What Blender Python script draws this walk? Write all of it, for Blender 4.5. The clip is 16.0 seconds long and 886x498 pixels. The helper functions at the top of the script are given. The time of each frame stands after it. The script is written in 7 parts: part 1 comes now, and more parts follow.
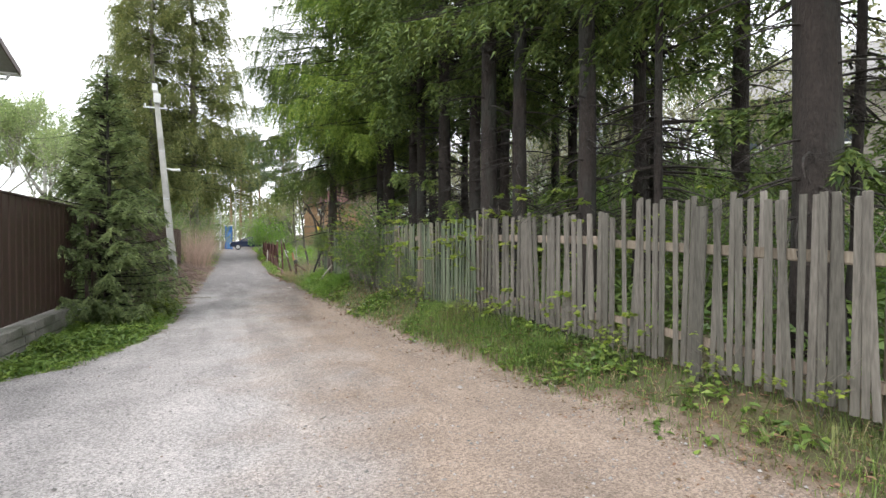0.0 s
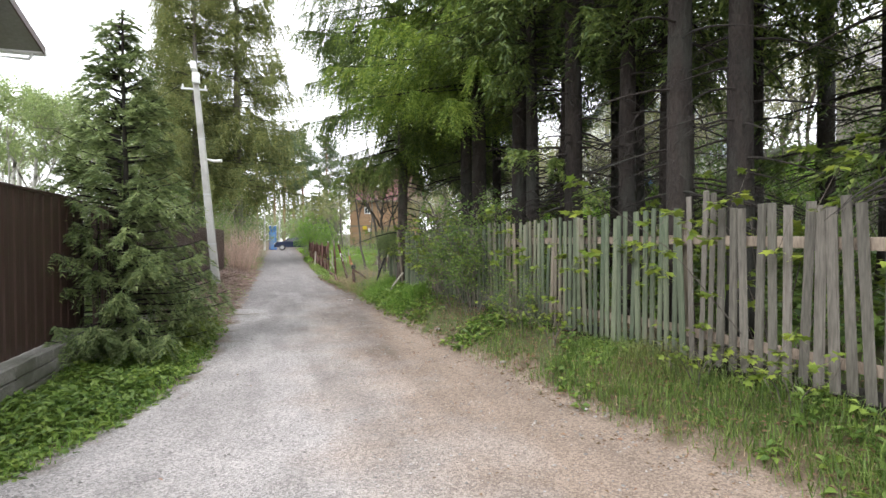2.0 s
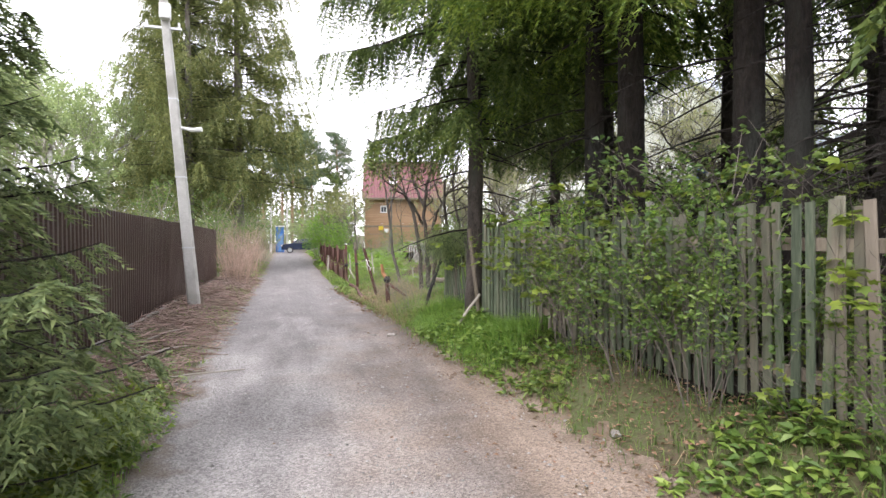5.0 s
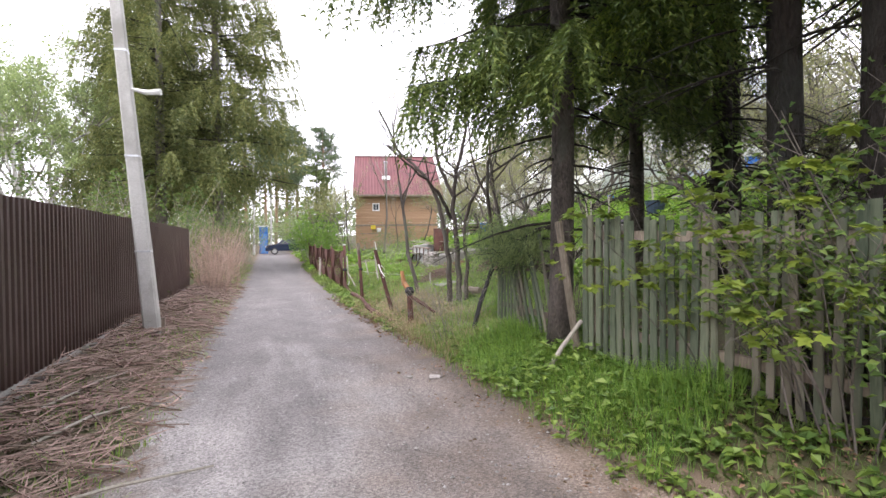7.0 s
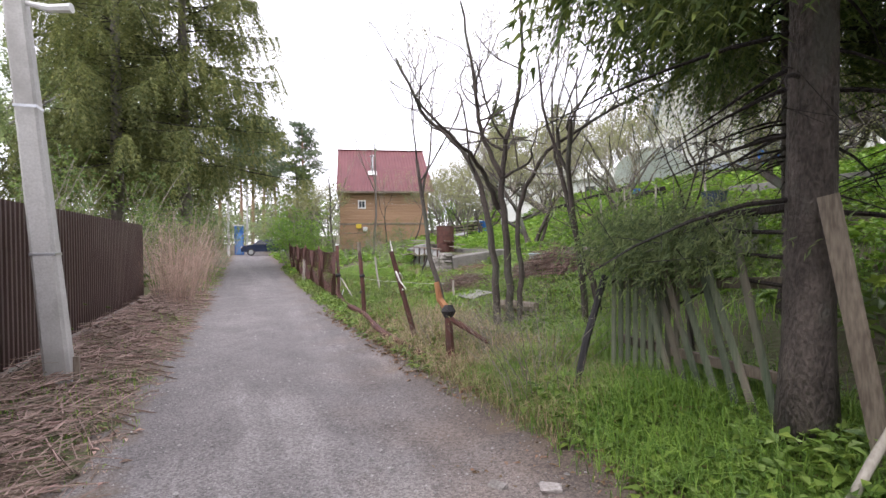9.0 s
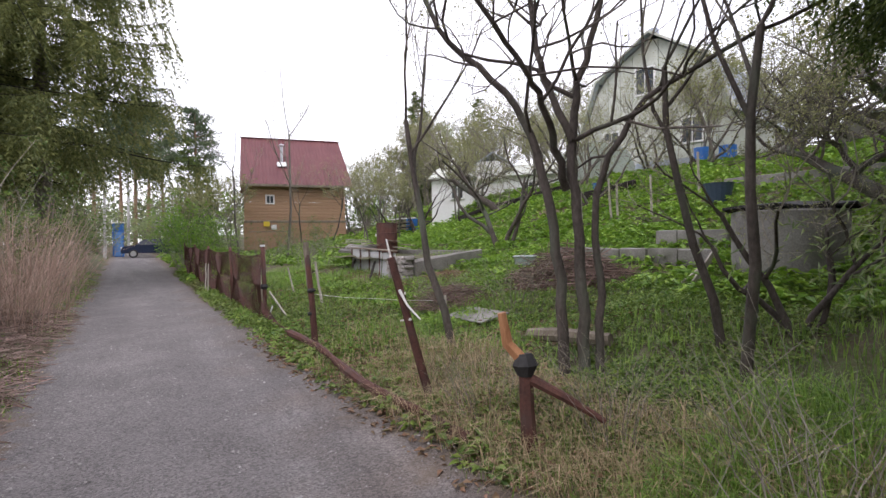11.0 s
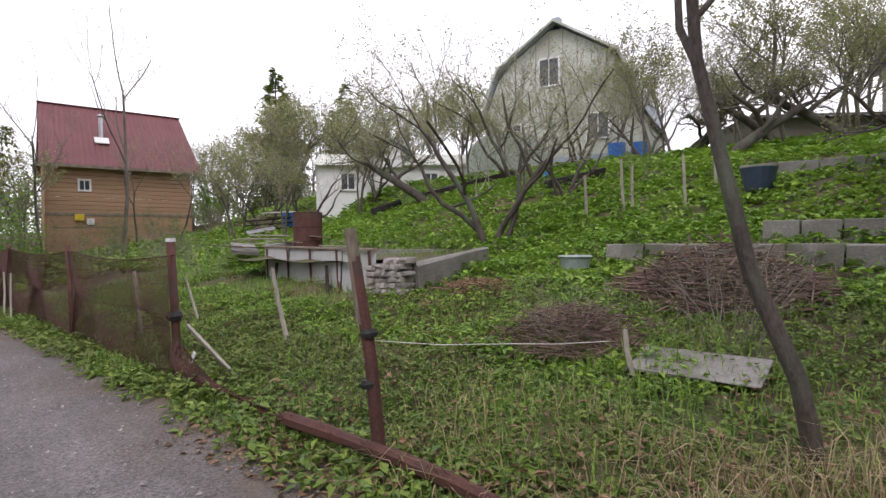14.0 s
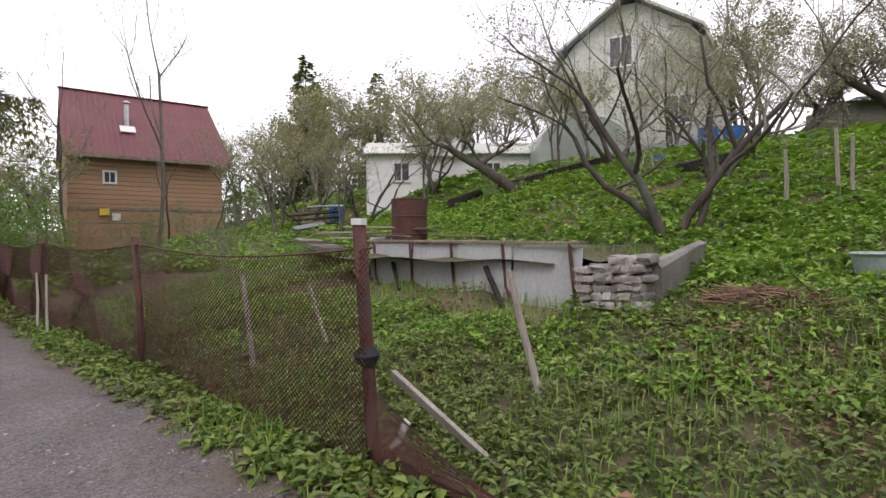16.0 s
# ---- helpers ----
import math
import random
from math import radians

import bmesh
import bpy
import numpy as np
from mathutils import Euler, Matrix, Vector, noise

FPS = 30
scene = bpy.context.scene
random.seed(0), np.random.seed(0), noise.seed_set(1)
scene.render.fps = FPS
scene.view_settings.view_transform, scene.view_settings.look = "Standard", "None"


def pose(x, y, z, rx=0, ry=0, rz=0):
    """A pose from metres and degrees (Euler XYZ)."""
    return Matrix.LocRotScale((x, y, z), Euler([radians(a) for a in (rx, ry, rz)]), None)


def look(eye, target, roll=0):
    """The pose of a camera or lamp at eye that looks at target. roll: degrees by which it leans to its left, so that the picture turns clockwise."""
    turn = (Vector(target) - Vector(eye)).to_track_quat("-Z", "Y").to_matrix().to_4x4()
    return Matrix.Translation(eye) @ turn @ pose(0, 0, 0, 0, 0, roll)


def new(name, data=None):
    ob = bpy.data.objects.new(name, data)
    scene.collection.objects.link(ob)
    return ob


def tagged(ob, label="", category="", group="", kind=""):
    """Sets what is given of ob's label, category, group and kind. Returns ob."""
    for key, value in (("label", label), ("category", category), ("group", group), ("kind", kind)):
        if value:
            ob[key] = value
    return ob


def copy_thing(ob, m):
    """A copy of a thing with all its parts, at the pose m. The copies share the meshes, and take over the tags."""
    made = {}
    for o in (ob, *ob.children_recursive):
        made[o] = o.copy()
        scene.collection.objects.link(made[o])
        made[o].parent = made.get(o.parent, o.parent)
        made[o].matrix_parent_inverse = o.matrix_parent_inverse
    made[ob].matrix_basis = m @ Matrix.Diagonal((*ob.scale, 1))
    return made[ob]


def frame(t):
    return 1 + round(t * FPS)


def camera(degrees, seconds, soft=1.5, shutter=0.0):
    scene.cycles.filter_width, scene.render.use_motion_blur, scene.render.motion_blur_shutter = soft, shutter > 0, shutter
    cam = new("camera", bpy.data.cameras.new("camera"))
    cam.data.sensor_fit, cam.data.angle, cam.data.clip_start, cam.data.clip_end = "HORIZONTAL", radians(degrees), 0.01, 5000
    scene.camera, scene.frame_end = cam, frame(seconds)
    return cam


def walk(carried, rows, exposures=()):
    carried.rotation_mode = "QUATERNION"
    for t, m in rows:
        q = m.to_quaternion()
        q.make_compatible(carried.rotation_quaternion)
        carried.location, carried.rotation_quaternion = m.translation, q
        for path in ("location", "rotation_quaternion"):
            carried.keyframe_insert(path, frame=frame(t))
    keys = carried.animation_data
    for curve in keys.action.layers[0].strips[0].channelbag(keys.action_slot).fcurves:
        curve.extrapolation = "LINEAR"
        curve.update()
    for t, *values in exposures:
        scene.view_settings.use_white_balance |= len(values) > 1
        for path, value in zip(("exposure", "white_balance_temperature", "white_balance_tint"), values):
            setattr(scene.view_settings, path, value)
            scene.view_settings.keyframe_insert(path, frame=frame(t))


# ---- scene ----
cam = camera(80.2, 16.0)
PATH = [
    (0.0, 0.000, 0.000, 1.500, 89.20, 0.06, -21.30),
    (0.5, -0.120, 0.824, 1.539, 89.17, 0.08, -20.80),
    (1.0, -0.163, 1.640, 1.531, 89.13, 0.13, -19.91),
    (1.5, -0.269, 2.433, 1.572, 89.16, 0.21, -18.41),
    (2.0, -0.214, 3.237, 1.568, 89.11, 0.28, -17.21),
    (2.5, -0.187, 4.105, 1.584, 89.08, 0.41, -16.62),
    (3.0, -0.123, 4.931, 1.579, 89.18, 0.42, -16.52),
    (3.5, -0.121, 5.730, 1.574, 89.17, 0.32, -16.42),
    (4.0, -0.111, 6.553, 1.592, 89.27, 0.33, -16.32),
    (6.5, -0.223, 10.107, 1.570, 89.20, 0.69, -17.04),
    (7.0, -0.248, 10.840, 1.592, 89.24, 0.73, -18.04),
    (7.5, -0.227, 11.554, 1.570, 89.26, 0.72, -18.34),
    (8.0, -0.261, 12.265, 1.594, 89.28, 0.98, -18.95),
    (8.5, -0.227, 12.948, 1.574, 89.29, 0.87, -19.15),
    (11.0, -0.265, 16.629, 1.593, 89.09, 0.80, -30.83),
    (11.5, -0.298, 17.338, 1.569, 89.21, 0.71, -32.93),
    (12.0, -0.331, 18.047, 1.569, 89.24, 0.85, -36.92),
    (12.5, -0.350, 18.726, 1.572, 89.11, 0.65, -42.81),
    (13.0, -0.366, 19.479, 1.546, 89.00, 0.76, -45.80),
    (13.5, -0.322, 20.182, 1.500, 89.04, 0.70, -47.89),
    (14.0, -0.298, 20.975, 1.520, 89.00, 0.68, -48.79),
    (14.5, -0.202, 21.684, 1.500, 89.01, 0.67, -48.99),
    (15.0, -0.165, 22.445, 1.522, 89.00, 0.58, -48.79),
    (15.5, -0.077, 23.132, 1.503, 88.99, 0.58, -48.59),
    (16.0, -0.065, 23.951, 1.449, 88.95, 0.60, -47.99),
]
walk(cam, [(t, pose(*p)) for t, *p in PATH], [(0.0, 0.95, 6400, 10), (2.0, 1.12, 6400, 11), (4.0, 1.35, 6400, 15), (6.5, 1.3, 6350, 19), (8.5, 1.02, 6300, 21), (11.5, 0.28, 6300, 21), (16.0, 0.15, 6500, 22)])
# world: bright overcast sky with a faint, wide sun
world = bpy.data.worlds.new("sky")
scene.world = world
world.use_nodes = True
wn, wl = world.node_tree.nodes, world.node_tree.links
sky = wn.new("ShaderNodeTexSky")
sky.sky_type, sky.sun_disc = "NISHITA", False
sky.sun_elevation, sky.sun_rotation = radians(48), radians(-60)
skyb = wn["Background"]
skyb.inputs[1].default_value = 0.12
cloud = wn.new("ShaderNodeBackground")
cn = wn.new("ShaderNodeTexNoise")
cn.inputs["Scale"].default_value, cn.inputs["Detail"].default_value = 1.6, 5
cr = wn.new("ShaderNodeValToRGB")
cr.color_ramp.elements[0].color, cr.color_ramp.elements[0].position = (0.84, 0.87, 0.93, 1), 0.3
cr.color_ramp.elements[1].color, cr.color_ramp.elements[1].position = (1.0, 1.0, 1.0, 1), 0.65
wl.new(cn.outputs[0], cr.inputs[0])
wl.new(cr.outputs[0], cloud.inputs[0])
cloud.inputs[1].default_value = 1.5
wmix = wn.new("ShaderNodeMixShader")
wmix.inputs[0].default_value = 0.86
wl.new(sky.outputs[0], skyb.inputs[0])
wl.new(skyb.outputs[0], wmix.inputs[1])
wl.new(cloud.outputs[0], wmix.inputs[2])
wl.new(wmix.outputs[0], wn["World Output"].inputs[0])
sun = new("sun", bpy.data.lights.new("sun", "SUN"))
sun.data.energy, sun.data.angle, sun.data.color = 1.1, radians(25), (1.0, 0.98, 0.95)
sun.matrix_basis = look((-20, -14, 30), (0, 0, 0))


# ---- materials ----
def mat(name, c1, c2, rough=0.8, s1=3.0, s2=40.0, bump=0.3, dist=0.01, metal=0.0, island=0.0, obrand=0.0, trans=0.0, stretch=(1, 1, 1), c3=None, lo=0.35, hi=0.65):
    """Two-scale noise between two colours, an optional stain colour, variation by island or object, and bump."""
    m = bpy.data.materials.new(name)
    m.use_nodes = True
    n, l = m.node_tree.nodes, m.node_tree.links
    bsdf = n["Principled BSDF"]
    geo = n.new("ShaderNodeNewGeometry")
    mp = n.new("ShaderNodeMapping")
    mp.inputs["Scale"].default_value = stretch
    l.new(geo.outputs["Position"], mp.inputs[0])
    na = n.new("ShaderNodeTexNoise")
    na.inputs["Scale"].default_value, na.inputs["Detail"].default_value = s1, 4
    nb = n.new("ShaderNodeTexNoise")
    nb.inputs["Scale"].default_value, nb.inputs["Detail"].default_value = s2, 3
    for k in (na, nb):
        l.new(mp.outputs[0], k.inputs["Vector"])
    add = n.new("ShaderNodeMath")
    add.operation = "MULTIPLY_ADD"
    add.inputs[1].default_value, add.inputs[2].default_value = 0.5, 0.0
    mix = n.new("ShaderNodeMath")
    mix.operation = "MULTIPLY_ADD"
    mix.inputs[1].default_value = 0.5
    l.new(na.outputs[0], add.inputs[0])
    l.new(nb.outputs[0], mix.inputs[0])
    l.new(add.outputs[0], mix.inputs[2])
    ramp = n.new("ShaderNodeValToRGB")
    e = ramp.color_ramp.elements
    e[0].color, e[0].position, e[1].color, e[1].position = (*c1, 1), lo, (*c2, 1), hi
    l.new(mix.outputs[0], ramp.inputs[0])
    col = ramp.outputs[0]
    if c3:
        nc = n.new("ShaderNodeTexNoise")
        nc.inputs["Scale"].default_value, nc.inputs["Detail"].default_value = s1 * 0.45, 5
        l.new(mp.outputs[0], nc.inputs["Vector"])
        r3 = n.new("ShaderNodeValToRGB")
        r3.color_ramp.elements[0].position, r3.color_ramp.elements[1].position = 0.52, 0.66
        l.new(nc.outputs[0], r3.inputs[0])
        mx = n.new("ShaderNodeMixRGB")
        mx.inputs[2].default_value = (*c3, 1)
        l.new(r3.outputs[0], mx.inputs[0])
        l.new(col, mx.inputs[1])
        col = mx.outputs[0]
    for amount, src in ((island, geo.outputs["Random Per Island"]), (obrand, None)):
        if amount:
            if src is None:
                src = n.new("ShaderNodeObjectInfo").outputs["Random"]
            mr = n.new("ShaderNodeMapRange")
            mr.inputs[3].default_value, mr.inputs[4].default_value = 1 - amount, 1 + amount
            l.new(src, mr.inputs[0])
            hsv = n.new("ShaderNodeHueSaturation")
            l.new(col, hsv.inputs["Color"])
            l.new(mr.outputs[0], hsv.inputs["Value"])
            m2 = n.new("ShaderNodeMapRange")
            m2.inputs[3].default_value, m2.inputs[4].default_value = 0.5 + amount * 0.05, 0.5 - amount * 0.05
            l.new(src, m2.inputs[0])
            l.new(m2.outputs[0], hsv.inputs["Hue"])
            col = hsv.outputs[0]
    l.new(col, bsdf.inputs["Base Color"])
    bsdf.inputs["Roughness"].default_value, bsdf.inputs["Metallic"].default_value = rough, metal
    if bump:
        b = n.new("ShaderNodeBump")
        b.inputs["Strength"].default_value, b.inputs["Distance"].default_value = bump, dist
        l.new(nb.outputs[0], b.inputs["Height"])
        l.new(b.outputs[0], bsdf.inputs["Normal"])
    if trans:
        t = n.new("ShaderNodeBsdfTranslucent")
        l.new(col, t.inputs[0])
        ms = n.new("ShaderNodeMixShader")
        ms.inputs[0].default_value = trans
        l.new(bsdf.outputs[0], ms.inputs[1])
        l.new(t.outputs[0], ms.inputs[2])
        l.new(ms.outputs[0], n["Material Output"].inputs[0])
    return m


def road_material():
    """Packed gravel: grains, pale wheel tracks, brown needle litter towards the forest side."""
    m = mat("gravel", (0.34, 0.32, 0.31), (0.52, 0.49, 0.475), 0.95, 1.3, 90, 0.8, 0.016)
    n, l = m.node_tree.nodes, m.node_tree.links
    bsdf = n["Principled BSDF"]
    col = bsdf.inputs["Base Color"].links[0].from_socket
    geo = n.new("ShaderNodeNewGeometry")
    vor = n.new("ShaderNodeTexVoronoi")
    vor.inputs["Scale"].default_value = 75
    l.new(geo.outputs["Position"], vor.inputs["Vector"])
    sp = n.new("ShaderNodeSeparateColor")
    l.new(vor.outputs["Color"], sp.inputs[0])
    mr = n.new("ShaderNodeMapRange")
    mr.inputs[3].default_value, mr.inputs[4].default_value = 0.6, 1.34
    l.new(sp.outputs[0], mr.inputs[0])
    # long pale and dark streaks along the wheel tracks
    ms = n.new("ShaderNodeMapping")
    ms.inputs["Scale"].default_value = (2.2, 0.16, 1)
    l.new(geo.outputs["Position"], ms.inputs[0])
    ns = n.new("ShaderNodeTexNoise")
    ns.inputs["Scale"].default_value, ns.inputs["Detail"].default_value = 1.0, 5
    l.new(ms.outputs[0], ns.inputs["Vector"])
    rs = n.new("ShaderNodeMapRange")
    rs.inputs[1].default_value, rs.inputs[2].default_value, rs.inputs[3].default_value, rs.inputs[4].default_value = 0.3, 0.7, 0.87, 1.1
    l.new(ns.outputs[0], rs.inputs[0])
    mu = n.new("ShaderNodeMath")
    mu.operation = "MULTIPLY"
    l.new(mr.outputs[0], mu.inputs[0])
    l.new(rs.outputs[0], mu.inputs[1])
    hs = n.new("ShaderNodeHueSaturation")
    l.new(mu.outputs[0], hs.inputs["Value"])
    l.new(col, hs.inputs["Color"])
    # brown litter: grows with x on the forest stretch, broken by noise
    xyz = n.new("ShaderNodeSeparateXYZ")
    l.new(geo.outputs["Position"], xyz.inputs[0])
    nz = n.new("ShaderNodeTexNoise")
    nz.inputs["Scale"].default_value, nz.inputs["Detail"].default_value = 1.1, 6
    l.new(geo.outputs["Position"], nz.inputs["Vector"])
    a = n.new("ShaderNodeMath")
    a.operation = "MULTIPLY_ADD"
    a.inputs[1].default_value = 2.6
    l.new(nz.outputs[0], a.inputs[0])
    l.new(xyz.outputs["X"], a.inputs[2])
    ry = n.new("ShaderNodeMapRange")
    ry.inputs[1].default_value, ry.inputs[2].default_value, ry.inputs[3].default_value, ry.inputs[4].default_value = 12, 20, 0, -0.9
    l.new(xyz.outputs["Y"], ry.inputs[0])
    a2 = n.new("ShaderNodeMath")
    l.new(a.outputs[0], a2.inputs[0])
    l.new(ry.outputs[0], a2.inputs[1])
    r = n.new("ShaderNodeMapRange")
    r.inputs[1].default_value, r.inputs[2].default_value = 1.1, 2.7
    r.inputs[3].default_value, r.inputs[4].default_value = 0.1, 1.0
    l.new(a2.outputs[0], r.inputs[0])
    mx = n.new("ShaderNodeMixRGB")
    mx.blend_type = "MULTIPLY"
    mx.inputs[2].default_value = (0.74, 0.605, 0.49, 1)
    l.new(r.outputs[0], mx.inputs[0])
    l.new(hs.outputs[0], mx.inputs[1])
    # bluish fresh gravel in the middle, further on
    nd = n.new("ShaderNodeTexNoise")
    nd.inputs["Scale"].default_value, nd.inputs["Detail"].default_value = 1.0, 6
    md = n.new("ShaderNodeMapping")
    md.inputs["Scale"].default_value = (1.3, 0.3, 1)
    l.new(geo.outputs["Position"], md.inputs[0])
    l.new(md.outputs[0], nd.inputs["Vector"])
    yy = n.new("ShaderNodeMapRange")
    yy.inputs[1].default_value, yy.inputs[2].default_value, yy.inputs[3].default_value, yy.inputs[4].default_value = 6, 26, -0.2, 0.54
    l.new(xyz.outputs["Y"], yy.inputs[0])
    sh = n.new("ShaderNodeMath")
    l.new(nd.outputs[0], sh.inputs[0])
    l.new(yy.outputs[0], sh.inputs[1])
    rd = n.new("ShaderNodeValToRGB")
    rd.color_ramp.elements[0].position, rd.color_ramp.elements[1].position = 0.42, 0.76
    l.new(sh.outputs[0], rd.inputs[0])
    mg = n.new("ShaderNodeMixRGB")
    mg.blend_type = "MULTIPLY"
    mg.inputs[2].default_value = (0.455, 0.45, 0.45, 1)
    l.new(rd.outputs[0], mg.inputs[0])
    l.new(mx.outputs[0], mg.inputs[1])
    # trodden soil and needles creep in over the ragged edge
    at = n.new("ShaderNodeAttribute")
    at.attribute_name = "edge"
    ne = n.new("ShaderNodeTexNoise")
    ne.inputs["Scale"].default_value, ne.inputs["Detail"].default_value = 3.2, 7
    l.new(geo.outputs["Position"], ne.inputs["Vector"])
    ae = n.new("ShaderNodeMath")
    ae.operation = "MULTIPLY_ADD"
    ae.inputs[1].default_value = 1.3
    l.new(ne.outputs[0], ae.inputs[0])
    l.new(at.outputs["Fac"], ae.inputs[2])
    re_ = n.new("ShaderNodeMapRange")
    re_.inputs[1].default_value, re_.inputs[2].default_value, re_.inputs[3].default_value, re_.inputs[4].default_value = 0.62, 1.05, 1.0, 0.0
    l.new(ae.outputs[0], re_.inputs[0])
    me_ = n.new("ShaderNodeMixRGB")
    me_.inputs[2].default_value = (0.17, 0.125, 0.085, 1)
    l.new(re_.outputs[0], me_.inputs[0])
    l.new(mg.outputs[0], me_.inputs[1])
    l.new(me_.outputs[0], bsdf.inputs["Base Color"])
    b2 = n.new("ShaderNodeBump")
    b2.inputs["Strength"].default_value, b2.inputs["Distance"].default_value = 0.55, 0.012
    l.new(vor.outputs["Distance"], b2.inputs["Height"])
    l.new(bsdf.inputs["Normal"].links[0].from_socket, b2.inputs["Normal"])
    l.new(b2.outputs[0], bsdf.inputs["Normal"])
    return m


M_road = road_material()
M_soil = mat("soil_and_moss", (0.10, 0.072, 0.046), (0.085, 0.11, 0.035), 0.95, 1.2, 25, 0.8, 0.03, c3=(0.17, 0.12, 0.075))
M_grass = mat("grass_blades", (0.16, 0.29, 0.045), (0.26, 0.42, 0.08), 0.55, 0.7, 6, 0, island=0.35, trans=0.35)
M_vergegrass = mat("dull_grass_blades", (0.105, 0.175, 0.036), (0.185, 0.275, 0.062), 0.6, 0.7, 6, 0, island=0.4, trans=0.3, c3=(0.2, 0.2, 0.08))
M_drygrass = mat("dry_grass", (0.30, 0.23, 0.12), (0.45, 0.37, 0.22), 0.8, 1, 9, 0, island=0.35, trans=0.2)
M_herb = mat("ground_leaves", (0.12, 0.205, 0.035), (0.22, 0.32, 0.065), 0.5, 0.5, 5, 0, island=0.4, trans=0.3, c3=(0.17, 0.18, 0.06))
M_maple = mat("young_leaves", (0.15, 0.22, 0.03), (0.27, 0.34, 0.055), 0.5, 2, 9, 0, island=0.3, trans=0.4)
M_shrub = mat("shrub_leaves", (0.08, 0.15, 0.028), (0.18, 0.265, 0.06), 0.5, 1, 8, 0, island=0.4, trans=0.3)
M_birchleaf = mat("birch_leaves", (0.25, 0.33, 0.12), (0.37, 0.45, 0.2), 0.6, 0.3, 4, 0, island=0.3, trans=0.4)
M_bud = mat("buds", (0.23, 0.24, 0.09), (0.34, 0.35, 0.16), 0.6, 0.5, 5, 0, island=0.3, trans=0.3)
M_needle = mat("spruce_needles", (0.07, 0.115, 0.026), (0.16, 0.22, 0.046), 0.6, 0.6, 6, 0, island=0.45, trans=0.2)
M_needle2 = mat("young_spruce_needles", (0.15, 0.205, 0.085), (0.28, 0.35, 0.14), 0.6, 0.8, 6, 0, island=0.4, trans=0.4)
# brighter copy of the spruce needles: sunlight on fresh growth put into the colour
M_needle_lit = mat("sunlit_fresh_spruce_needles", (0.13, 0.21, 0.035), (0.27, 0.37, 0.065), 0.6, 0.6, 6, 0, island=0.5, trans=0.45)
# needle green lightened to carry the haze over the far pines
M_pine = mat("hazed_pine_needles", (0.085, 0.13, 0.065), (0.15, 0.2, 0.1), 0.6, 0.4, 4, 0, island=0.4, trans=0.15)
# bark colour taken down to near black for the backlit, crown-shaded look of the boles
M_bark = mat("shaded_spruce_bark", (0.014, 0.011, 0.009), (0.043, 0.033, 0.027), 0.95, 5, 45, 1.0, 0.03, stretch=(1, 1, 0.35), c3=(0.04, 0.04, 0.033))
M_bark3 = mat("scaly_spruce_bark", (0.035, 0.028, 0.023), (0.13, 0.108, 0.09), 0.95, 9, 60, 1.0, 0.03, stretch=(1, 1, 0.45), c3=(0.1, 0.1, 0.08))
M_bark2 = mat("grey_bark", (0.09, 0.075, 0.062), (0.2, 0.175, 0.15), 0.9, 6, 60, 0.8, 0.01, stretch=(1, 1, 0.4), c3=(0.13, 0.14, 0.09))
M_twig = mat("twigs", (0.18, 0.165, 0.13), (0.32, 0.29, 0.235), 0.9, 3, 30, 0, island=0.3)
M_birchbark = mat("birch_bark", (0.35, 0.34, 0.31), (0.6, 0.58, 0.54), 0.8, 2, 20, 0.3, 0.01, stretch=(1, 1, 3), c3=(0.08, 0.07, 0.06))
M_picket = mat("weathered_pickets", (0.072, 0.066, 0.054), (0.175, 0.162, 0.136), 0.9, 6, 70, 0.6, 0.006, stretch=(1, 1, 0.12), obrand=0.28)
M_greenpicket = mat("faded_green_pickets", (0.06, 0.084, 0.05), (0.15, 0.17, 0.112), 0.9, 6, 70, 0.6, 0.006, stretch=(1, 1, 0.12), obrand=0.28, c3=(0.2, 0.17, 0.13))
M_oldwood = mat("old_wood", (0.12, 0.095, 0.07), (0.30, 0.25, 0.19), 0.9, 5, 60, 0.6, 0.006, stretch=(1, 1, 0.2), obrand=0.2)
M_palewood = mat("pale_stakes", (0.26, 0.235, 0.19), (0.45, 0.415, 0.35), 0.85, 6, 60, 0.4, 0.005, stretch=(1, 1, 0.2))
M_brown = mat("brown_sheet_metal", (0.05, 0.028, 0.024), (0.075, 0.042, 0.036), 0.45, 2, 30, 0.1, 0.003, c3=(0.085, 0.055, 0.046))
M_rust = mat("rusty_steel", (0.06, 0.027, 0.021), (0.13, 0.053, 0.038), 0.85, 9, 70, 0.5, 0.004, c3=(0.085, 0.05, 0.042))
M_orange = mat("split_orange_wood", (0.30, 0.13, 0.055), (0.48, 0.24, 0.11), 0.8, 9, 60, 0.4, 0.004, stretch=(1, 1, 0.2))
M_concrete = mat("concrete", (0.16, 0.15, 0.135), (0.31, 0.295, 0.27), 0.9, 3, 45, 0.6, 0.008, c3=(0.13, 0.13, 0.1))
M_pole = mat("pole_concrete", (0.42, 0.41, 0.38), (0.58, 0.57, 0.54), 0.85, 3, 50, 0.4, 0.004, c3=(0.36, 0.35, 0.32))
M_slate = mat("grey_sheets", (0.38, 0.39, 0.38), (0.52, 0.53, 0.52), 0.8, 2.5, 40, 0.2, 0.003, c3=(0.27, 0.27, 0.24), stretch=(1, 1, 0.4))
M_stone = mat("field_stone", (0.20, 0.18, 0.16), (0.44, 0.41, 0.38), 0.9, 6, 50, 0.8, 0.01, obrand=0.3)
M_pebble = mat("pebbles", (0.16, 0.15, 0.14), (0.42, 0.4, 0.375), 0.9, 20, 90, 0.3, 0.003, island=0.35)
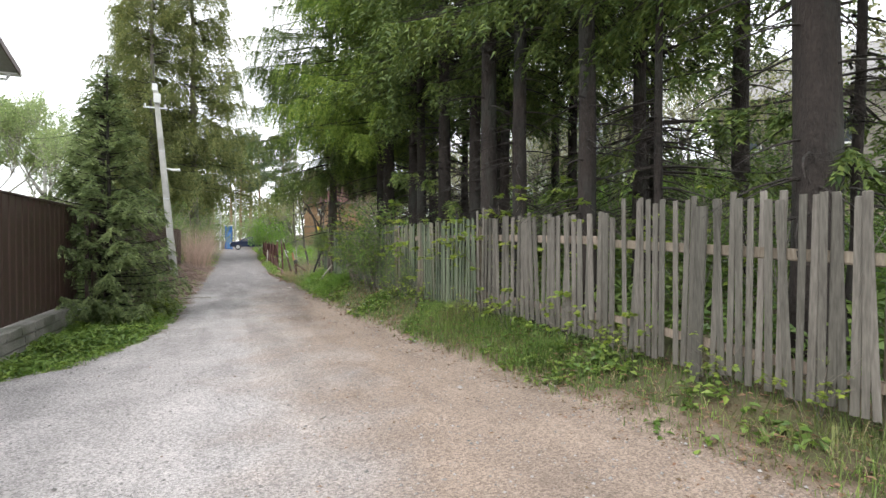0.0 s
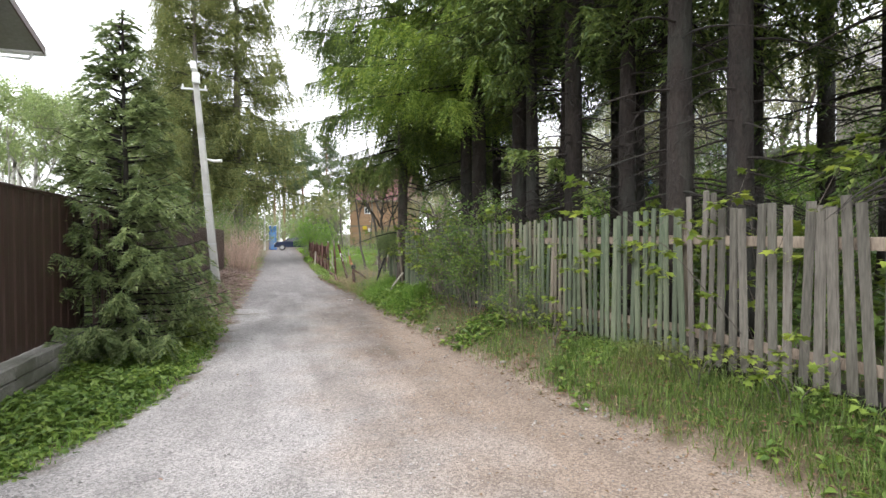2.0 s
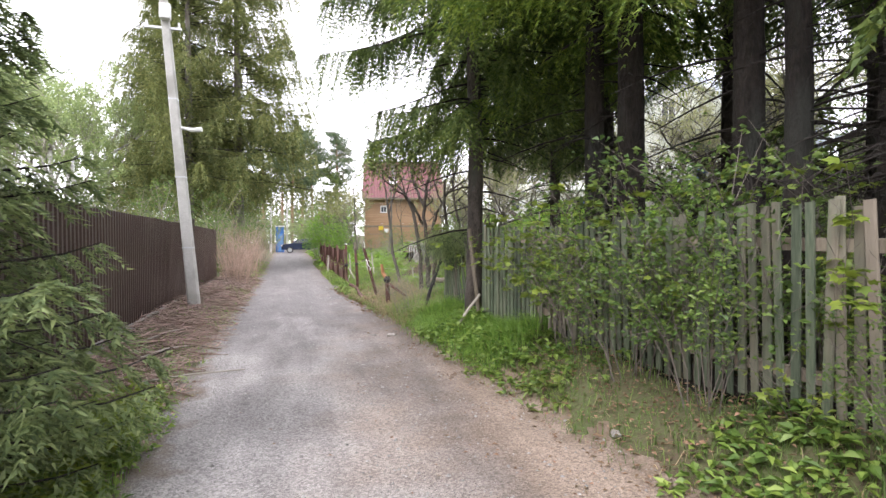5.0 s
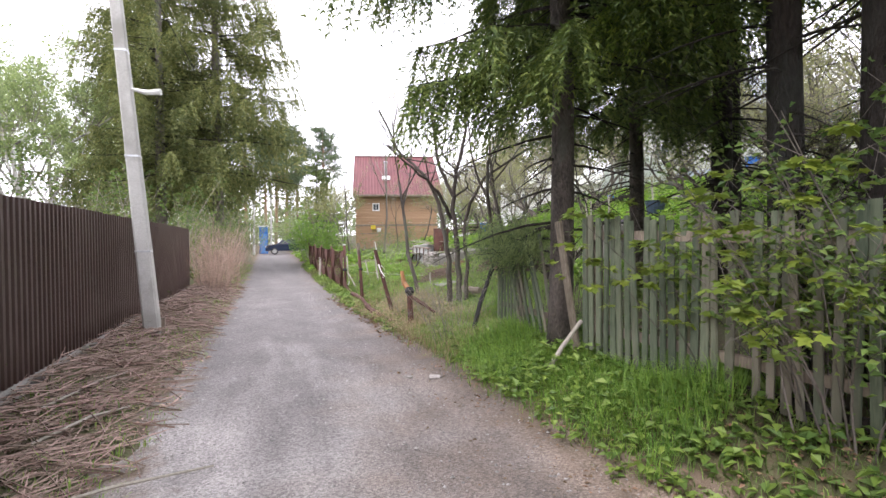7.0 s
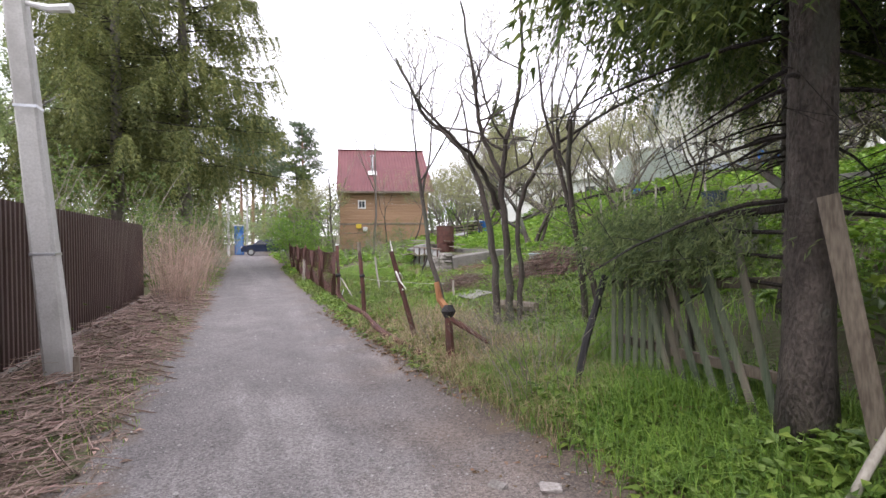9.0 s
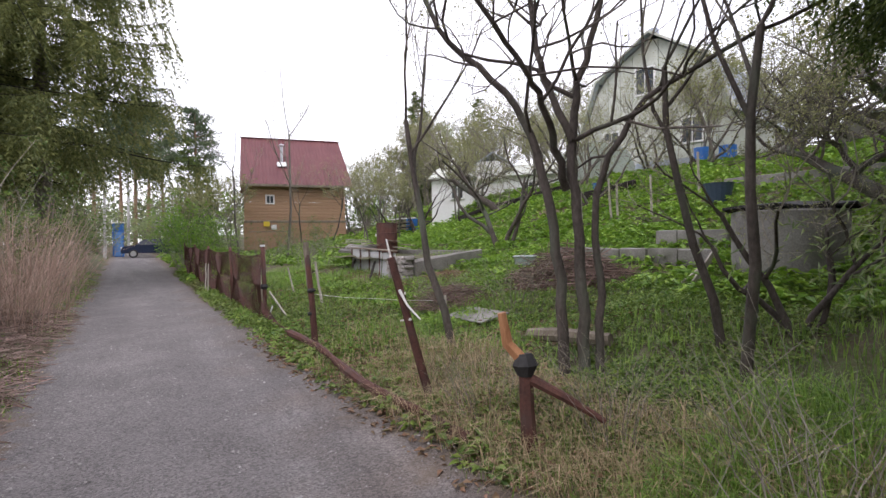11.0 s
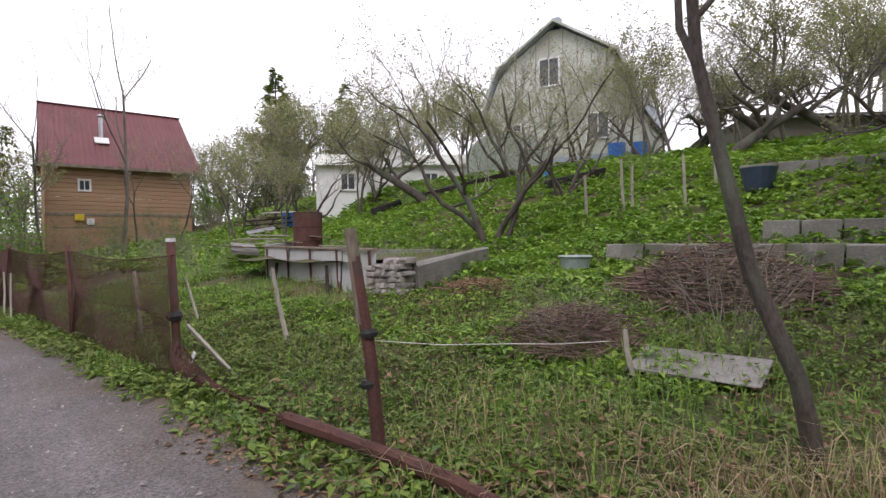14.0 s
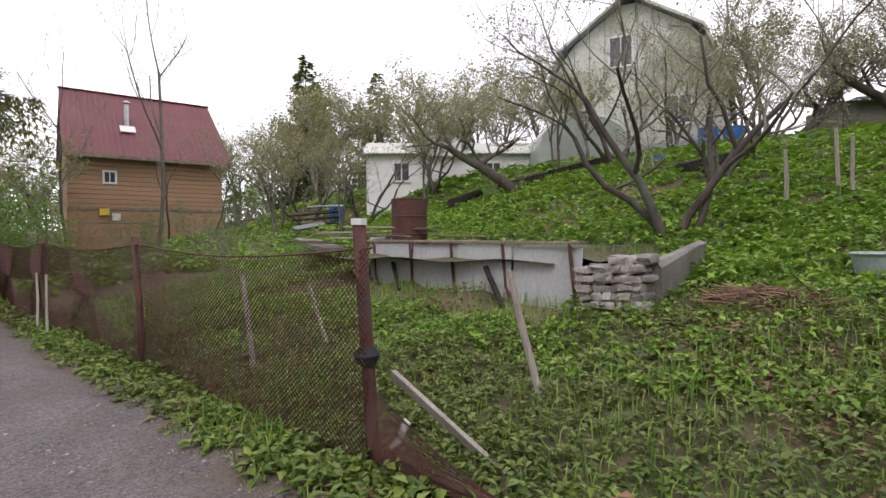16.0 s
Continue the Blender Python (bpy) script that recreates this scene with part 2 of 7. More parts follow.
M_litter = mat("leaf_litter", (0.13, 0.075, 0.04), (0.30, 0.20, 0.12), 0.9, 4, 30, 0, island=0.4)
M_stick = mat("dead_sticks", (0.17, 0.11, 0.085), (0.36, 0.27, 0.215), 0.9, 3, 30, 0.3, 0.003, island=0.4)
M_cane = mat("dry_canes", (0.30, 0.20, 0.15), (0.48, 0.36, 0.28), 0.9, 3, 30, 0, island=0.35)
M_redroof = mat("dark_red_roof_sheet", (0.125, 0.038, 0.042), (0.18, 0.062, 0.062), 0.6, 1, 18, 0.2, 0.01, c3=(0.15, 0.05, 0.05))
M_ochre = mat("ochre_boards", (0.31, 0.19, 0.11), (0.42, 0.27, 0.165), 0.85, 1, 18, 0.3, 0.006, stretch=(0.4, 0.4, 3))
M_greywall = mat("grey_log_wall", (0.17, 0.155, 0.13), (0.28, 0.26, 0.22), 0.9, 1, 18, 0.3, 0.01, stretch=(0.4, 0.4, 3))
M_white = mat("white_paint", (0.66, 0.66, 0.64), (0.8, 0.8, 0.78), 0.7, 2, 25, 0.15, 0.003, c3=(0.6, 0.59, 0.56))
M_asbestos = mat("pale_asbestos_sheet", (0.44, 0.46, 0.4), (0.6, 0.62, 0.54), 0.85, 1, 12, 0.2, 0.01, c3=(0.36, 0.37, 0.30))
M_roofgrey = mat("grey_roof_sheet", (0.26, 0.30, 0.34), (0.38, 0.42, 0.46), 0.6, 1, 12, 0.2, 0.01)
M_soffit = mat("grey_brown_soffit", (0.20, 0.19, 0.18), (0.28, 0.27, 0.26), 0.7, 1, 12, 0.1, 0.01)
M_blue = mat("blue_plastic", (0.02, 0.12, 0.42), (0.03, 0.17, 0.52), 0.45, 3, 20, 0.05, 0.003)
M_yellow = mat("yellow_paint", (0.65, 0.48, 0.03), (0.75, 0.56, 0.05), 0.5, 5, 30, 0.05, 0.003)
M_black = mat("black_rubberoid", (0.015, 0.015, 0.016), (0.04, 0.038, 0.036), 0.8, 5, 30, 0.5, 0.01)
M_steel = mat("galvanised_steel", (0.45, 0.46, 0.47), (0.6, 0.61, 0.62), 0.35, 5, 30, 0.05, 0.002, metal=0.8)
M_carblue = mat("dark_blue_car_paint", (0.015, 0.022, 0.05), (0.02, 0.03, 0.065), 0.25, 1, 5, 0)
M_carglass = mat("car_glass", (0.03, 0.035, 0.04), (0.05, 0.055, 0.06), 0.08, 1, 5, 0)
M_pane = mat("window_glass", (0.05, 0.06, 0.07), (0.08, 0.09, 0.1), 0.1, 1, 5, 0)
M_enamel = mat("green_grey_enamel", (0.22, 0.28, 0.27), (0.34, 0.40, 0.38), 0.4, 8, 30, 0.1, 0.003)
M_cloth = mat("white_rag", (0.62, 0.6, 0.56), (0.76, 0.74, 0.7), 0.9, 20, 60, 0.3, 0.004)
M_film = mat("greenhouse_film", (0.5, 0.56, 0.5), (0.64, 0.7, 0.64), 0.35, 1, 10, 0.1, 0.01, trans=0.4)


# ---- geometry helpers ----
R = np.random.default_rng(7)


def unit(a):
    return a / np.maximum(np.linalg.norm(a, axis=-1, keepdims=True), 1e-9)


class Geo:
    """Collects vertices and faces; makes one mesh."""

    def __init__(self):
        self.v, self.f, self.n = [], [], 0

    def add(self, v, f):
        v, f = np.asarray(v, float).reshape(-1, 3), np.asarray(f, int)
        self.v.append(v)
        self.f.append(f + self.n)
        self.n += len(v)
        return self

    def mesh(self, name, offset=(0, 0, 0), smooth=False):
        me = bpy.data.meshes.new(name)
        v = np.concatenate(self.v) - np.asarray(offset, float)
        sizes = np.concatenate([np.full(len(f), f.shape[1]) for f in self.f if len(f)])
        loops = np.concatenate([f.ravel() for f in self.f if len(f)])
        me.vertices.add(len(v))
        me.vertices.foreach_set("co", v.ravel())
        me.loops.add(len(loops))
        me.loops.foreach_set("vertex_index", loops)
        me.polygons.add(len(sizes))
        me.polygons.foreach_set("loop_start", np.concatenate([[0], np.cumsum(sizes)[:-1]]))
        me.polygons.foreach_set("loop_total", sizes)
        me.polygons.foreach_set("use_smooth", np.full(len(sizes), smooth))
        me.update(calc_edges=True)
        return me


BASE = {}


def thing(name, base, label, category, group="", kind=""):
    """An Empty at the base of a thing whose parts are its children."""
    ob = new(name)
    ob.location = base
    BASE[ob.name] = np.asarray(base, float)
    return tagged(ob, label, category, group, kind)


def part(name, geo, material, parent=None, label="", smooth=False):
    """One mesh object out of world-space geometry, under a thing or a part."""
    at = BASE.get(parent.name, np.zeros(3)) if parent else np.zeros(3)
    me = geo.mesh(name, at, smooth)
    me.materials.append(material)
    ob = new(name, me)
    if parent:
        ob.parent = parent
        BASE[ob.name] = at
    if label:
        ob["label"] = label
    return ob


def solo(name, geo, material, label, category="", group="", kind="", smooth=False):
    return tagged(part(name, geo, material, None, "", smooth), label, category, group, kind)


def tube(g, pts, radii, n=6, cap=True):
    """A tapered tube along a line."""
    p = np.asarray(pts, float)
    k = len(p)
    r = np.broadcast_to(np.asarray(radii, float), (k,))
    d = np.empty_like(p)
    d[1:-1], d[0], d[-1] = p[2:] - p[:-2], p[1] - p[0], p[-1] - p[-2]
    d = unit(d)
    up = np.where(np.abs(d[:, 2:3]) > 0.9, np.array([[1.0, 0, 0]]), np.array([[0, 0, 1.0]]))
    if np.abs(d[:, 2]).max() > 0.9:
        up = np.broadcast_to(np.array([[0.94, 0.34, 0.05]]), d.shape)
    a = unit(np.cross(d, up))
    b = np.cross(a, d)
    t = np.arange(n) * 2 * np.pi / n
    ring = a[:, None] * np.cos(t)[None, :, None] + b[:, None] * np.sin(t)[None, :, None]
    v = (p[:, None] + ring * r[:, None, None]).reshape(-1, 3)
    i, j = np.meshgrid(np.arange(k - 1), np.arange(n), indexing="ij")
    q = np.stack([i * n + j, i * n + (j + 1) % n, (i + 1) * n + (j + 1) % n, (i + 1) * n + j], -1).reshape(-1, 4)
    g.add(v, q)
    if cap:
        g.v.append(np.stack([p[0], p[-1]]))
        s = g.n - k * n
        jj = np.arange(n)
        g.f.append(np.stack([s + jj, np.full(n, g.n), s + (jj + 1) % n], -1))
        e = s + (k - 1) * n
        g.f.append(np.stack([e + (jj + 1) % n, np.full(n, g.n + 1), e + jj], -1))
        g.n += 2
    return g


def slab(g, a, b, width, thick, up=(0, 0, 1), chamfer=0.12, wob=0.0):
    """A board from a to b: width across, thick along up, edges chamfered."""
    a, b, up = np.asarray(a, float), np.asarray(b, float), np.asarray(up, float)
    d = unit(b - a)
    s = unit(np.cross(d, up))
    u = np.cross(s, d)
    w, t = width / 2, thick / 2
    c = min(width, thick) * chamfer
    prof = [(-w + c, -t), (w - c, -t), (w, -t + c), (w, t - c), (w - c, t), (-w + c, t), (-w, t - c), (-w, -t + c)]
    ring = np.array([s * x + u * z for x, z in prof])
    jit = R.normal(0, wob, (2, 8, 3)) if wob else np.zeros((2, 8, 3))
    v = np.concatenate([a + ring + jit[0], b + ring + jit[1]])
    j = np.arange(8)
    g.add(v, np.stack([j, (j + 1) % 8, 8 + (j + 1) % 8, 8 + j], -1))
    g.f.append(np.array([j[::-1] + g.n - 16]))
    g.f.append(np.array([j + g.n - 8]))
    return g


def block(g, c, size, turn=0.0, chamfer=0.05):
    """An upright box with chamfered edges; c is the middle of its base."""
    c, s = np.asarray(c, float), size
    ax = np.array([math.cos(turn), math.sin(turn), 0])
    ay = np.array([-math.sin(turn), math.cos(turn), 0])
    k = min(s) * chamfer
    lv = []
    for z, ins in ((0, k), (k, 0), (s[2] - k, 0), (s[2], k)):
        for sx, sy in ((-1, -1), (1, -1), (1, 1), (-1, 1)):
            lv.append(c + ax * sx * (s[0] / 2 - ins) + ay * sy * (s[1] / 2 - ins) + np.array([0, 0, z]))
    f = [(3, 2, 1, 0), (12, 13, 14, 15)]
    for r in range(3):
        for j in range(4):
            f.append((r * 4 + j, r * 4 + (j + 1) % 4, r * 4 + 4 + (j + 1) % 4, r * 4 + 4 + j))
    return g.add(lv, f)


def poly(g, pts):
    return g.add(pts, [list(range(len(pts)))])


def sheet(g, a, b, c, d, thick):
    """A flat four-cornered plate with thickness."""
    q = np.array([a, b, c, d], float)
    n = unit(np.cross(q[1] - q[0], q[3] - q[0])) * thick
    v = np.concatenate([q, q - n])
    return g.add(v, [(0, 1, 2, 3), (7, 6, 5, 4), (0, 4, 5, 1), (1, 5, 6, 2), (2, 6, 7, 3), (3, 7, 4, 0)])


def leaves(g, pos, d, up, length, width, fold=0.25, droop=0.15):
    """Folded four-point leaves, two triangles each."""
    n = len(pos)
    if not n:
        return g
    d = unit(d)
    s = unit(np.cross(d, up))
    u = np.cross(s, d)
    L, W = np.broadcast_to(length, (n,))[:, None], np.broadcast_to(width, (n,))[:, None]
    mid = pos + d * L * 0.45 + u * W * fold
    v = np.stack([pos, mid + s * W / 2, pos + d * L - u * L * droop, mid - s * W / 2], 1).reshape(-1, 3)
    k = np.arange(n)[:, None] * 4
    return g.add(v, np.concatenate([k + np.array([[0, 1, 2]]), k + np.array([[0, 2, 3]])]))


def needles(g, pos, d, up, length, width):
    """Single pointed triangles."""
    n = len(pos)
    d = unit(d)
    s = unit(np.cross(d, up)) * (np.broadcast_to(width, (n,))[:, None] / 2)
    v = np.stack([pos - s, pos + s, pos + d * np.broadcast_to(length, (n,))[:, None]], 1).reshape(-1, 3)
    return g.add(v, np.arange(n * 3).reshape(-1, 3))


def blades(g, pos, d, height, width, bend):
    """Grass blades of two segments, bent over."""
    n = len(pos)
    z = np.array([0, 0, 1.0])
    s = unit(np.cross(d, z)) * (np.broadcast_to(width, (n,))[:, None] / 2)
    h = np.broadcast_to(height, (n,))[:, None]
    b = np.broadcast_to(bend, (n,))[:, None]
    m = pos + z * h * 0.6 + d * h * b * 0.3
    t = pos + z * h * (1 - b * 0.35) + d * h * b
    v = np.stack([pos - s, pos + s, m + s * 0.8, m - s * 0.8, t], 1).reshape(-1, 3)
    k = np.arange(n)[:, None] * 5
    g.add(v, k + np.array([[0, 1, 2, 3]]))
    g.f.append(k + np.array([[3, 2, 4]]) + g.n - n * 5)
    return g


def rdir(n, zlo=-1.0, zhi=1.0):
    a = R.uniform(0, 2 * np.pi, n)
    z = R.uniform(zlo, zhi, n)
    r = np.sqrt(np.maximum(0, 1 - z * z))
    return np.stack([np.cos(a) * r, np.sin(a) * r, z], -1)


def sticks(g, a, b, r):
    """Many three-sided sticks from a to b."""
    n = len(a)
    d = unit(b - a)
    s = unit(np.cross(d, np.where(np.abs(d[:, 2:3]) > 0.9, np.array([[1.0, 0, 0]]), np.array([[0, 0, 1.0]]))))
    u = np.cross(s, d)
    r = np.broadcast_to(r, (n,))[:, None]
    o = [s * r, (-0.5 * s + 0.87 * u) * r, (-0.5 * s - 0.87 * u) * r]
    v = np.stack([a + x for x in o] + [b + x * 0.6 for x in o], 1).reshape(-1, 3)
    k = np.arange(n)[:, None] * 6
    return g.add(v, np.concatenate([k + np.array([[i, (i + 1) % 3, 3 + (i + 1) % 3, 3 + i]]) for i in range(3)]))


# ---- the lie of the land ----
def smooth(a, b, v):
    t = np.clip((v - a) / (b - a), 0, 1)
    return t * t * (3 - 2 * t)


GX = [-400, -60, -8, -3, -2.2, -1.3, 1.3, 1.75, 2.4, 3.2, 4.3, 6.3, 7.2, 8.4, 10, 12, 16, 22, 28, 60, 400]
GZ = [0.5, 0.3, 0.3, 0.3, 0.22, 0.0, 0.0, 0.1, 0.3, 0.48, 0.7, 1.0, 1.35, 1.65, 2.25, 2.9, 3.7, 4.6, 5.1, 6, 8]
FX = [-400, -60, -8, -3, -2.2, -1.5, 0, 3]
FZ = [0.5, 0.3, 0.1, 0.05, 0.02, 0, 0, 0]


def road_z(y):
    return np.interp(y, [-60, 10, 20, 35, 63, 200], [0, 0, 0.1, 0.2, 0.62, 1.6])


def left_edge(y):
    return np.interp(y, [-60, 4, 6.5, 7.6, 9, 10.6, 17, 200], [-6, -5.5, -2.6, -1.75, -1.3, -1.15, -1.15, -1.5])


def right_edge(y):
    return np.interp(y, [-60, 0, 4.5, 8.3, 14, 19, 24, 60, 200], [4, 3.2, 2.9, 2.35, 1.85, 1.55, 1.3, 1.4, 1.6])


def fence_x(y):
    return 3.6 - 0.1 * (y - 5)


def hz(x, y):
    x, y = np.asarray(x, float), np.asarray(y, float)
    g = np.interp(x, GX, GZ)
    g = np.where(x > 2, g * (1 - 0.45 * np.maximum(smooth(34, 60, y), smooth(29, 41, y) * (1 - smooth(12.2, 14.8, x)))), g)
    off = x - right_edge(y)
    bank = np.interp(y, [-3, 2.2, 6, 15.2], [0.14, 0.26, 0.42, 0.46])
    rise = smooth(-0.1, 1.0, off / np.maximum(0.3, fence_x(y) - right_edge(y)))
    f = np.interp(x, FX, FZ) + bank * rise + 0.1 * np.maximum(0, np.minimum(x, 60) - fence_x(y))
    k = smooth(12.5, 18.5, y)
    return road_z(y) + f * (1 - k) + g * k


def spot(x, y, up=0.0):
    return np.array([x, y, float(hz(x, y)) + up])


def rough_z(x, y):
    """Fine unevenness of open ground, none on the road."""
    off = np.maximum(left_edge(y) - x, x - right_edge(y))
    k = np.clip(off / 0.5, 0, 1)
    return k * (0.03 * np.sin(x * 3.1 + 1.7 * np.sin(y * 2.3)) + 0.025 * np.sin(y * 4.3 + x * 2.1) + 0.015 * np.sin(x * 9.7 + y * 7.9))


def grid_mesh(g, xs, ys, zf):
    X, Y = np.meshgrid(xs, ys)
    nx, ny = len(xs), len(ys)
    i, j = np.meshgrid(np.arange(ny - 1), np.arange(nx - 1), indexing="ij")
    q = np.stack([i * nx + j, i * nx + j + 1, (i + 1) * nx + j + 1, (i + 1) * nx + j], -1).reshape(-1, 4)
    return g.add(np.stack([X, Y, zf(X, Y)], -1).reshape(-1, 3), q)


xs = np.concatenate([-np.geomspace(400, 8, 24), np.arange(-7.6, 14, 0.2), np.geomspace(14.2, 400, 34)])
ys = np.concatenate([-np.geomspace(300, 5, 16), np.arange(-4.6, 46, 0.2), np.geomspace(46.3, 500, 34)])
solo("ground", grid_mesh(Geo(), xs, ys, lambda x, y: hz(x, y) + rough_z(x, y) - 0.03), M_soil, "uneven dark soil with moss and weeds", "ground", kind="structure", smooth=True)


def make_road():
    g = Geo()
    yy = np.concatenate([np.arange(-30, 40, 0.15), np.arange(40, 110, 1.0)])
    s = np.linspace(0, 1, 44)
    wob = lambda y, p: np.array([0.14 * noise.noise((v * 0.5, p, 0)) + 0.07 * noise.noise((v * 1.7, p, 3)) + 0.03 * noise.noise((v * 4, p, 7)) for v in y])
    L, Rr = left_edge(yy) + wob(yy, 0.3) - 0.3, right_edge(yy) + wob(yy, 2.1) + 0.3
    X = L[:, None] + (Rr - L)[:, None] * s[None]
    Y = np.repeat(yy[:, None], len(s), 1)
    edge = np.minimum(s, 1 - s)[None] * (Rr - L)[:, None]
    rut = -0.018 * np.exp(-((X + 0.75) / 0.22) ** 2) - 0.018 * np.exp(-((X - 0.75) / 0.22) ** 2)
    Z = hz(X, Y) + np.clip(edge / 0.5, 0, 1) * 0.045 - 0.03 + rut + 0.006 * np.sin(X * 7 + Y * 5) + 0.005 * np.sin(Y * 11 - X * 9)
    n = len(s)
    i, j = np.meshgrid(np.arange(len(yy) - 1), np.arange(n - 1), indexing="ij")
    g.add(np.stack([X, Y, Z], -1).reshape(-1, 3), np.stack([i * n + j, i * n + j + 1, (i + 1) * n + j + 1, (i + 1) * n + j], -1).reshape(-1, 4))
    ob = solo("road", g, M_road, "pale packed gravel lane with brown needle litter", "road", kind="structure", smooth=True)
    ob.data.attributes.new("edge", "FLOAT", "POINT").data.foreach_set("value", edge.ravel())
    return ob


make_road()


# ---- trees ----
def trunk_geo(g, base, top, r0, r1, n=10, k=12, flare=1.35, wob=0.03):
    base, top = np.asarray(base, float), np.asarray(top, float)
    t = np.linspace(0, 1, k) ** 1.4
    p = base + (top - base) * t[:, None]
    p[1:, :2] += np.cumsum(R.normal(0, wob, (k - 1, 2)), 0) * 0.5
    r = r0 + (r1 - r0) * t
    r[0] *= flare
    p[0, 2] -= 0.15
    return tube(g, p, r, n), p


def spruce(H, r0, crown, Lmax, dens=13, droop=0.35, hang=0.6, twig=0.42, needle=0.11, step=0.3, per=4, dead=0, gap=0.0, width=0.03, one_side=None, shape=0.75, fine=0, K=8, skirt=0):
    """Trunk, limbs and needles of a spruce that stands at the origin."""
    tr, limbs, ned = Geo(), Geo(), Geo()
    trunk_geo(tr, (0, 0, 0), (0, 0, H), r0, 0.015)
    zs = np.arange(crown, H - 0.1, step)
    for z in zs:
        q = (H - z) / (H - crown)
        for _ in range(per):
            if R.random() < gap:
                continue
            a = R.uniform(0, 2 * np.pi)
            L = Lmax * (q ** shape) * R.uniform(0.65, 1.1) + 0.12
            if skirt:
                L *= min(1.0, 0.55 + 0.45 * (z - crown) / skirt)
            if one_side is not None:
                L *= 0.7 + 0.3 * math.cos(a - one_side)
            s = np.linspace(0, 1, 6)
            lift = 0.5 * (1 - q) ** 2
            zz = z + R.uniform(-0.1, 0.1) + L * ((0.08 + lift) * s - droop * q * s ** 1.5 + 0.13 * s ** 4)
            pts = np.stack([np.cos(a) * L * s, np.sin(a) * L * s, zz], -1)
            tube(limbs, pts, np.linspace(0.012 + 0.007 * L, 0.004, 6), 3, False)
            n = max(4, int(L * dens * (1.0 if not fine else (1.5 if z < fine else 0.6))))
            ss = R.uniform(0.06, 1.0, n) ** 0.62
            p = np.stack([np.interp(ss, s, pts[:, c]) for c in range(3)], -1)
            out = np.array([np.cos(a), np.sin(a), 0.0])
            lat = np.array([-np.sin(a), np.cos(a), 0.0])
            sg = R.choice([-1, 1], n)[:, None]
            d = unit(out * R.uniform(0.35, 0.8, (n, 1)) + lat * sg * R.uniform(0.3, 0.9, (n, 1)) + np.array([0, 0, -1.0]) * hang * R.uniform(0.2, 1.3, (n, 1)) * q)
            tl = twig * (0.45 + 0.55 * np.minimum(1, L / 2)) * R.uniform(0.6, 1.2, n) * (1.15 - 0.4 * ss)
            u = (np.arange(K) + 0.3) / K
            P = p[:, None] + d[:, None] * (tl[:, None] * u)[..., None]
            P[..., 2] -= hang * 0.5 * tl[:, None] * u ** 2
            side = unit(np.cross(d, np.array([0, 0, 1.0])) + 1e-6)
            for sgn in (-1, 1):
                nd = d[:, None] * 0.75 + sgn * side[:, None] * R.uniform(0.3, 0.8, (n, K, 1)) + R.normal(0, 0.18, (n, K, 3))
                flat = P.reshape(-1, 3)
                needles(ned, flat, nd.reshape(-1, 3), np.array([0, 0, 1.0]) + R.normal(0, 0.5, (len(flat), 3)), needle * R.uniform(0.7, 1.2, len(flat)), width * R.uniform(0.8, 1.3, len(flat)))
    for _ in range(dead):
        z = R.uniform(1.2, crown + 1)
        a = R.uniform(0, 2 * np.pi)
        L = R.uniform(0.25, 1.5)
        s = np.linspace(0, 1, 5)
        pts = np.stack([np.cos(a + 0.2 * s) * L * s, np.sin(a + 0.2 * s) * L * s, z + L * (0.05 * s - 0.35 * s ** 1.6)], -1)
        tube(limbs, pts, np.linspace(0.016, 0.003, 5), 4, False)
        m = int(L * 9)
        if m:
            b = np.stack([np.interp(R.uniform(0.3, 1, m), s, pts[:, c]) for c in range(3)], -1)
            sticks(limbs, b, b + rdir(m, -0.9, 0.2) * R.uniform(0.08, 0.4, (m, 1)), 0.003)
    return tr, limbs, ned


def tree_thing(name, geos, mats, names, label, group):
    t = thing(name, (0, 0, 0), label, "tree", group)
    for nm, g, m in zip(names, geos, mats):
        if g.n:
            ob = part(nm, g, m, t, smooth=nm == "trunk")
            if nm != "trunk":
                ob["kind"] = "stuff"
    return t


def place(t, x, y, turn=0.0, scale=1.0, first=False, up=0.0, lean=(0, 0)):
    m = pose(x, y, float(hz(x, y)) + up, lean[0], lean[1], turn)
    ob = t if first else copy_thing(t, m)
    ob.matrix_basis = m @ Matrix.Scale(scale, 4)
    return ob


W = ("trunk", "limbwork", "crown")
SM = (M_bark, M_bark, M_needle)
# full-crowned spruces that lean their skirts over the lane
full = tree_thing("spruce_tree", spruce(17, 0.17, 3.7, 3.0, one_side=math.pi, gap=0.12, dens=25, droop=0.42, hang=1.3, twig=0.55, needle=0.08, step=0.32, per=7, width=0.02, dead=22, fine=8, K=12), (M_bark, M_bark, M_needle_lit), W, "tall spruce with fresh green boughs, coloured as sunlit, above a picket fence", "spruces behind the picket fence")
place(full, 3.67, 13.27, 0, 1.0, True)
edge = tree_thing("spruce_tree", spruce(16, 0.128, 3.0, 2.75, dens=25, droop=0.5, hang=1.5, twig=0.58, needle=0.08, step=0.28, per=6, width=0.021, dead=26, fine=7, K=12, skirt=2.6), (M_bark3, M_bark, M_needle), W, "snag-boled spruce at the end of the picket fence", "spruces behind the picket fence")
place(edge, 2.6, 15.65, -25, 1.0, True)
place(edge, 4.9, 17.4, 60, 0.9)
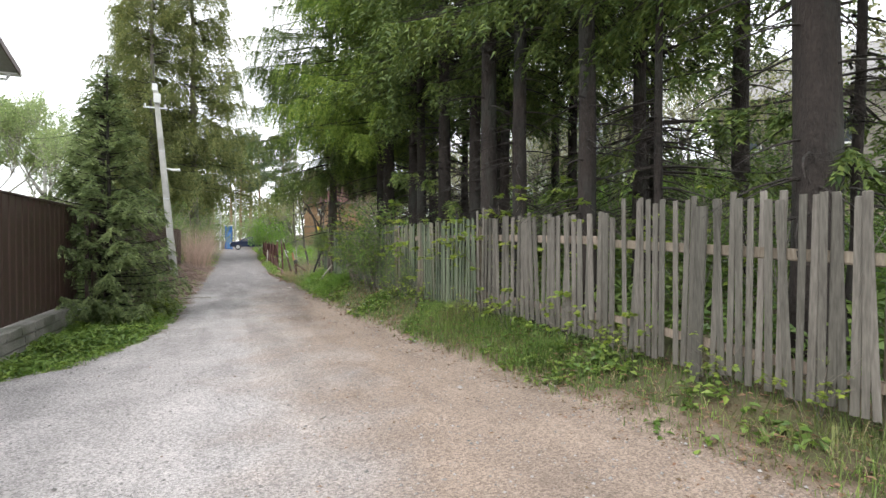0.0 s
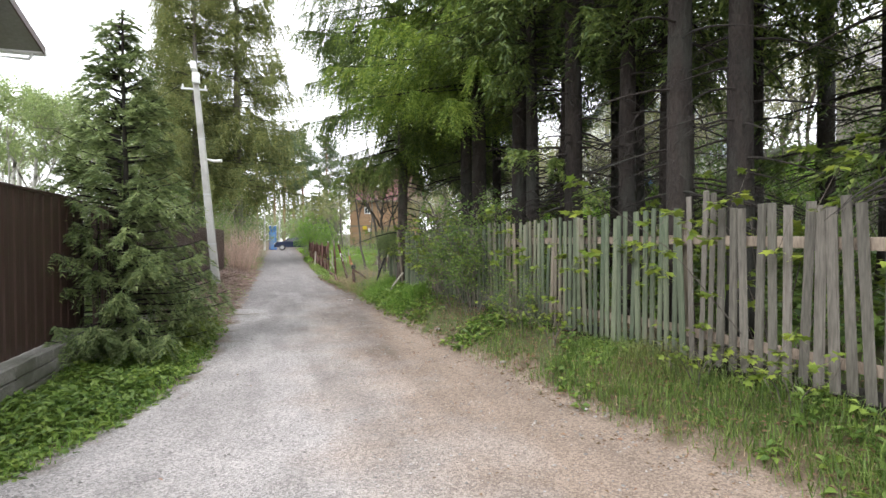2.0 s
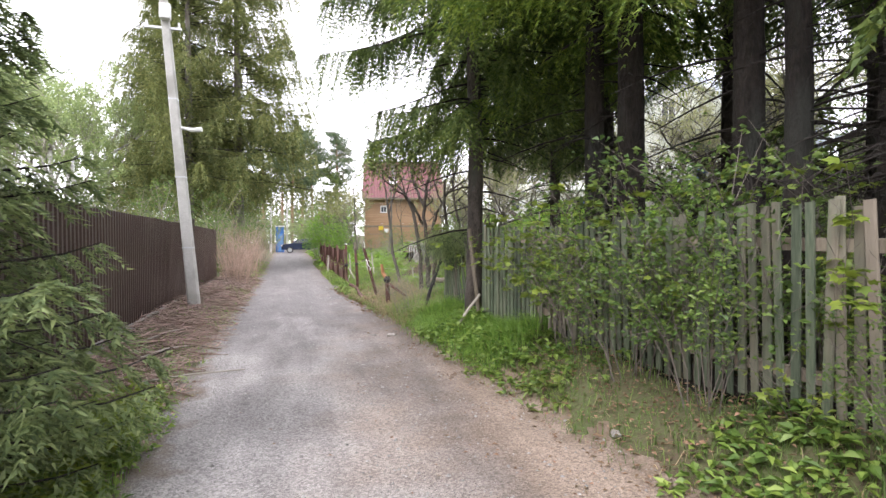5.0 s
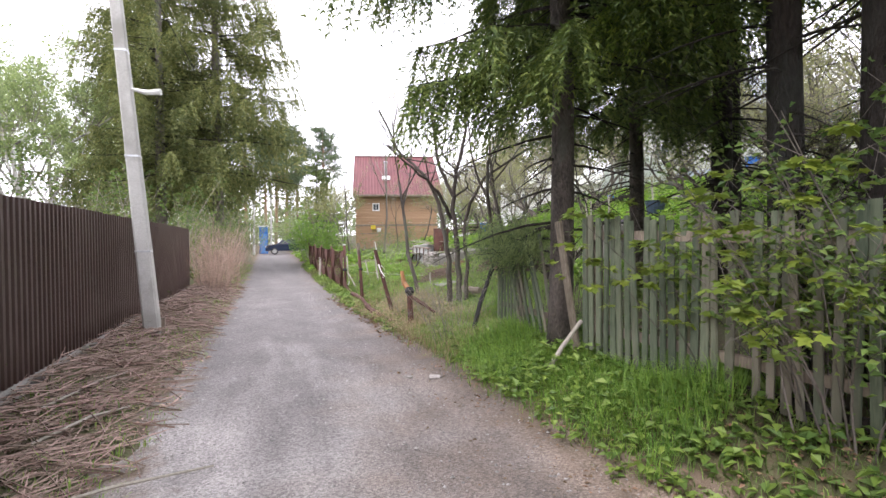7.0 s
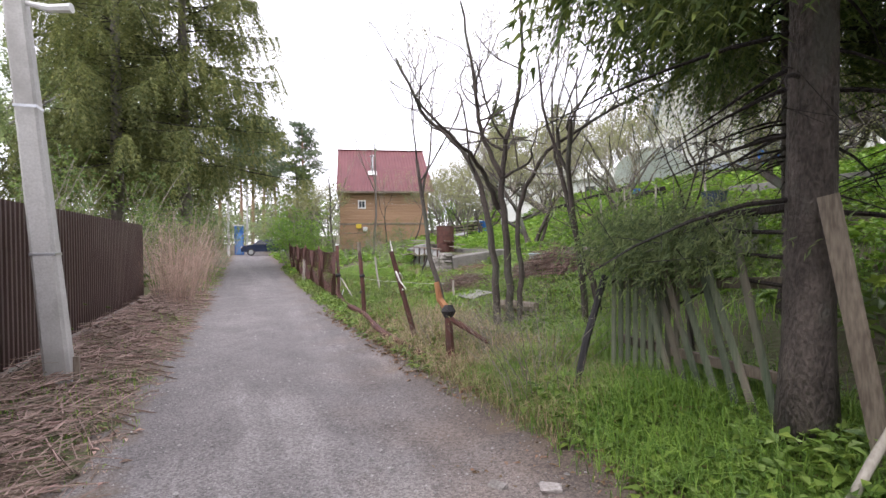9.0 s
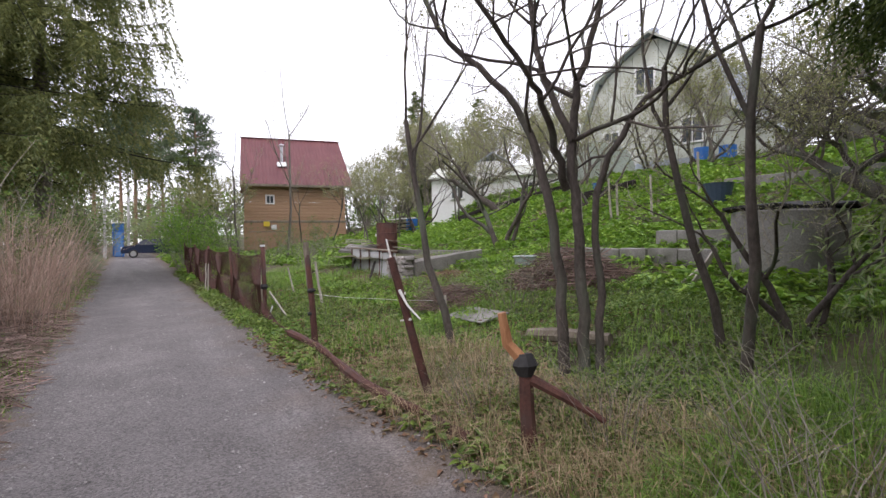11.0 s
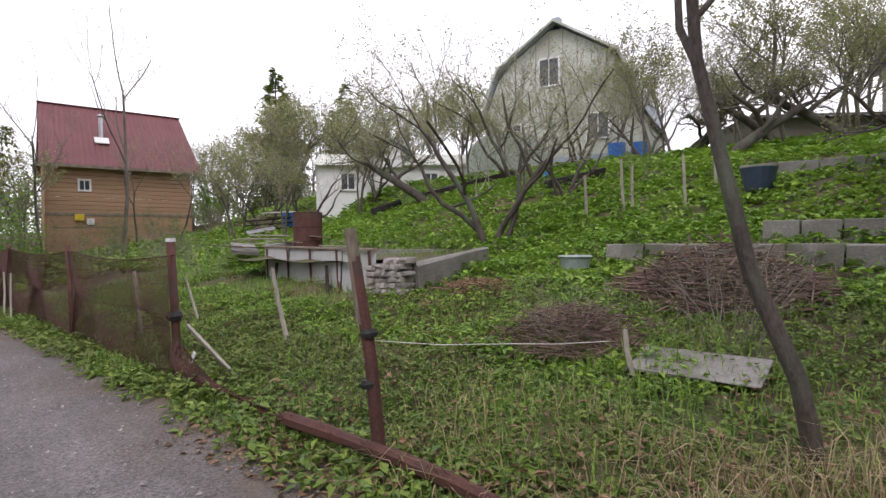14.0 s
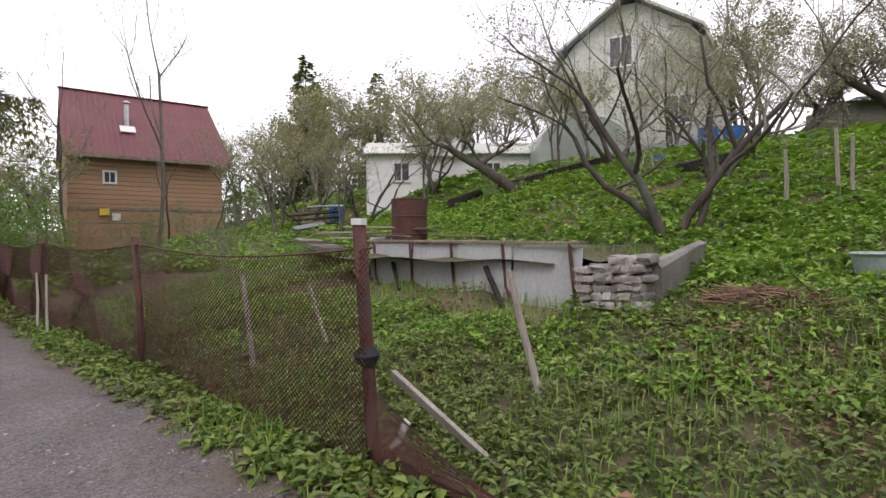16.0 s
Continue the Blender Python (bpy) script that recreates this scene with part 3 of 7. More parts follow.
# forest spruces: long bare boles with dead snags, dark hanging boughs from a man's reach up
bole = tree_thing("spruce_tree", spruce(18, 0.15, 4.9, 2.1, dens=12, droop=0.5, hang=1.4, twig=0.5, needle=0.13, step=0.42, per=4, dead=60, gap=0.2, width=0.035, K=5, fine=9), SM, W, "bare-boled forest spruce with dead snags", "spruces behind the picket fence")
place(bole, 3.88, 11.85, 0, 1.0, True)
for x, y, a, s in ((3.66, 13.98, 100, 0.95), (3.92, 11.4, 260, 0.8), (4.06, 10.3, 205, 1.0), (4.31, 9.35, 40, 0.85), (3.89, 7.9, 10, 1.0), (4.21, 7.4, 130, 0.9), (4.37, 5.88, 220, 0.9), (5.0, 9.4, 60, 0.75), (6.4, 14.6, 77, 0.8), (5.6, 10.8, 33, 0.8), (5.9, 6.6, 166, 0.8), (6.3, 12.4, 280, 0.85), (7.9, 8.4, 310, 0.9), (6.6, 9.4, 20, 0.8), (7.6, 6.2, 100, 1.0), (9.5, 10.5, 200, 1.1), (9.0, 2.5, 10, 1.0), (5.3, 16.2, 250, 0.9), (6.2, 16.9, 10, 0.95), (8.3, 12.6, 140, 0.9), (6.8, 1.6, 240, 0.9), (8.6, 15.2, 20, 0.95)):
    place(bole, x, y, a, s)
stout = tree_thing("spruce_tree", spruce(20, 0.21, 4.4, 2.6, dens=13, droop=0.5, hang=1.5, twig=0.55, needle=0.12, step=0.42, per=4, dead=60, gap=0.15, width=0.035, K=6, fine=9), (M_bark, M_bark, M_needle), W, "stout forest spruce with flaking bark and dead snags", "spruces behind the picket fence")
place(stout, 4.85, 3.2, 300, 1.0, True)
thin = tree_thing("spruce_tree", spruce(11, 0.06, 1.9, 1.5, dens=12, width=0.034, droop=0.35, hang=1.1, twig=0.34, needle=0.1, step=0.5, per=3, dead=30, gap=0.3), SM, W, "slender half-bare young spruce", "spruces behind the picket fence")
place(thin, 4.9, 5.15, 0, 1.0, True)
place(thin, 6.0, 3.6, 90, 1.0)
place(thin, 7.3, 8.0, 200, 1.1)
place(thin, 4.2, 10.95, 140, 1.0)
# young spruce by the gate fence: open tiers of limbs, pointed top
young = tree_thing("young_spruce", spruce(4.75, 0.05, 0.22, 1.42, dens=25, droop=0.14, hang=0.75, twig=0.38, needle=0.075, step=0.115, per=7, width=0.02, dead=3, shape=1.05, K=9), (M_bark, M_bark, M_needle2), W, "bushy young spruce in front of the brown fence", "")
place(young, -2.35, 11.7, 0, 1.0, True)
# giants further along the lane
giant = tree_thing("spruce_tree", spruce(23, 0.3, 4.6, 4.9, dens=16, droop=0.36, hang=2.0, twig=0.95, needle=0.19, step=0.52, per=6, dead=40, width=0.05, gap=0.1, K=8), (M_bark2, M_bark, mat("olive_spruce_needles", (0.13, 0.155, 0.05), (0.24, 0.265, 0.085), 0.6, 0.4, 4, 0, island=0.4, trans=0.4)), W, "very tall old spruce with pale bole and ragged crown", "tall spruces by the lane")
place(giant, -2.7, 39, 0, 1.0, True)
place(giant, -4.9, 37, 130, 0.9)
place(giant, -7.2, 47, 210, 0.95)
back = tree_thing("spruce_tree", spruce(13, 0.16, 1.0, 2.6, dens=6, droop=0.2, hang=0.6, twig=0.7, needle=0.34, step=0.45, per=6, width=0.12, gap=0.15, K=4), SM, W, "dark conical spruce behind the gardens", "far spruces")
place(back, 19.3, 53.1, 0, 0.78, True)
for x, y, s in ((20.3, 53.4, 0.68), (21.0, 56, 0.8), (24.5, 52, 0.74), (4.2, 66, 0.75), (6.0, 74, 0.7), (-9, 70, 1.0), (34, 66, 0.9)):
    place(back, x, y, R.uniform(0, 360), s)


def grow(g, gt, p, d, r, L, level, top, tips, bend=0.25, up=0.12, kids=4, spread=0.75, shrink=0.66):
    """A crooked limb with its side limbs; thin ones go into gt."""
    k = 6
    pts = [np.array(p, float)]
    dd = np.array(d, float)
    for _ in range(k - 1):
        dd = unit(dd + R.normal(0, bend, 3) + np.array([0, 0, up]))
        pts.append(pts[-1] + dd * L / (k - 1))
    pts = np.array(pts)
    rr = np.linspace(r, r * (0.55 if level < top else 0.3), k)
    few = [0, 3, 5] if level >= 3 else [0, 1, 2, 3, 4, 5]
    tube(g if level < 2 else gt, pts[few], rr[few], (8, 6, 4, 3, 3)[level], False)
    if level == top:
        tips.append(pts[1:])
        return
    for i in range(kids + (level > 0)):
        t = R.uniform(0.35, 1.0) if i else 1.0
        f = t * (k - 1)
        j = min(int(f), k - 2)
        q = pts[j] + (pts[j + 1] - pts[j]) * (f - j)
        ax = unit(pts[j + 1] - pts[j])
        nd = unit(ax * (1 - spread * 0.5) + rdir(1, -0.4, 0.8)[0] * spread)
        grow(g, gt, q, nd, r * (1 - 0.45 * t) * R.uniform(0.5, 0.75), L * shrink * R.uniform(0.7, 1.15), level + 1, top, tips, bend, up, kids, spread, shrink)


def bare_tree(stems, r, L, top=3, leaf=0, leafsize=0.03, **kw):
    """Stems: base offset and direction. Returns trunk limbs, twigs, leaves."""
    g, gt, gl, tips = Geo(), Geo(), Geo(), []
    for b, d, f in stems:
        grow(g, gt, b, unit(np.array(d, float)), r * f, L * f, 0, top, tips, **kw)
    if leaf:
        p = np.concatenate(tips)
        i = R.integers(0, len(p), leaf)
        q = p[i] + R.normal(0, 0.01 + leafsize * 0.55, (leaf, 3))
        leaves(gl, q, rdir(leaf, -0.8, 0.8), rdir(leaf, 0.2, 1), leafsize * R.uniform(0.6, 1.3, leaf), leafsize * 0.7 * R.uniform(0.6, 1.3, leaf))
    return g, gt, gl


def stem_tree(paths, leaf=0, leafsize=0.025, side=7, L=1.0):
    """Long stems along given lines, each with side limbs; returns trunk limbs, twigs, leaves."""
    g, gt, gl, tips = Geo(), Geo(), Geo(), []
    for pts, r0, r1 in paths:
        p = np.array(pts, float)
        t = np.linspace(0, len(p) - 1, 4 * len(p))
        q = np.stack([np.interp(t, np.arange(len(p)), p[:, c]) for c in range(3)], -1)
        q[1:-1] = (q[:-2] + 2 * q[1:-1] + q[2:]) / 4
        q[1:] += R.normal(0, 0.012, (len(q) - 1, 3))
        rr = np.linspace(r0, r1, len(q))
        tube(g, q, rr, 8, False)
        for i in range(side):
            f = R.uniform(0.42, 1.0) if i else 1.0
            k = min(int(f * (len(q) - 1)), len(q) - 2)
            ax = unit(q[k + 1] - q[k])
            d = unit(ax * 0.5 + rdir(1, -0.3, 0.6)[0])
            grow(g, gt, q[k], d if i else ax, rr[k] * R.uniform(0.4, 0.65), L * R.uniform(0.6, 1.2), 1, 4, tips, bend=0.2, up=0.07, kids=2, spread=0.75, shrink=0.68)
    p = np.concatenate(tips)
    i = R.integers(0, len(p), leaf)
    leaves(gl, p[i] + R.normal(0, leafsize * 0.6, (leaf, 3)), rdir(leaf, -0.8, 0.8), rdir(leaf, 0.2, 1), leafsize * R.uniform(0.6, 1.3, leaf), leafsize * 0.7)
    return g, gt, gl


M_darkbark = mat("dark_fruit_bark", (0.045, 0.036, 0.03), (0.115, 0.095, 0.08), 0.9, 6, 50, 0.9, 0.015, stretch=(1, 1, 0.4), c3=(0.1, 0.11, 0.08))
M_darktwig = mat("dark_twigs", (0.085, 0.072, 0.06), (0.19, 0.165, 0.14), 0.9, 3, 30, 0, island=0.3)
WB = ("trunk", "twigwork", "foliage")
BM = (M_bark2, M_twig, M_bud)
# fruit trees of the garden, in bud
plum = tree_thing("plum_tree", stem_tree([
    ([(-0.06, 0.04, -0.15), (-0.1, 0.08, 0.9), (-0.2, 0.15, 1.7), (-0.42, 0.3, 2.3), (-0.85, 0.6, 2.75), (-1.15, 0.85, 3.6)], 0.052, 0.016),
    ([(0.07, -0.05, -0.15), (0.06, -0.03, 0.8), (0.0, 0.0, 1.7), (0.02, 0.0, 2.2), (0.2, -0.12, 2.9), (0.22, -0.2, 4.0)], 0.055, 0.018),
    ([(0.0, 0.0, 1.9), (-0.25, 0.12, 2.5), (-0.3, 0.2, 3.3), (-0.45, 0.25, 4.2)], 0.036, 0.014),
    ([(0.16, -0.1, -0.15), (0.2, -0.1, 0.7), (0.16, -0.05, 1.5), (0.45, -0.3, 2.2), (0.95, -0.75, 2.6), (1.5, -1.2, 2.9)], 0.04, 0.014),
    ([(-0.02, 0.06, 1.5), (-0.35, -0.1, 2.0), (-0.7, -0.3, 2.25), (-1.3, -0.4, 2.7)], 0.035, 0.014)], 2600, 0.022, 7, 1.0), (M_darkbark, M_darktwig, M_bud), WB, "many-stemmed crooked plum tree, in bud", "garden fruit trees")
place(plum, 2.88, 19.8, 0, 1.0, True)
vase = tree_thing("apple_tree", bare_tree([((0, 0, -0.1), (0.6, -0.45, 1), 1.0), ((0.1, 0.1, -0.1), (-0.5, 0.5, 1), 0.95), ((-0.08, 0.05, -0.1), (-0.1, 0.2, 1), 1.1), ((0.05, -0.1, -0.1), (0.15, -0.45, 1), 0.85)], 0.05, 1.75, 4, 3000, 0.032, bend=0.16, up=0.08, kids=3, spread=0.8, shrink=0.68), (M_darkbark, M_twig, M_bud), WB, "many-stemmed apple tree with grey twigs in bud", "garden fruit trees")
place(vase, 7.1, 26.3, 0, 1.2, True)
for x, y, a, s in ((12.8, 29.6, 40, 1.25), (10.2, 26.6, 210, 0.9), (10.4, 36.6, 180, 1.0), (13.8, 36.8, 140, 1.1), (11.6, 41.5, 10, 1.1), (16.4, 29.4, 70, 1.1), (15.4, 26.8, 200, 1.0), (4.4, 18.8, 20, 0.62)):
    place(vase, x, y, a, s)
slim = tree_thing("cherry_tree", bare_tree([((0, 0, -0.1), (0.02, 0.1, 1), 1.0)], 0.038, 2.2, 4, 1500, 0.022, bend=0.1, up=0.16, kids=3, spread=0.62, shrink=0.66), (M_darkbark, M_twig, M_bud), WB, "slim bare cherry tree with upright twigs", "garden fruit trees")
place(slim, 2.62, 21.25, 0, 1.2, True)
place(slim, 3.33, 18.66, 100, 1.1)
place(slim, 7.6, 44.5, 130, 1.2)
place(slim, 9.5, 45.0, 230, 1.2)
place(slim, 3.4, 17.2, 300, 0.7)
place(slim, 3.9, 19.15, 40, 1.1)
tall = tree_thing("cherry_tree", bare_tree([((0, 0, -0.1), (0.03, 0.02, 1), 1.0)], 0.07, 6.0, 3, 900, 0.04, bend=0.07, up=0.12, kids=4, spread=0.6, shrink=0.55), BM, WB, "tall thin bare tree before the red-roofed house", "garden fruit trees")
place(tall, 5.9, 40.8, 30, 1.0, True)
place(tall, 4.4, 44.0, 200, 0.75)
apple = tree_thing("apple_tree", bare_tree([((0, 0, -0.1), (0.35, -0.3, 1), 1.0)], 0.16, 2.3, 4, 3200, 0.045, bend=0.24, up=0.05, kids=4, spread=0.9, shrink=0.7), (M_darkbark, M_darktwig, M_bud), WB, "old spreading apple tree with leaning dark trunk", "garden fruit trees")
place(apple, 14.2, 24.2, 0, 1.0, True)
for x, y, a, s in ((10.7, 31.2, 170, 0.9), (16.5, 22.0, 160, 1.0), (12.2, 20.2, 210, 0.85), (16.0, 18.5, 40, 1.0), (18.5, 26.5, 20, 0.9), (8.6, 19.3, 130, 0.8), (7.6, 17.6, 310, 0.8), (11.0, 18.0, 60, 0.9), (19.5, 24.0, 180, 1.1), (21.5, 27.0, 270, 1.0)):
    place(apple, x, y, a, s)
# birches behind the brown fence and far woods
birch = tree_thing("birch_tree", bare_tree([((0, 0, -0.1), (0.02, 0.0, 1), 1.0)], 0.13, 5.2, 4, 7000, 0.11, bend=0.09, up=0.1, kids=4, spread=0.7, shrink=0.58), (M_birchbark, M_twig, M_birchleaf), WB, "birch in fresh pale green leaf", "birches behind the brown fence")
place(birch, -9.5, 33, 0, 1.0, True)
for x, y, a, s in ((-13, 36, 60, 1.1), (-8.0, 42, 150, 1.0), (-16, 44, 200, 1.2), (-11.5, 50, 250, 1.2), (-19, 50, 20, 1.2), (-7.0, 29, 310, 0.75), (-14, 58, 90, 1.2), (-10.8, 38, 20, 1.05), (-8.6, 36.5, 200, 0.95), (-12.0, 31.5, 110, 0.95), (22.3, 53.5, 40, 0.9)):
    place(birch, x, y, a, s)
wood = tree_thing("alder_tree", bare_tree([((0, 0, -0.1), (0.02, 0.0, 1), 1.0), ((0.3, 0.2, -0.1), (0.2, 0.1, 1), 0.8)], 0.085, 4.2, 3, 2300, 0.12, bend=0.14, up=0.1, kids=5, spread=0.72, shrink=0.62), (M_bark2, M_twig, M_bud), WB, "thin alder with first grey-green leaves", "far grey-green trees")
place(wood, 16, 56, 0, 0.9, True)
for x, y, a, s in ((4.6, 48, 40, 0.75), (3.6, 56, 110, 0.8), (14.5, 60, 100, 0.9), (19, 54, 170, 0.9), (22, 50, 220, 0.85), (5.5, 62, 80, 1.0), (13, 68, 30, 1.1), (21, 46, 260, 0.8), (27, 40, 50, 1.0), (29, 33, 130, 1.0), (24, 20, 200, 1.0), (26, 15, 310, 1.0), (17, 12, 15, 1.0), (20, 6, 95, 1.1), (13, 15.5, 140, 0.9), (14, 4, 60, 1.0), (24, 9, 160, 1.2), (11, 18.5, 240, 0.7), (32, 22, 90, 1.2), (-5.5, 58, 90, 1.0), (-4.5, 66, 10, 1.1), (17.5, 36.5, 33, 0.6), (19.5, 29.5, 200, 0.55), (15.2, 31.5, 10, 0.5), (12.5, 31, 120, 0.5), (11.5, 35, 170, 0.55), (9.5, 36.5, 170, 0.45), (9.8, 40.5, 70, 0.6), (12, 44, 200, 0.7), (17, 47, 100, 0.8), (22, 25.5, 12, 0.7), (20.5, 22, 100, 0.7), (13.5, 48, 300, 0.7), (25, 29, 30, 0.9), (17.5, 23.5, 77, 0.8), (20, 19, 140, 0.9), (16.2, 26.8, 20, 0.7), (23, 23, 200, 0.9), (15.5, 46.5, 20, 1.0), (18.2, 49.5, 200, 1.1), (21.5, 47.5, 90, 1.1), (24.5, 46.0, 300, 1.1), (20.0, 43.5, 150, 1.0), (23.5, 42.0, 30, 1.1), (26.5, 43.5, 240, 1.2), (13.2, 52.0, 60, 0.8)):
    place(wood, x, y, a, s)


def pine():
    g, gt, gl = Geo(), Geo(), Geo()
    trunk_geo(g, (0, 0, 0), (0.3, 0.2, 15), 0.22, 0.06, 9)
    for z in np.linspace(7.5, 15, 26):
        a = R.uniform(0, 6.28)
        L = R.uniform(1.2, 3.4) * (1.1 - (z - 7.5) / 12)
        s = np.linspace(0, 1, 5)
        c = np.array([0.3 * z / 15, 0.2 * z / 15, z])
        pts = c + np.stack([np.cos(a) * L * s, np.sin(a) * L * s, L * (0.1 * s + 0.25 * s * s)], -1)
        tube(gt, pts, np.linspace(0.05, 0.012, 5), 4, False)
        for q in (0.55, 0.8, 1.0):
            o = np.array([np.interp(q, s, pts[:, i]) for i in range(3)])
            n = 75
            p = o + R.normal(0, 1, (n, 3)) * np.array([0.5, 0.5, 0.16])
            leaves(gl, p, rdir(n, -0.1, 0.9), rdir(n, 0, 1), 0.36, 0.1)
    return g, gt, gl


M_pinebark = mat("orange_pine_bark", (0.16, 0.10, 0.065), (0.34, 0.21, 0.13), 0.9, 2, 20, 0.6, 0.02)
pn = tree_thing("pine_tree", pine(), (M_pinebark, M_pinebark, M_pine), ("trunk", "limbwork", "crown"), "tall pine with orange bole and flat-layered crown", "far pines")
place(pn, 0.3, 78, 0, 1.0, True)
for x, y, a, s in ((-3.2, 80, 80, 1.05), (3.2, 84, 160, 1.0), (6.5, 82, 220, 1.0), (-6.5, 76, 300, 0.95), (2.0, 95, 20, 1.2), (-1.0, 100, 120, 1.2)):
    place(pn, x, y, a, s)


def shrub(stems, height, spread, nleaf, size, lm, sm=None, r=0.008, base_r=0.25, lean=(0, 0, 0)):
    g, gl = Geo(), Geo()
    tips = []
    for _ in range(stems):
        a = R.uniform(0, 6.28)
        b = np.array([math.cos(a), math.sin(a), 0]) * R.uniform(0, base_r)
        h = height * R.uniform(0.6, 1.1)
        d = unit(np.array([math.cos(a) * spread, math.sin(a) * spread, 1.0]) + np.array(lean) + R.normal(0, 0.15, 3))
        s = np.linspace(0, 1, 6)
        p = b + d * (h * s)[:, None] + np.array([math.cos(a), math.sin(a), -0.5]) * (spread * h * 0.35 * s ** 2)[:, None] + np.cumsum(R.normal(0, 0.02, (6, 3)), 0)
        p[0, 2] = -0.08
        tube(g, p, np.linspace(r, r * 0.3, 6), 4, False)
        m = 7
        q = np.stack([np.interp(R.uniform(0.3, 1, m), s, p[:, c]) for c in range(3)], -1)
        e = q + (rdir(m, -0.1, 0.8) + d * 0.5) * R.uniform(0.12, 0.42, (m, 1)) * min(1, height)
        sticks(g, q, e, r * 0.35)
        tips += [p[2:], (q + e) / 2, e]
    if nleaf:
        p = np.concatenate(tips)
        i = R.integers(0, len(p), nleaf)
        leaves(gl, p[i] + R.normal(0, size * 0.7, (nleaf, 3)), rdir(nleaf, -0.5, 0.5), rdir(nleaf, 0.3, 1), size * R.uniform(0.6, 1.3, nleaf), size * 0.62 * R.uniform(0.7, 1.2, nleaf))
    return g, gl


def lobed(g, pos, d, up, size):
    """Five-lobed flat leaves, one polygon each."""
    n = len(pos)
    d = unit(d)
    s_ = unit(np.cross(d, up))
    size = np.broadcast_to(size, (n,))[:, None]
    out = [(0, 0), (0.42, 0.02), (0.3, 0.3), (0.55, 0.55), (0.2, 0.6), (0, 1.0), (-0.2, 0.6), (-0.55, 0.55), (-0.3, 0.3), (-0.42, 0.02)]
    nrm = np.cross(s_, d)
    v = np.stack([pos + (s_ * a + d * b - nrm * (0.18 * a * a + 0.12 * b * b)) * size for a, b in out], 1).reshape(-1, 3)
    k = np.arange(n)[:, None] * 10
    for f in ((0, 1, 2), (0, 2, 4), (2, 3, 4), (0, 4, 5), (0, 5, 6), (0, 6, 8), (6, 7, 8), (0, 8, 9)):
        g.f.append(k + np.array([f]) + g.n)
    g.v.append(v)
    g.n += len(v)
    return g


def maple_shrub(stems, height, spread, clusters, size, lean):
    """A few thin wands with lobed leaves in tufts at the twig ends."""
    g, _ = shrub(stems, height, spread, 0, 0.05, None, r=0.0065, base_r=0.12, lean=lean)
    gl = Geo()
    v = np.concatenate(g.v)
    tip = v[v[:, 2] > height * 0.22]
    c = tip[R.integers(0, len(tip), clusters)]
    for _k in range(5):
        dd = rdir(clusters, -0.55, 0.35)
        lobed(gl, c + dd * 0.03, dd, np.array([0, 0, 1.0]) + R.normal(0, 0.35, (clusters, 3)), size * R.uniform(0.6, 1.25, clusters))
    return g, gl


def shrub_thing(name, geos, lm, label, group, sm=M_twig):
    t = thing(name, (0, 0, 0), label, "shrub", group)
    tagged(part("stemwork", geos[0], sm, t), kind="stuff")
    if geos[1].n:
        tagged(part("foliage", geos[1], lm, t), kind="stuff")
    return t


elder = shrub_thing("shrub", shrub(16, 1.75, 0.35, 1500, 0.062, None), M_shrub, "green shrub growing through the picket fence", "shrubs along the picket fence", sm=M_darktwig)
place(elder, 2.75, 12.9, 0, 0.9, True)
for x, y, a, s in ((2.75, 12.0, 190, 0.8), (2.82, 11.2, 250, 0.75), (2.9, 9.9, 300, 0.55), (3.3, 12.9, 120, 1.1), (3.35, 11.0, 40, 1.0), (3.1, 11.6, 80, 1.05)):
    place(elder, x, y, a, s)
maple = shrub_thing("maple_sapling", maple_shrub(7, 2.3, 0.5, 130, 0.085, (-0.3, 0.1, 0)), M_maple, "maple sapling with fresh yellow-green leaves", "saplings by the picket fence", sm=M_darktwig)
place(maple, 3.75, 6.6, 0, 1.0, True)
for x, y, a, s in ((3.7, 8.3, 60, 0.8), (3.25, 10.6, 140, 0.85), (2.95, 12.6, 200, 0.85), (5.2, 5.0, 10, 0.9), (2.85, 13.9, 20, 0.8), (2.85, 13.2, 290, 0.85), (3.15, 12.1, 330, 0.85)):
    place(maple, x, y, a, s)
low = shrub_thing("sapling", maple_shrub(6, 0.75, 0.55, 30, 0.065, (0, 0, 0)), M_maple, "low leafy sapling at the fence foot", "saplings by the picket fence", sm=M_darktwig)
place(low, 3.45, 5.0, 0, 1.0, True)
for x, y, s in ((3.3, 6.1, 0.9), (3.2, 6.9, 0.8), (3.75, 3.1, 0.75), (3.85, 2.5, 0.7), (2.95, 8.9, 0.9), (2.95, 10.6, 0.8), (3.6, 4.2, 0.8), (2.9, 9.6, 0.8)):
    place(low, x, y, R.uniform(0, 360), s)
green = shrub_thing("shrub", shrub(14, 3.0, 0.25, 1700, 0.11, None, r=0.016, base_r=0.7), mat("bright_shrub_leaves", (0.14, 0.28, 0.03), (0.24, 0.40, 0.06), 0.5, 0.6, 5, 0, island=0.3, trans=0.35), "bright green roadside shrub", "shrubs along the lane")
place(green, 1.9, 42.5, 0, 1.0, True)
for x, y, s in ((2.3, 44.5, 1.2), (2.2, 47.5, 1.1), (13.8, 50.5, 1.1), (15, 53, 1.0), (3.0, 40.5, 0.7)):
    place(green, x, y, R.uniform(0, 360), s)
olive = shrub_thing("shrub", shrub(18, 3.2, 0.28, 1500, 0.085, None, r=0.014, base_r=0.8), M_shrub, "dense half-leafed roadside shrub", "shrubs along the lane")
place(olive, -2.3, 33.5, 0, 1.0, True)
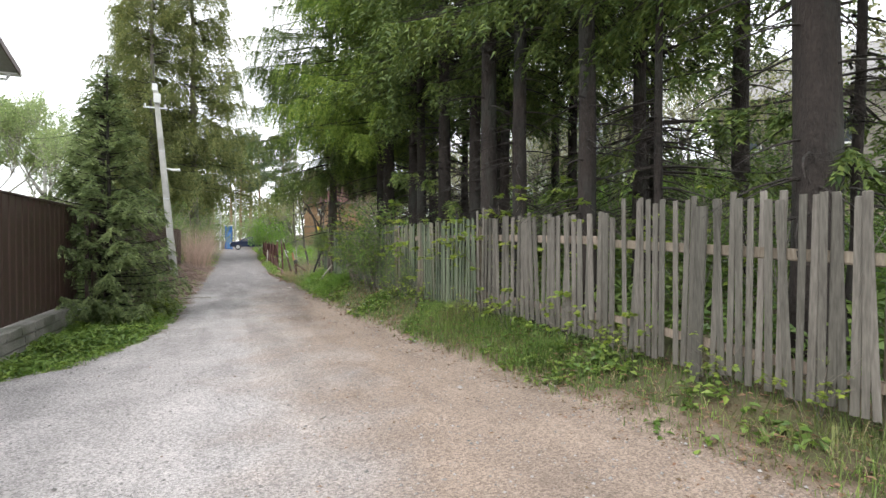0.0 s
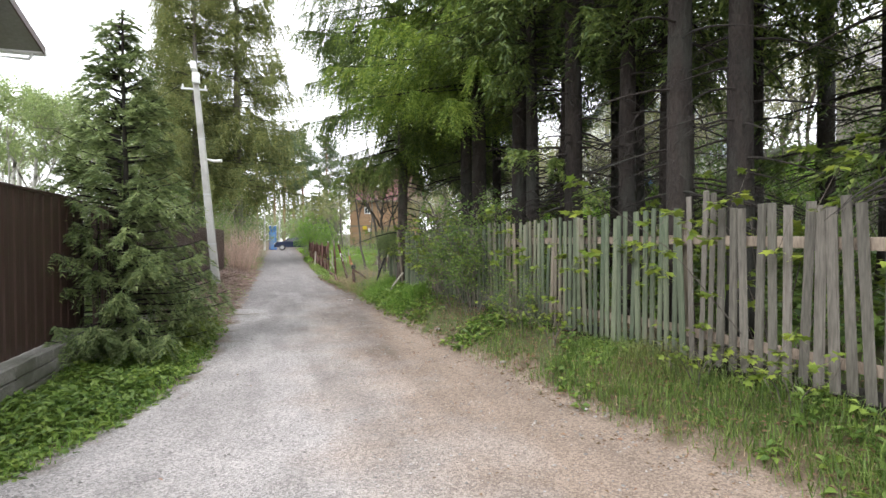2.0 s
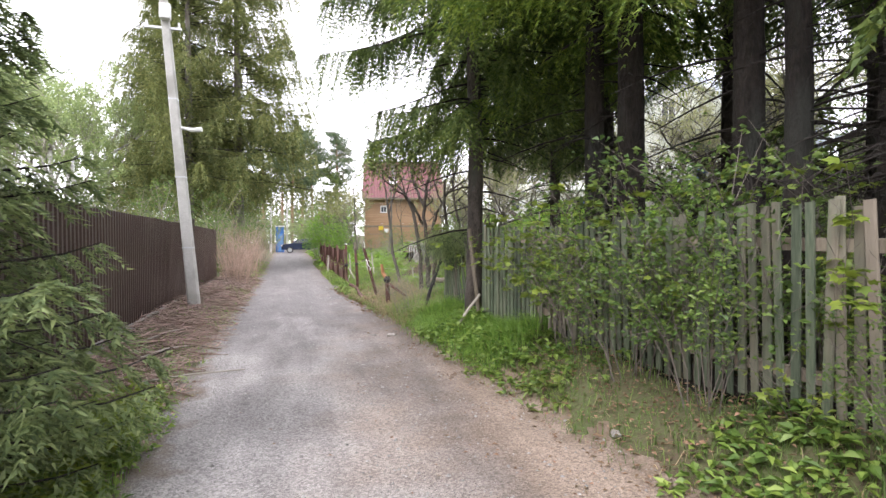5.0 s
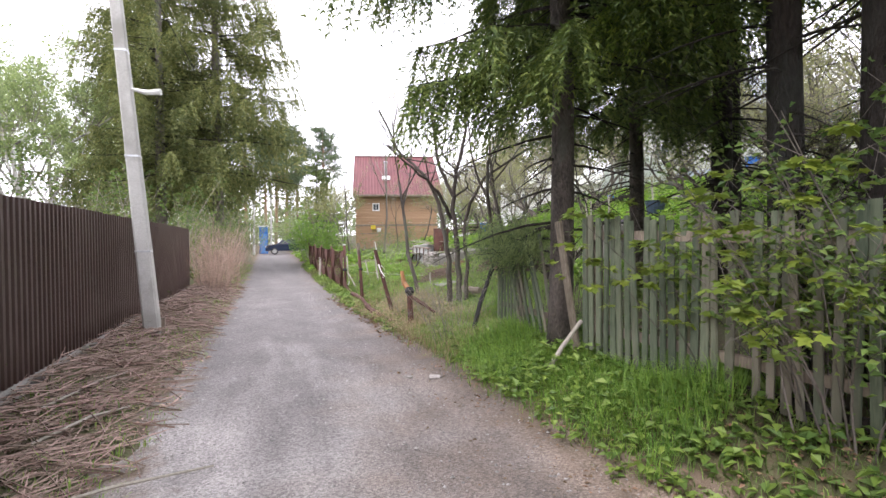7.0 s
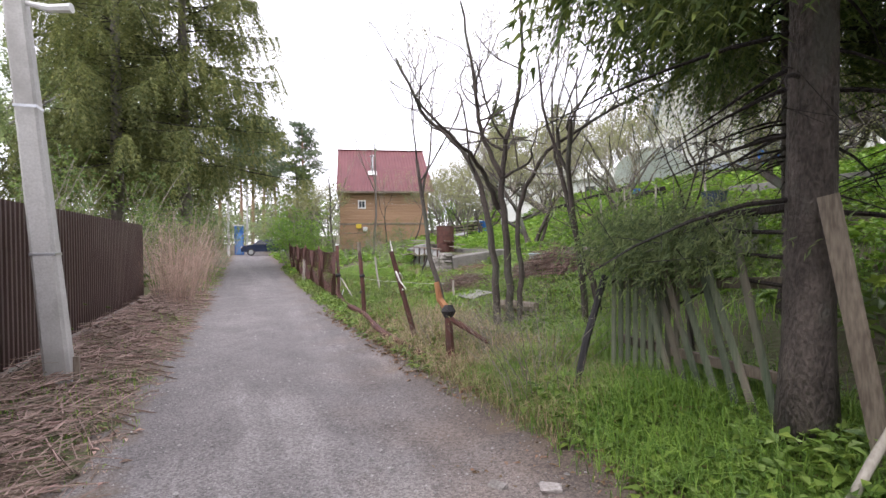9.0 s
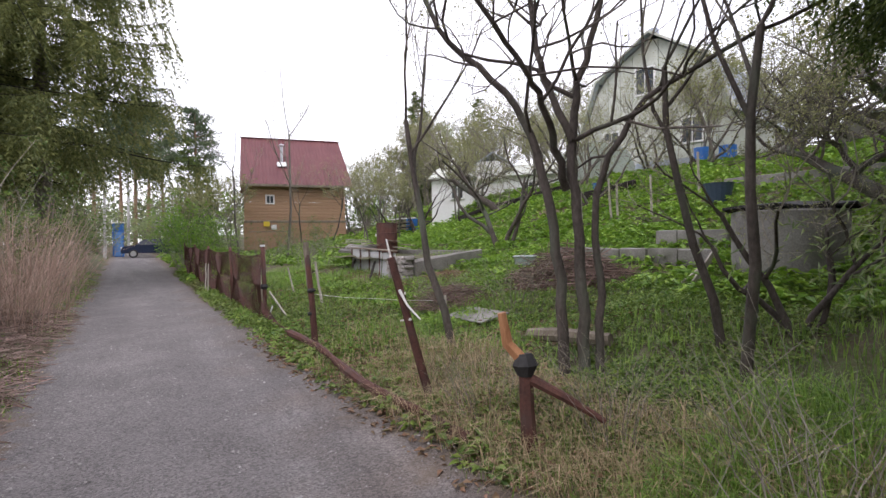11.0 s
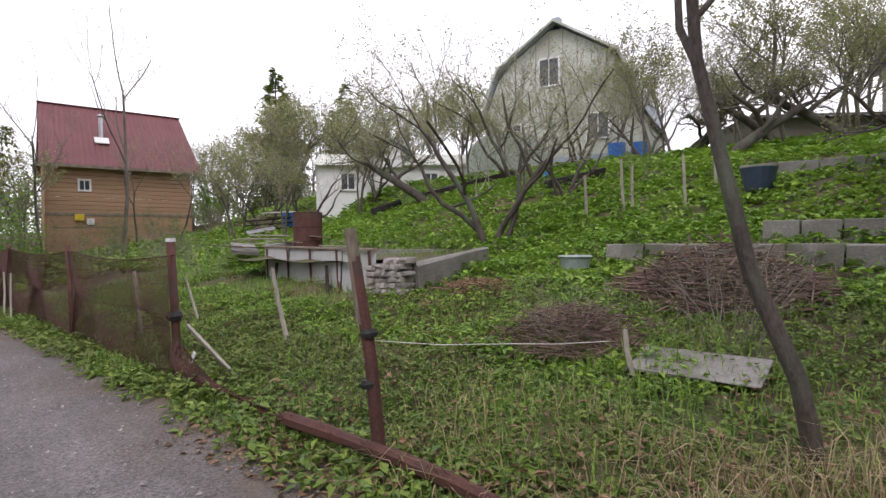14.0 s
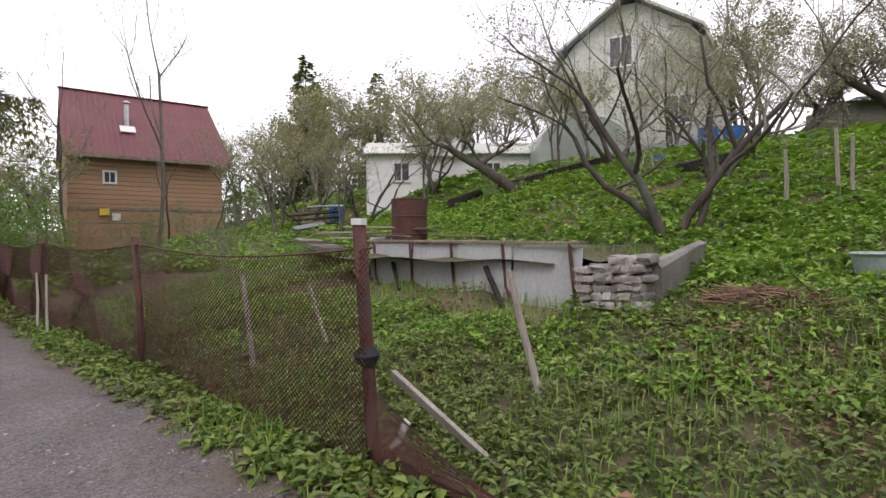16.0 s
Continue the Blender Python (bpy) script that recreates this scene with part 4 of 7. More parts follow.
for x, y, s in ((-2.5, 36, 0.85), (-2.4, 40, 0.85), (-3.0, 31, 1.0), (-2.6, 44, 0.85), (-3.8, 29.5, 1.1), (-5, 27.5, 1.1), (-2.8, 49, 1.2), (7.5, 46.5, 0.6), (9.5, 47.0, 0.55), (5.2, 40.5, 0.5), (11.5, 46, 0.6), (4.6, 45.5, 0.6), (-3.5, 54, 1.2), (-6, 24, 0.9), (-5, 21, 0.9), (7.0, 38.5, 0.4), (5.5, 36.5, 0.45), (8.5, 3.5, 1.0), (9.5, 6.5, 1.1), (10.5, 9.5, 1.0), (8.0, 0.5, 1.0), (11.5, 13, 1.1), (7.6, 10.6, 0.7), (10.5, 1.5, 1.2), (12.5, 5.5, 1.3), (13, 9.5, 1.3), (9.2, 13.8, 0.9), (11.5, 16.2, 0.8), (6.6, 4.8, 0.6), (7.0, 2.2, 0.7), (14.5, 13, 1.2), (15.5, 2.5, 1.3), (16.5, 7.0, 1.4), (9.8, 17.8, 0.6), (14, 17, 0.9)):
    place(olive, x, y, R.uniform(0, 360), s)
# far shrubs: distance haze is put into the leaf colour as a paler green
haze = shrub_thing("shrub", shrub(16, 3.4, 0.3, 900, 0.13, None, r=0.014, base_r=0.8), mat("haze_paled_leaves", (0.24, 0.32, 0.12), (0.36, 0.44, 0.2), 0.6, 0.5, 5, 0, island=0.3, trans=0.4), "airy spring shrub at the lane end, its green paled for haze", "shrubs at the lane end")
place(haze, -1.5, 66, 0, 1.0, True)
for x, y, s in ((-4.5, 71, 1.2), (-2.6, 73, 1.3), (0.2, 72, 1.2), (2.2, 71, 1.2), (4.0, 70, 1.3), (5.8, 68, 1.3), (-6.5, 68, 1.3), (1.2, 76, 1.5), (-1.2, 78, 1.6), (3.6, 76, 1.5), (-8, 62, 1.3), (7.6, 70, 1.4)):
    place(haze, x, y, R.uniform(0, 360), s)
canes = shrub_thing("dry_shrub", shrub(80, 2.0, 0.22, 0, 0.05, None, r=0.007, base_r=0.75), M_cane, "thicket of dry pinkish canes", "dry thickets by the lane", sm=M_cane)
place(canes, -2.0, 28.3, 0, 1.0, True)
for x, y, s in ((-1.95, 30.0, 0.95), (-2.1, 31.8, 0.8), (-1.8, 27.0, 0.6), (-2.0, 34.0, 0.7)):
    place(canes, x, y, R.uniform(0, 360), s)
brown = shrub_thing("dry_shrub", shrub(26, 1.2, 0.45, 150, 0.03, None, r=0.005, base_r=0.4), M_bud, "tangle of bare brown stems in the garden", "bare garden shrubs")
place(brown, 2.1, 17.6, 0, 0.8, True)
for x, y, s in ((2.3, 18.9, 0.55), (3.9, 21.9, 0.7), (3.5, 23.0, 0.5), (2.0, 19.8, 0.45), (10.6, 31.5, 0.8), (11.4, 28.2, 0.9), (12.2, 25.6, 0.8), (4.6, 33.5, 0.9), (4.0, 36.5, 0.9), (4.6, 31.6, 0.7)):
    place(brown, x, y, R.uniform(0, 360), s)


# ---- picket fence ----
def picket_mesh(h, w, t, kind):
    g = Geo()
    slab(g, (0, 0, 0), (0, 0, h), w, t, (1, 0, 0), 0.3, 0.003)
    me = g.mesh("picket")
    me.materials.append(kind)
    return me


def make_picket_fence():
    th = thing("picket_fence", (3.3, 8, float(hz(3.3, 8))), "old weathered picket fence with uneven grey and green pickets", "fence")
    base = np.array(th.location)
    narrow = [picket_mesh(h, w, 0.022, M_picket) for h, w in ((1.49, 0.05), (1.47, 0.053), (1.5, 0.048), (1.48, 0.052))]
    broad = [picket_mesh(h, w, 0.022, M_picket) for h, w in ((1.34, 0.064), (1.31, 0.07), (1.36, 0.06))]
    green_ = [picket_mesh(h, w, 0.022, M_greenpicket) for h, w in ((1.36, 0.06), (1.34, 0.065), (1.37, 0.057), (1.35, 0.062))]
    y = -3.0
    while y < 15.1:
        wide = 4.3 < y < 6.75
        y += (0.115 if y > 5.6 else 0.095) if wide else (0.073 if y < 4.3 else 0.095)
        y += R.uniform(-0.008, 0.008)
        if R.random() < 0.012 or abs(y - 3.45) < 0.07:
            continue
        x = fence_x(y)
        bottom = float(np.interp(y, [-3, 2.2, 6, 10, 15.2], [0.24, 0.34, 0.5, 0.46, 0.55])) + R.uniform(-0.025, 0.025)
        me = broad[R.integers(0, 3)] if wide else (narrow[R.integers(0, 4)] if R.random() > smooth(6.6, 7.6, y) else green_[R.integers(0, 4)])
        ob = new("picket", me)
        ob.parent = th
        ob.matrix_basis = pose(*(np.array([x - 0.035, y, bottom]) - base), R.normal(0, 1.3), R.normal(0, 0.8), 5.7 + R.normal(0, 3)) @ Matrix.Diagonal((1, 1, 1 - 0.08 * float(smooth(10, 14, y)), 1))
    ends = np.linspace(-3.1, 15.1, 8)
    for a, b in zip(ends[:-1], ends[1:]):
        for dz in (0.25, 1.08):
            za, zb = [float(np.interp(v, [-3, 2.2, 6, 10, 15.2], [0.2, 0.3, 0.5, 0.46, 0.55])) + dz for v in (a, b)]
            part("rail", slab(Geo(), (fence_x(a), a, za), (fence_x(b), b, zb + R.uniform(-0.03, 0.03)), 0.035, 0.08, (0, 0, 1), 0.1, 0.004), M_oldwood, th)
    for yy in ends:
        x = fence_x(yy) + 0.07
        part("post", tube(Geo(), [(x, yy, float(hz(x, yy)) - 0.2), (x, yy, 1.0), (x + 0.01, yy, 1.72)], (0.06, 0.055, 0.05), 8), M_oldwood, th)
    part("wide_board", slab(Geo(), (fence_x(3.45) - 0.06, 3.45, 0.28), (fence_x(3.4) - 0.05, 3.4, 1.8), 0.11, 0.03, (1, 0, 0), 0.15), M_picket, th, "wide pale grey board")
    part("kickboard", slab(Geo(), (fence_x(4.8) + 0.02, 4.8, 0.44), (fence_x(15) + 0.02, 15, 0.5), 0.03, 0.22, (0, 0, 1), 0.1), M_bark, th, "dark rotten board along the foot")
    return th


make_picket_fence()


def make_broken_fence():
    th = thing("broken_picket_fence", spot(2.7, 16.8), "collapsed end of picket fence, green pickets leaning", "fence")
    for i in range(9):
        y = 17.25 - i * 0.075
        x = 2.6 + 0.01 * i
        part("picket", slab(Geo(), spot(x, y, 0.02), spot(x + 0.03, y + 0.02, 1.02 + R.uniform(-0.08, 0.05)), 0.05, 0.02, (1, 0, 0), 0.3), M_greenpicket, th)
    for i in range(7):
        y = 16.6 - i * 0.13
        part("picket", slab(Geo(), spot(2.62, y, 0.0), spot(2.60, y + 0.38 + R.uniform(-0.1, 0.1), 1.22 + R.uniform(-0.15, 0.1)), 0.055, 0.02, (1, 0, 0), 0.3), M_greenpicket, th)
    part("rail", slab(Geo(), spot(2.7, 17.3, 0.75), spot(2.68, 15.8, 0.85), 0.035, 0.07), M_oldwood, th)
    part("rail", slab(Geo(), spot(2.7, 17.3, 0.3), spot(2.68, 15.8, 0.28), 0.035, 0.07), M_oldwood, th)


make_broken_fence()
solo("leaning_board", slab(Geo(), spot(2.52, 15.2, -0.02), (2.44, 15.42, 1.78), 0.10, 0.03, (1, 0, 0), 0.2), M_oldwood, "wide weathered board leaning on a spruce trunk", "board")
solo("leaning_pole", tube(Geo(), [spot(2.1, 15.2, 0.0), spot(2.3, 15.15, 0.22), (2.5, 15.12, 0.84)], (0.022, 0.022, 0.02), 7), M_palewood, "pale bare pole propped on the picket fence", "pole", smooth=True)
solo("leaning_post", tube(Geo(), [spot(2.2, 17.25, -0.05), spot(2.35, 17.27, 0.4), (2.56, 17.3, 1.28)], (0.03, 0.03, 0.028), 7), M_black, "charred dark post leaning in the grass", "post")


def spruce_bough():
    """Cut green bough thrown over the broken fence."""
    g = Geo()
    n = 2200
    c = np.array([2.62, 16.72, 1.6])
    p = c + R.normal(0, 1, (n, 3)) * np.array([0.2, 0.38, 0.14])
    d = unit(np.stack([R.normal(-0.3, 0.4, n), R.normal(0.4, 0.5, n), R.normal(-0.7, 0.3, n)], -1))
    for k in range(5):
        q = p + d * 0.035 * k
        leaves(g, q, d + R.normal(0, 0.5, (n, 3)), rdir(n, 0, 1), 0.055, 0.011)
    th = thing("spruce_bough", (2.65, 16.7, 1.0), "green spruce bough hanging over the collapsed fence", "branch")
    part("needles", g, M_needle2, th)
    part("stem", tube(Geo(), [(2.6, 15.7, 1.75), (2.62, 16.2, 1.72), (2.66, 16.8, 1.55), (2.6, 17.3, 1.2)], (0.03, 0.025, 0.018, 0.008), 5), M_bark, th)
    for dz in (0.0, 0.14, 0.3):
        part("stem", tube(Geo(), [(2.55, 15.6, 1.6 - dz), (2.7, 16.2, 1.62 - dz), (2.75, 16.9, 1.3 - dz)], (0.014, 0.012, 0.005), 4), M_bark, th)


spruce_bough()


# ---- brown corrugated fence ----
def corrugated(g, x, y0, y1, z0, z1, period=0.115, depth=0.02, dark=0):
    n = int(round((y1 - y0) / period))
    prof = []
    for i in range(n):
        b = y0 + i * period
        prof += [(b, 0), (b + period * 0.40, 0), (b + period * 0.52, depth), (b + period * 0.88, depth)]
    prof.append((y0 + n * period, 0))
    ys_, ds = np.array(prof).T
    v0 = np.stack([x + ds, ys_, np.full(len(ys_), z0)], -1)
    v1 = v0 + np.array([0, 0, z1 - z0])
    m = len(ys_)
    j = np.arange(m - 1)
    front = np.concatenate([v0, v1])
    backv = front - np.array([0.002, 0, 0])
    g.add(np.concatenate([front, backv]), np.concatenate([np.stack([j, j + 1, m + j + 1, m + j], -1), 2 * m + np.stack([j + 1, j, m + j, m + j + 1], -1)]))
    return g


def make_brown_fence():
    th = thing("brown_fence", (-2.5, 19, float(hz(-2.5, 19))), "dark brown corrugated metal fence on a concrete plinth", "fence")
    y = 11.25
    while y < 27.0:
        part("panel", corrugated(Geo(), -2.5, y, y + 1.15, 0.30 + 0.006 * (y - 11), 2.06 + R.uniform(-0.006, 0.006)), M_brown, th)
        y += 1.15
    part("plinth", slab(Geo(), (-2.56, 11.2, 0.13), (-2.56, 27.2, 0.24), 0.22, 0.36), M_concrete, th, "grey concrete plinth")
    for z in (0.7, 1.7):
        part("rail", slab(Geo(), (-2.53, 11.2, z), (-2.53, 27.2, z), 0.04, 0.04), M_brown, th)
    for yy in np.arange(11.3, 27.4, 2.6):
        part("post", block(Geo(), (-2.57, yy, 0.1), (0.06, 0.06, 1.9)), M_brown, th)
    return th


make_brown_fence()


def make_gate_fence():
    th = thing("sheet_fence", (-2.78, 5, float(hz(-2.78, 5))), "very dark maroon sheet-metal fence on stone plinth", "fence")
    y = -8.0
    while y < 11.0:
        part("panel", corrugated(Geo(), -2.78, y, y + 1.15, 0.42, 2.13, 0.23, 0.008), M_brown, th)
        y += 1.15
    part("top_rail", slab(Geo(), (-2.78, -8, 2.14), (-2.78, 11.2, 2.14), 0.05, 0.03), M_brown, th)
    part("plinth", slab(Geo(), (-2.76, -8, 0.2), (-2.76, 11.25, 0.2), 0.24, 0.42), M_concrete, th)
    for row in range(3):
        y = 4.0 - 0.2 * (row % 2)
        while y < 11.0:
            L = float(R.uniform(0.34, 0.52))
            part("stone_block", slab(Geo(), (-2.635, y, row * 0.135 + 0.07), (-2.635, y + L - 0.015, row * 0.135 + 0.07), 0.04, 0.12, (0, 0, 1), 0.25, 0.004), M_concrete, th)
            y += L
    part("drain_lid", slab(Geo(), (-2.5, 10.6, 0.36), (-2.3, 11.2, 0.42), 0.12, 0.03), M_white, th, "pale strip of sheet metal")


make_gate_fence()


# ---- concrete pole ----
def make_pole():
    th = thing("utility_pole", spot(-1.98, 19.9), "leaning pale concrete utility pole with boxes at the top", "utility pole")
    a, b = spot(-1.98, 19.9, -0.3), np.array([-2.55, 20.0, 6.75])
    g = Geo()
    s0, s1 = 0.115, 0.072
    t = np.array([[-1, -1], [1, -1], [1, 1], [-1, 1]])
    k = 0.25
    ring = np.array([[-1, -1 + k], [-1 + k, -1], [1 - k, -1], [1, -1 + k], [1, 1 - k], [1 - k, 1], [-1 + k, 1], [-1, 1 - k]])
    v = np.concatenate([np.c_[ring * s0, np.zeros(8)] + a, np.c_[ring * s1, np.zeros(8)] + b])
    j = np.arange(8)
    g.add(v, np.stack([j, (j + 1) % 8, 8 + (j + 1) % 8, 8 + j], -1))
    g.f.append(np.array([j + 8 + g.n - 16]))
    part("shaft", g, M_pole, th)
    ax = unit(b - a)
    for d in (1.55, 3.0, 4.6):
        c = a + ax * d
        part("band", block(Geo(), c - np.array([0, 0, 0.015]), (0.235 - 0.013 * d, 0.235 - 0.013 * d, 0.03)), M_steel, th, "thin steel band")
    part("meter_box", block(Geo(), b - ax * 0.62 + np.array([0.02, -0.14, 0]), (0.2, 0.14, 0.3)), M_white, th, "white plastic box")
    part("meter_box", block(Geo(), b - ax * 0.2 + np.array([-0.02, -0.1, 0]), (0.14, 0.12, 0.22)), M_white, th, "white plastic box")
    arm = part("cross_arm", slab(Geo(), b + np.array([-0.35, 0, -0.75]), b + np.array([0.35, 0, -0.75]), 0.05, 0.05), M_steel, th)
    for dx in (-0.3, 0.3):
        part("insulator", tube(Geo(), [b + np.array([dx, 0, -0.73]), b + np.array([dx, 0, -0.62])], (0.03, 0.02), 8), M_white, arm)
    g = Geo()
    for d0, far in ((0.3, (-0.6, 70, 7.4)), (-0.3, (-8.0, 24, 5.4))):
        p0 = b + np.array([d0, 0, -0.62])
        s = np.linspace(0, 1, 12)[:, None]
        p = p0 + (np.array(far) - p0) * s
        p[:, 2] -= 0.5 * np.sin(np.pi * s[:, 0])
        part("wire", tube(Geo(), p, 0.008, 4), M_black, th)
    lamp = part("lamp_arm", tube(Geo(), [a + ax * 4.05, a + ax * 4.0 + np.array([0.3, -0.1, -0.03]), a + ax * 4.0 + np.array([0.5, -0.15, -0.02])], (0.015, 0.04, 0.05), 8), M_white, th, "small pale lamp head")
    part("stub", block(Geo(), a + np.array([0.14, -0.1, 0.25]), (0.05, 0.05, 0.28)), M_oldwood, th)


make_pole()


def corrugated_roof(g, a, b, c, d, n, amp):
    """A sheet roof a-b (eave) to d-c (ridge), ribs from eave to ridge."""
    a, b, c, d = [np.asarray(q, float) for q in (a, b, c, d)]
    nrm = unit(np.cross(b - a, d - a))
    s = np.linspace(0, 1, n * 4 + 1)[:, None]
    w = amp * np.where((np.arange(n * 4 + 1) % 4) < 2, 0, 1)[:, None]
    lo, hi = a + (b - a) * s + nrm * w, d + (c - d) * s + nrm * w
    m = len(s)
    j = np.arange(m - 1)
    v = np.concatenate([lo, hi])
    g.add(np.concatenate([v, v - nrm * 0.03]), np.concatenate([np.stack([j, j + 1, m + j + 1, m + j], -1), 2 * m + np.stack([j + 1, j, m + j, m + j + 1], -1)]))
    return g


def frame_of(origin, turn):
    c, s = math.cos(turn), math.sin(turn)
    o = np.asarray(origin, float)
    return lambda x, y, z: o + np.array([c * x - s * y, s * x + c * y, z])


def window(F, x, z, w, h, parent, y=0.0, mat_frame=None):
    """A window in the front (y=0) wall of a local frame: casing, glass, bars."""
    mf = mat_frame or M_white
    fr = part("window", slab(Geo(), F(x - w / 2, y - 0.02, z + h / 2), F(x + w / 2, y - 0.02, z + h / 2), 0.05, h, (0, 0, 1)), M_pane, parent, "dark glass window")
    t = 0.08
    for p, q, ww, hh in (((x - w / 2 - t / 2, z + h / 2), (x - w / 2 + t / 2, z + h / 2), 0.09, h + 0.1), ((x + w / 2 - t / 2, z + h / 2), (x + w / 2 + t / 2, z + h / 2), 0.09, h + 0.1), ((x - w / 2, z), (x + w / 2, z), 0.1, t), ((x - w / 2, z + h), (x + w / 2, z + h), 0.1, t), ((x - 0.02, z + h / 2), (x + 0.02, z + h / 2), 0.08, h)):
        part("frame", slab(Geo(), F(p[0], y - 0.03, p[1]), F(q[0], y - 0.03, q[1]), ww, hh, (0, 0, 1)), mf, fr)


def make_red_house():
    base = np.array([6.15, 49.9, 0.0])
    z0 = float(hz(9, 50)) - 0.3
    turn = math.atan2(-1.1, 6.15)
    F = frame_of((5.75, 49.9, 0), turn)
    th = thing("house", (9.2, 49.5, z0), "ochre boarded house with steep dark red metal roof", "house")
    Wd, Dp, E, Rg = 6.0, 5.4, 5.5, 8.45
    g = Geo()
    for (p, q) in (((0, 0), (Wd, 0)), ((Wd, 0), (Wd, Dp)), ((Wd, Dp), (0, Dp)), ((0, Dp), (0, 0))):
        n = 13
        h = (E - 2.9) / n
        a, b = F(*p, 0), F(*q, 0)
        for i in range(n):
            z = 2.9 + h * (i + 0.5)
            bd = slab(Geo(), a + np.array([0, 0, z]), b + np.array([0, 0, z]), 0.07, h * 0.94, (0, 0, 1), 0.2)
            part("wall_board", bd, M_ochre, th)
        g2 = slab(Geo(), a + np.array([0, 0, (2.9 + z0) / 2]), b + np.array([0, 0, (2.9 + z0) / 2]), 0.14, 2.9 - z0, (0, 0, 1))
        part("lower_wall", g2, M_ochre, th)
    part("belt", slab(Geo(), F(-0.05, -0.06, 2.9), F(Wd + 0.05, -0.06, 2.9), 0.08, 0.14), M_oldwood, th)
    for x in (0, Wd):
        sheet_ = Geo()
        v = [F(x, -0.02, E), F(x, Dp + 0.02, E), F(x, Dp / 2, Rg - 0.1)]
        w = [p + (F(1, 0, 0) - F(0, 0, 0)) * (0.06 if x == 0 else -0.06) for p in v]
        sheet_.add(v + w, [(0, 1, 2), (5, 4, 3)]).add(v + w, [(0, 3, 4, 1), (1, 4, 5, 2), (2, 5, 3, 0)])
        part("gable", sheet_, M_greywall if x == 0 else M_ochre, th)
    part("roof", corrugated_roof(Geo(), F(-0.25, -0.45, E - 0.35), F(Wd + 0.45, -0.45, E - 0.35), F(Wd + 0.1, Dp / 2, Rg), F(-0.15, Dp / 2, Rg), 30, 0.02), M_redroof, th)
    part("roof", corrugated_roof(Geo(), F(Wd + 0.45, Dp + 0.45, E - 0.35), F(-0.25, Dp + 0.45, E - 0.35), F(-0.15, Dp / 2, Rg), F(Wd + 0.1, Dp / 2, Rg), 30, 0.02), M_redroof, th)
    part("ridge_cap", slab(Geo(), F(-0.2, Dp / 2, Rg + 0.01), F(Wd + 0.15, Dp / 2, Rg + 0.01), 0.25, 0.04), M_redroof, th)
    part("fascia", slab(Geo(), F(-0.25, -0.46, E - 0.42), F(Wd + 0.45, -0.46, E - 0.42), 0.03, 0.14), M_oldwood, th)
    ch = part("chimney", tube(Geo(), [F(2.25, 1.0, 6.3), F(2.25, 1.0, 7.7)], 0.1, 10), M_steel, th, "shiny metal flue")
    part("chimney_cap", tube(Geo(), [F(2.25, 1.0, 7.68), F(2.25, 1.0, 7.74), F(2.25, 1.0, 7.86)], (0.12, 0.2, 0.02), 10), M_steel, ch)
    part("flashing", slab(Geo(), F(1.95, 0.72, 6.52), F(2.55, 0.72, 6.52), 0.45, 0.05, (0, -0.7, 0.7)), M_white, ch)
    window(F, 1.45, 4.0, 0.45, 0.5, th)
    part("meter_box", slab(Geo(), F(1.05, -0.12, 2.75), F(1.4, -0.12, 2.75), 0.16, 0.3), M_yellow, th, "yellow box")
    part("meter_box", slab(Geo(), F(1.5, -0.12, 2.55), F(1.8, -0.12, 2.55), 0.16, 0.3), M_white, th, "white box")
    part("bench", slab(Geo(), F(0.2, -1.6, z0 + 1.1), F(2.6, -1.5, z0 + 1.1), 0.3, 0.05), M_oldwood, th)


make_red_house()


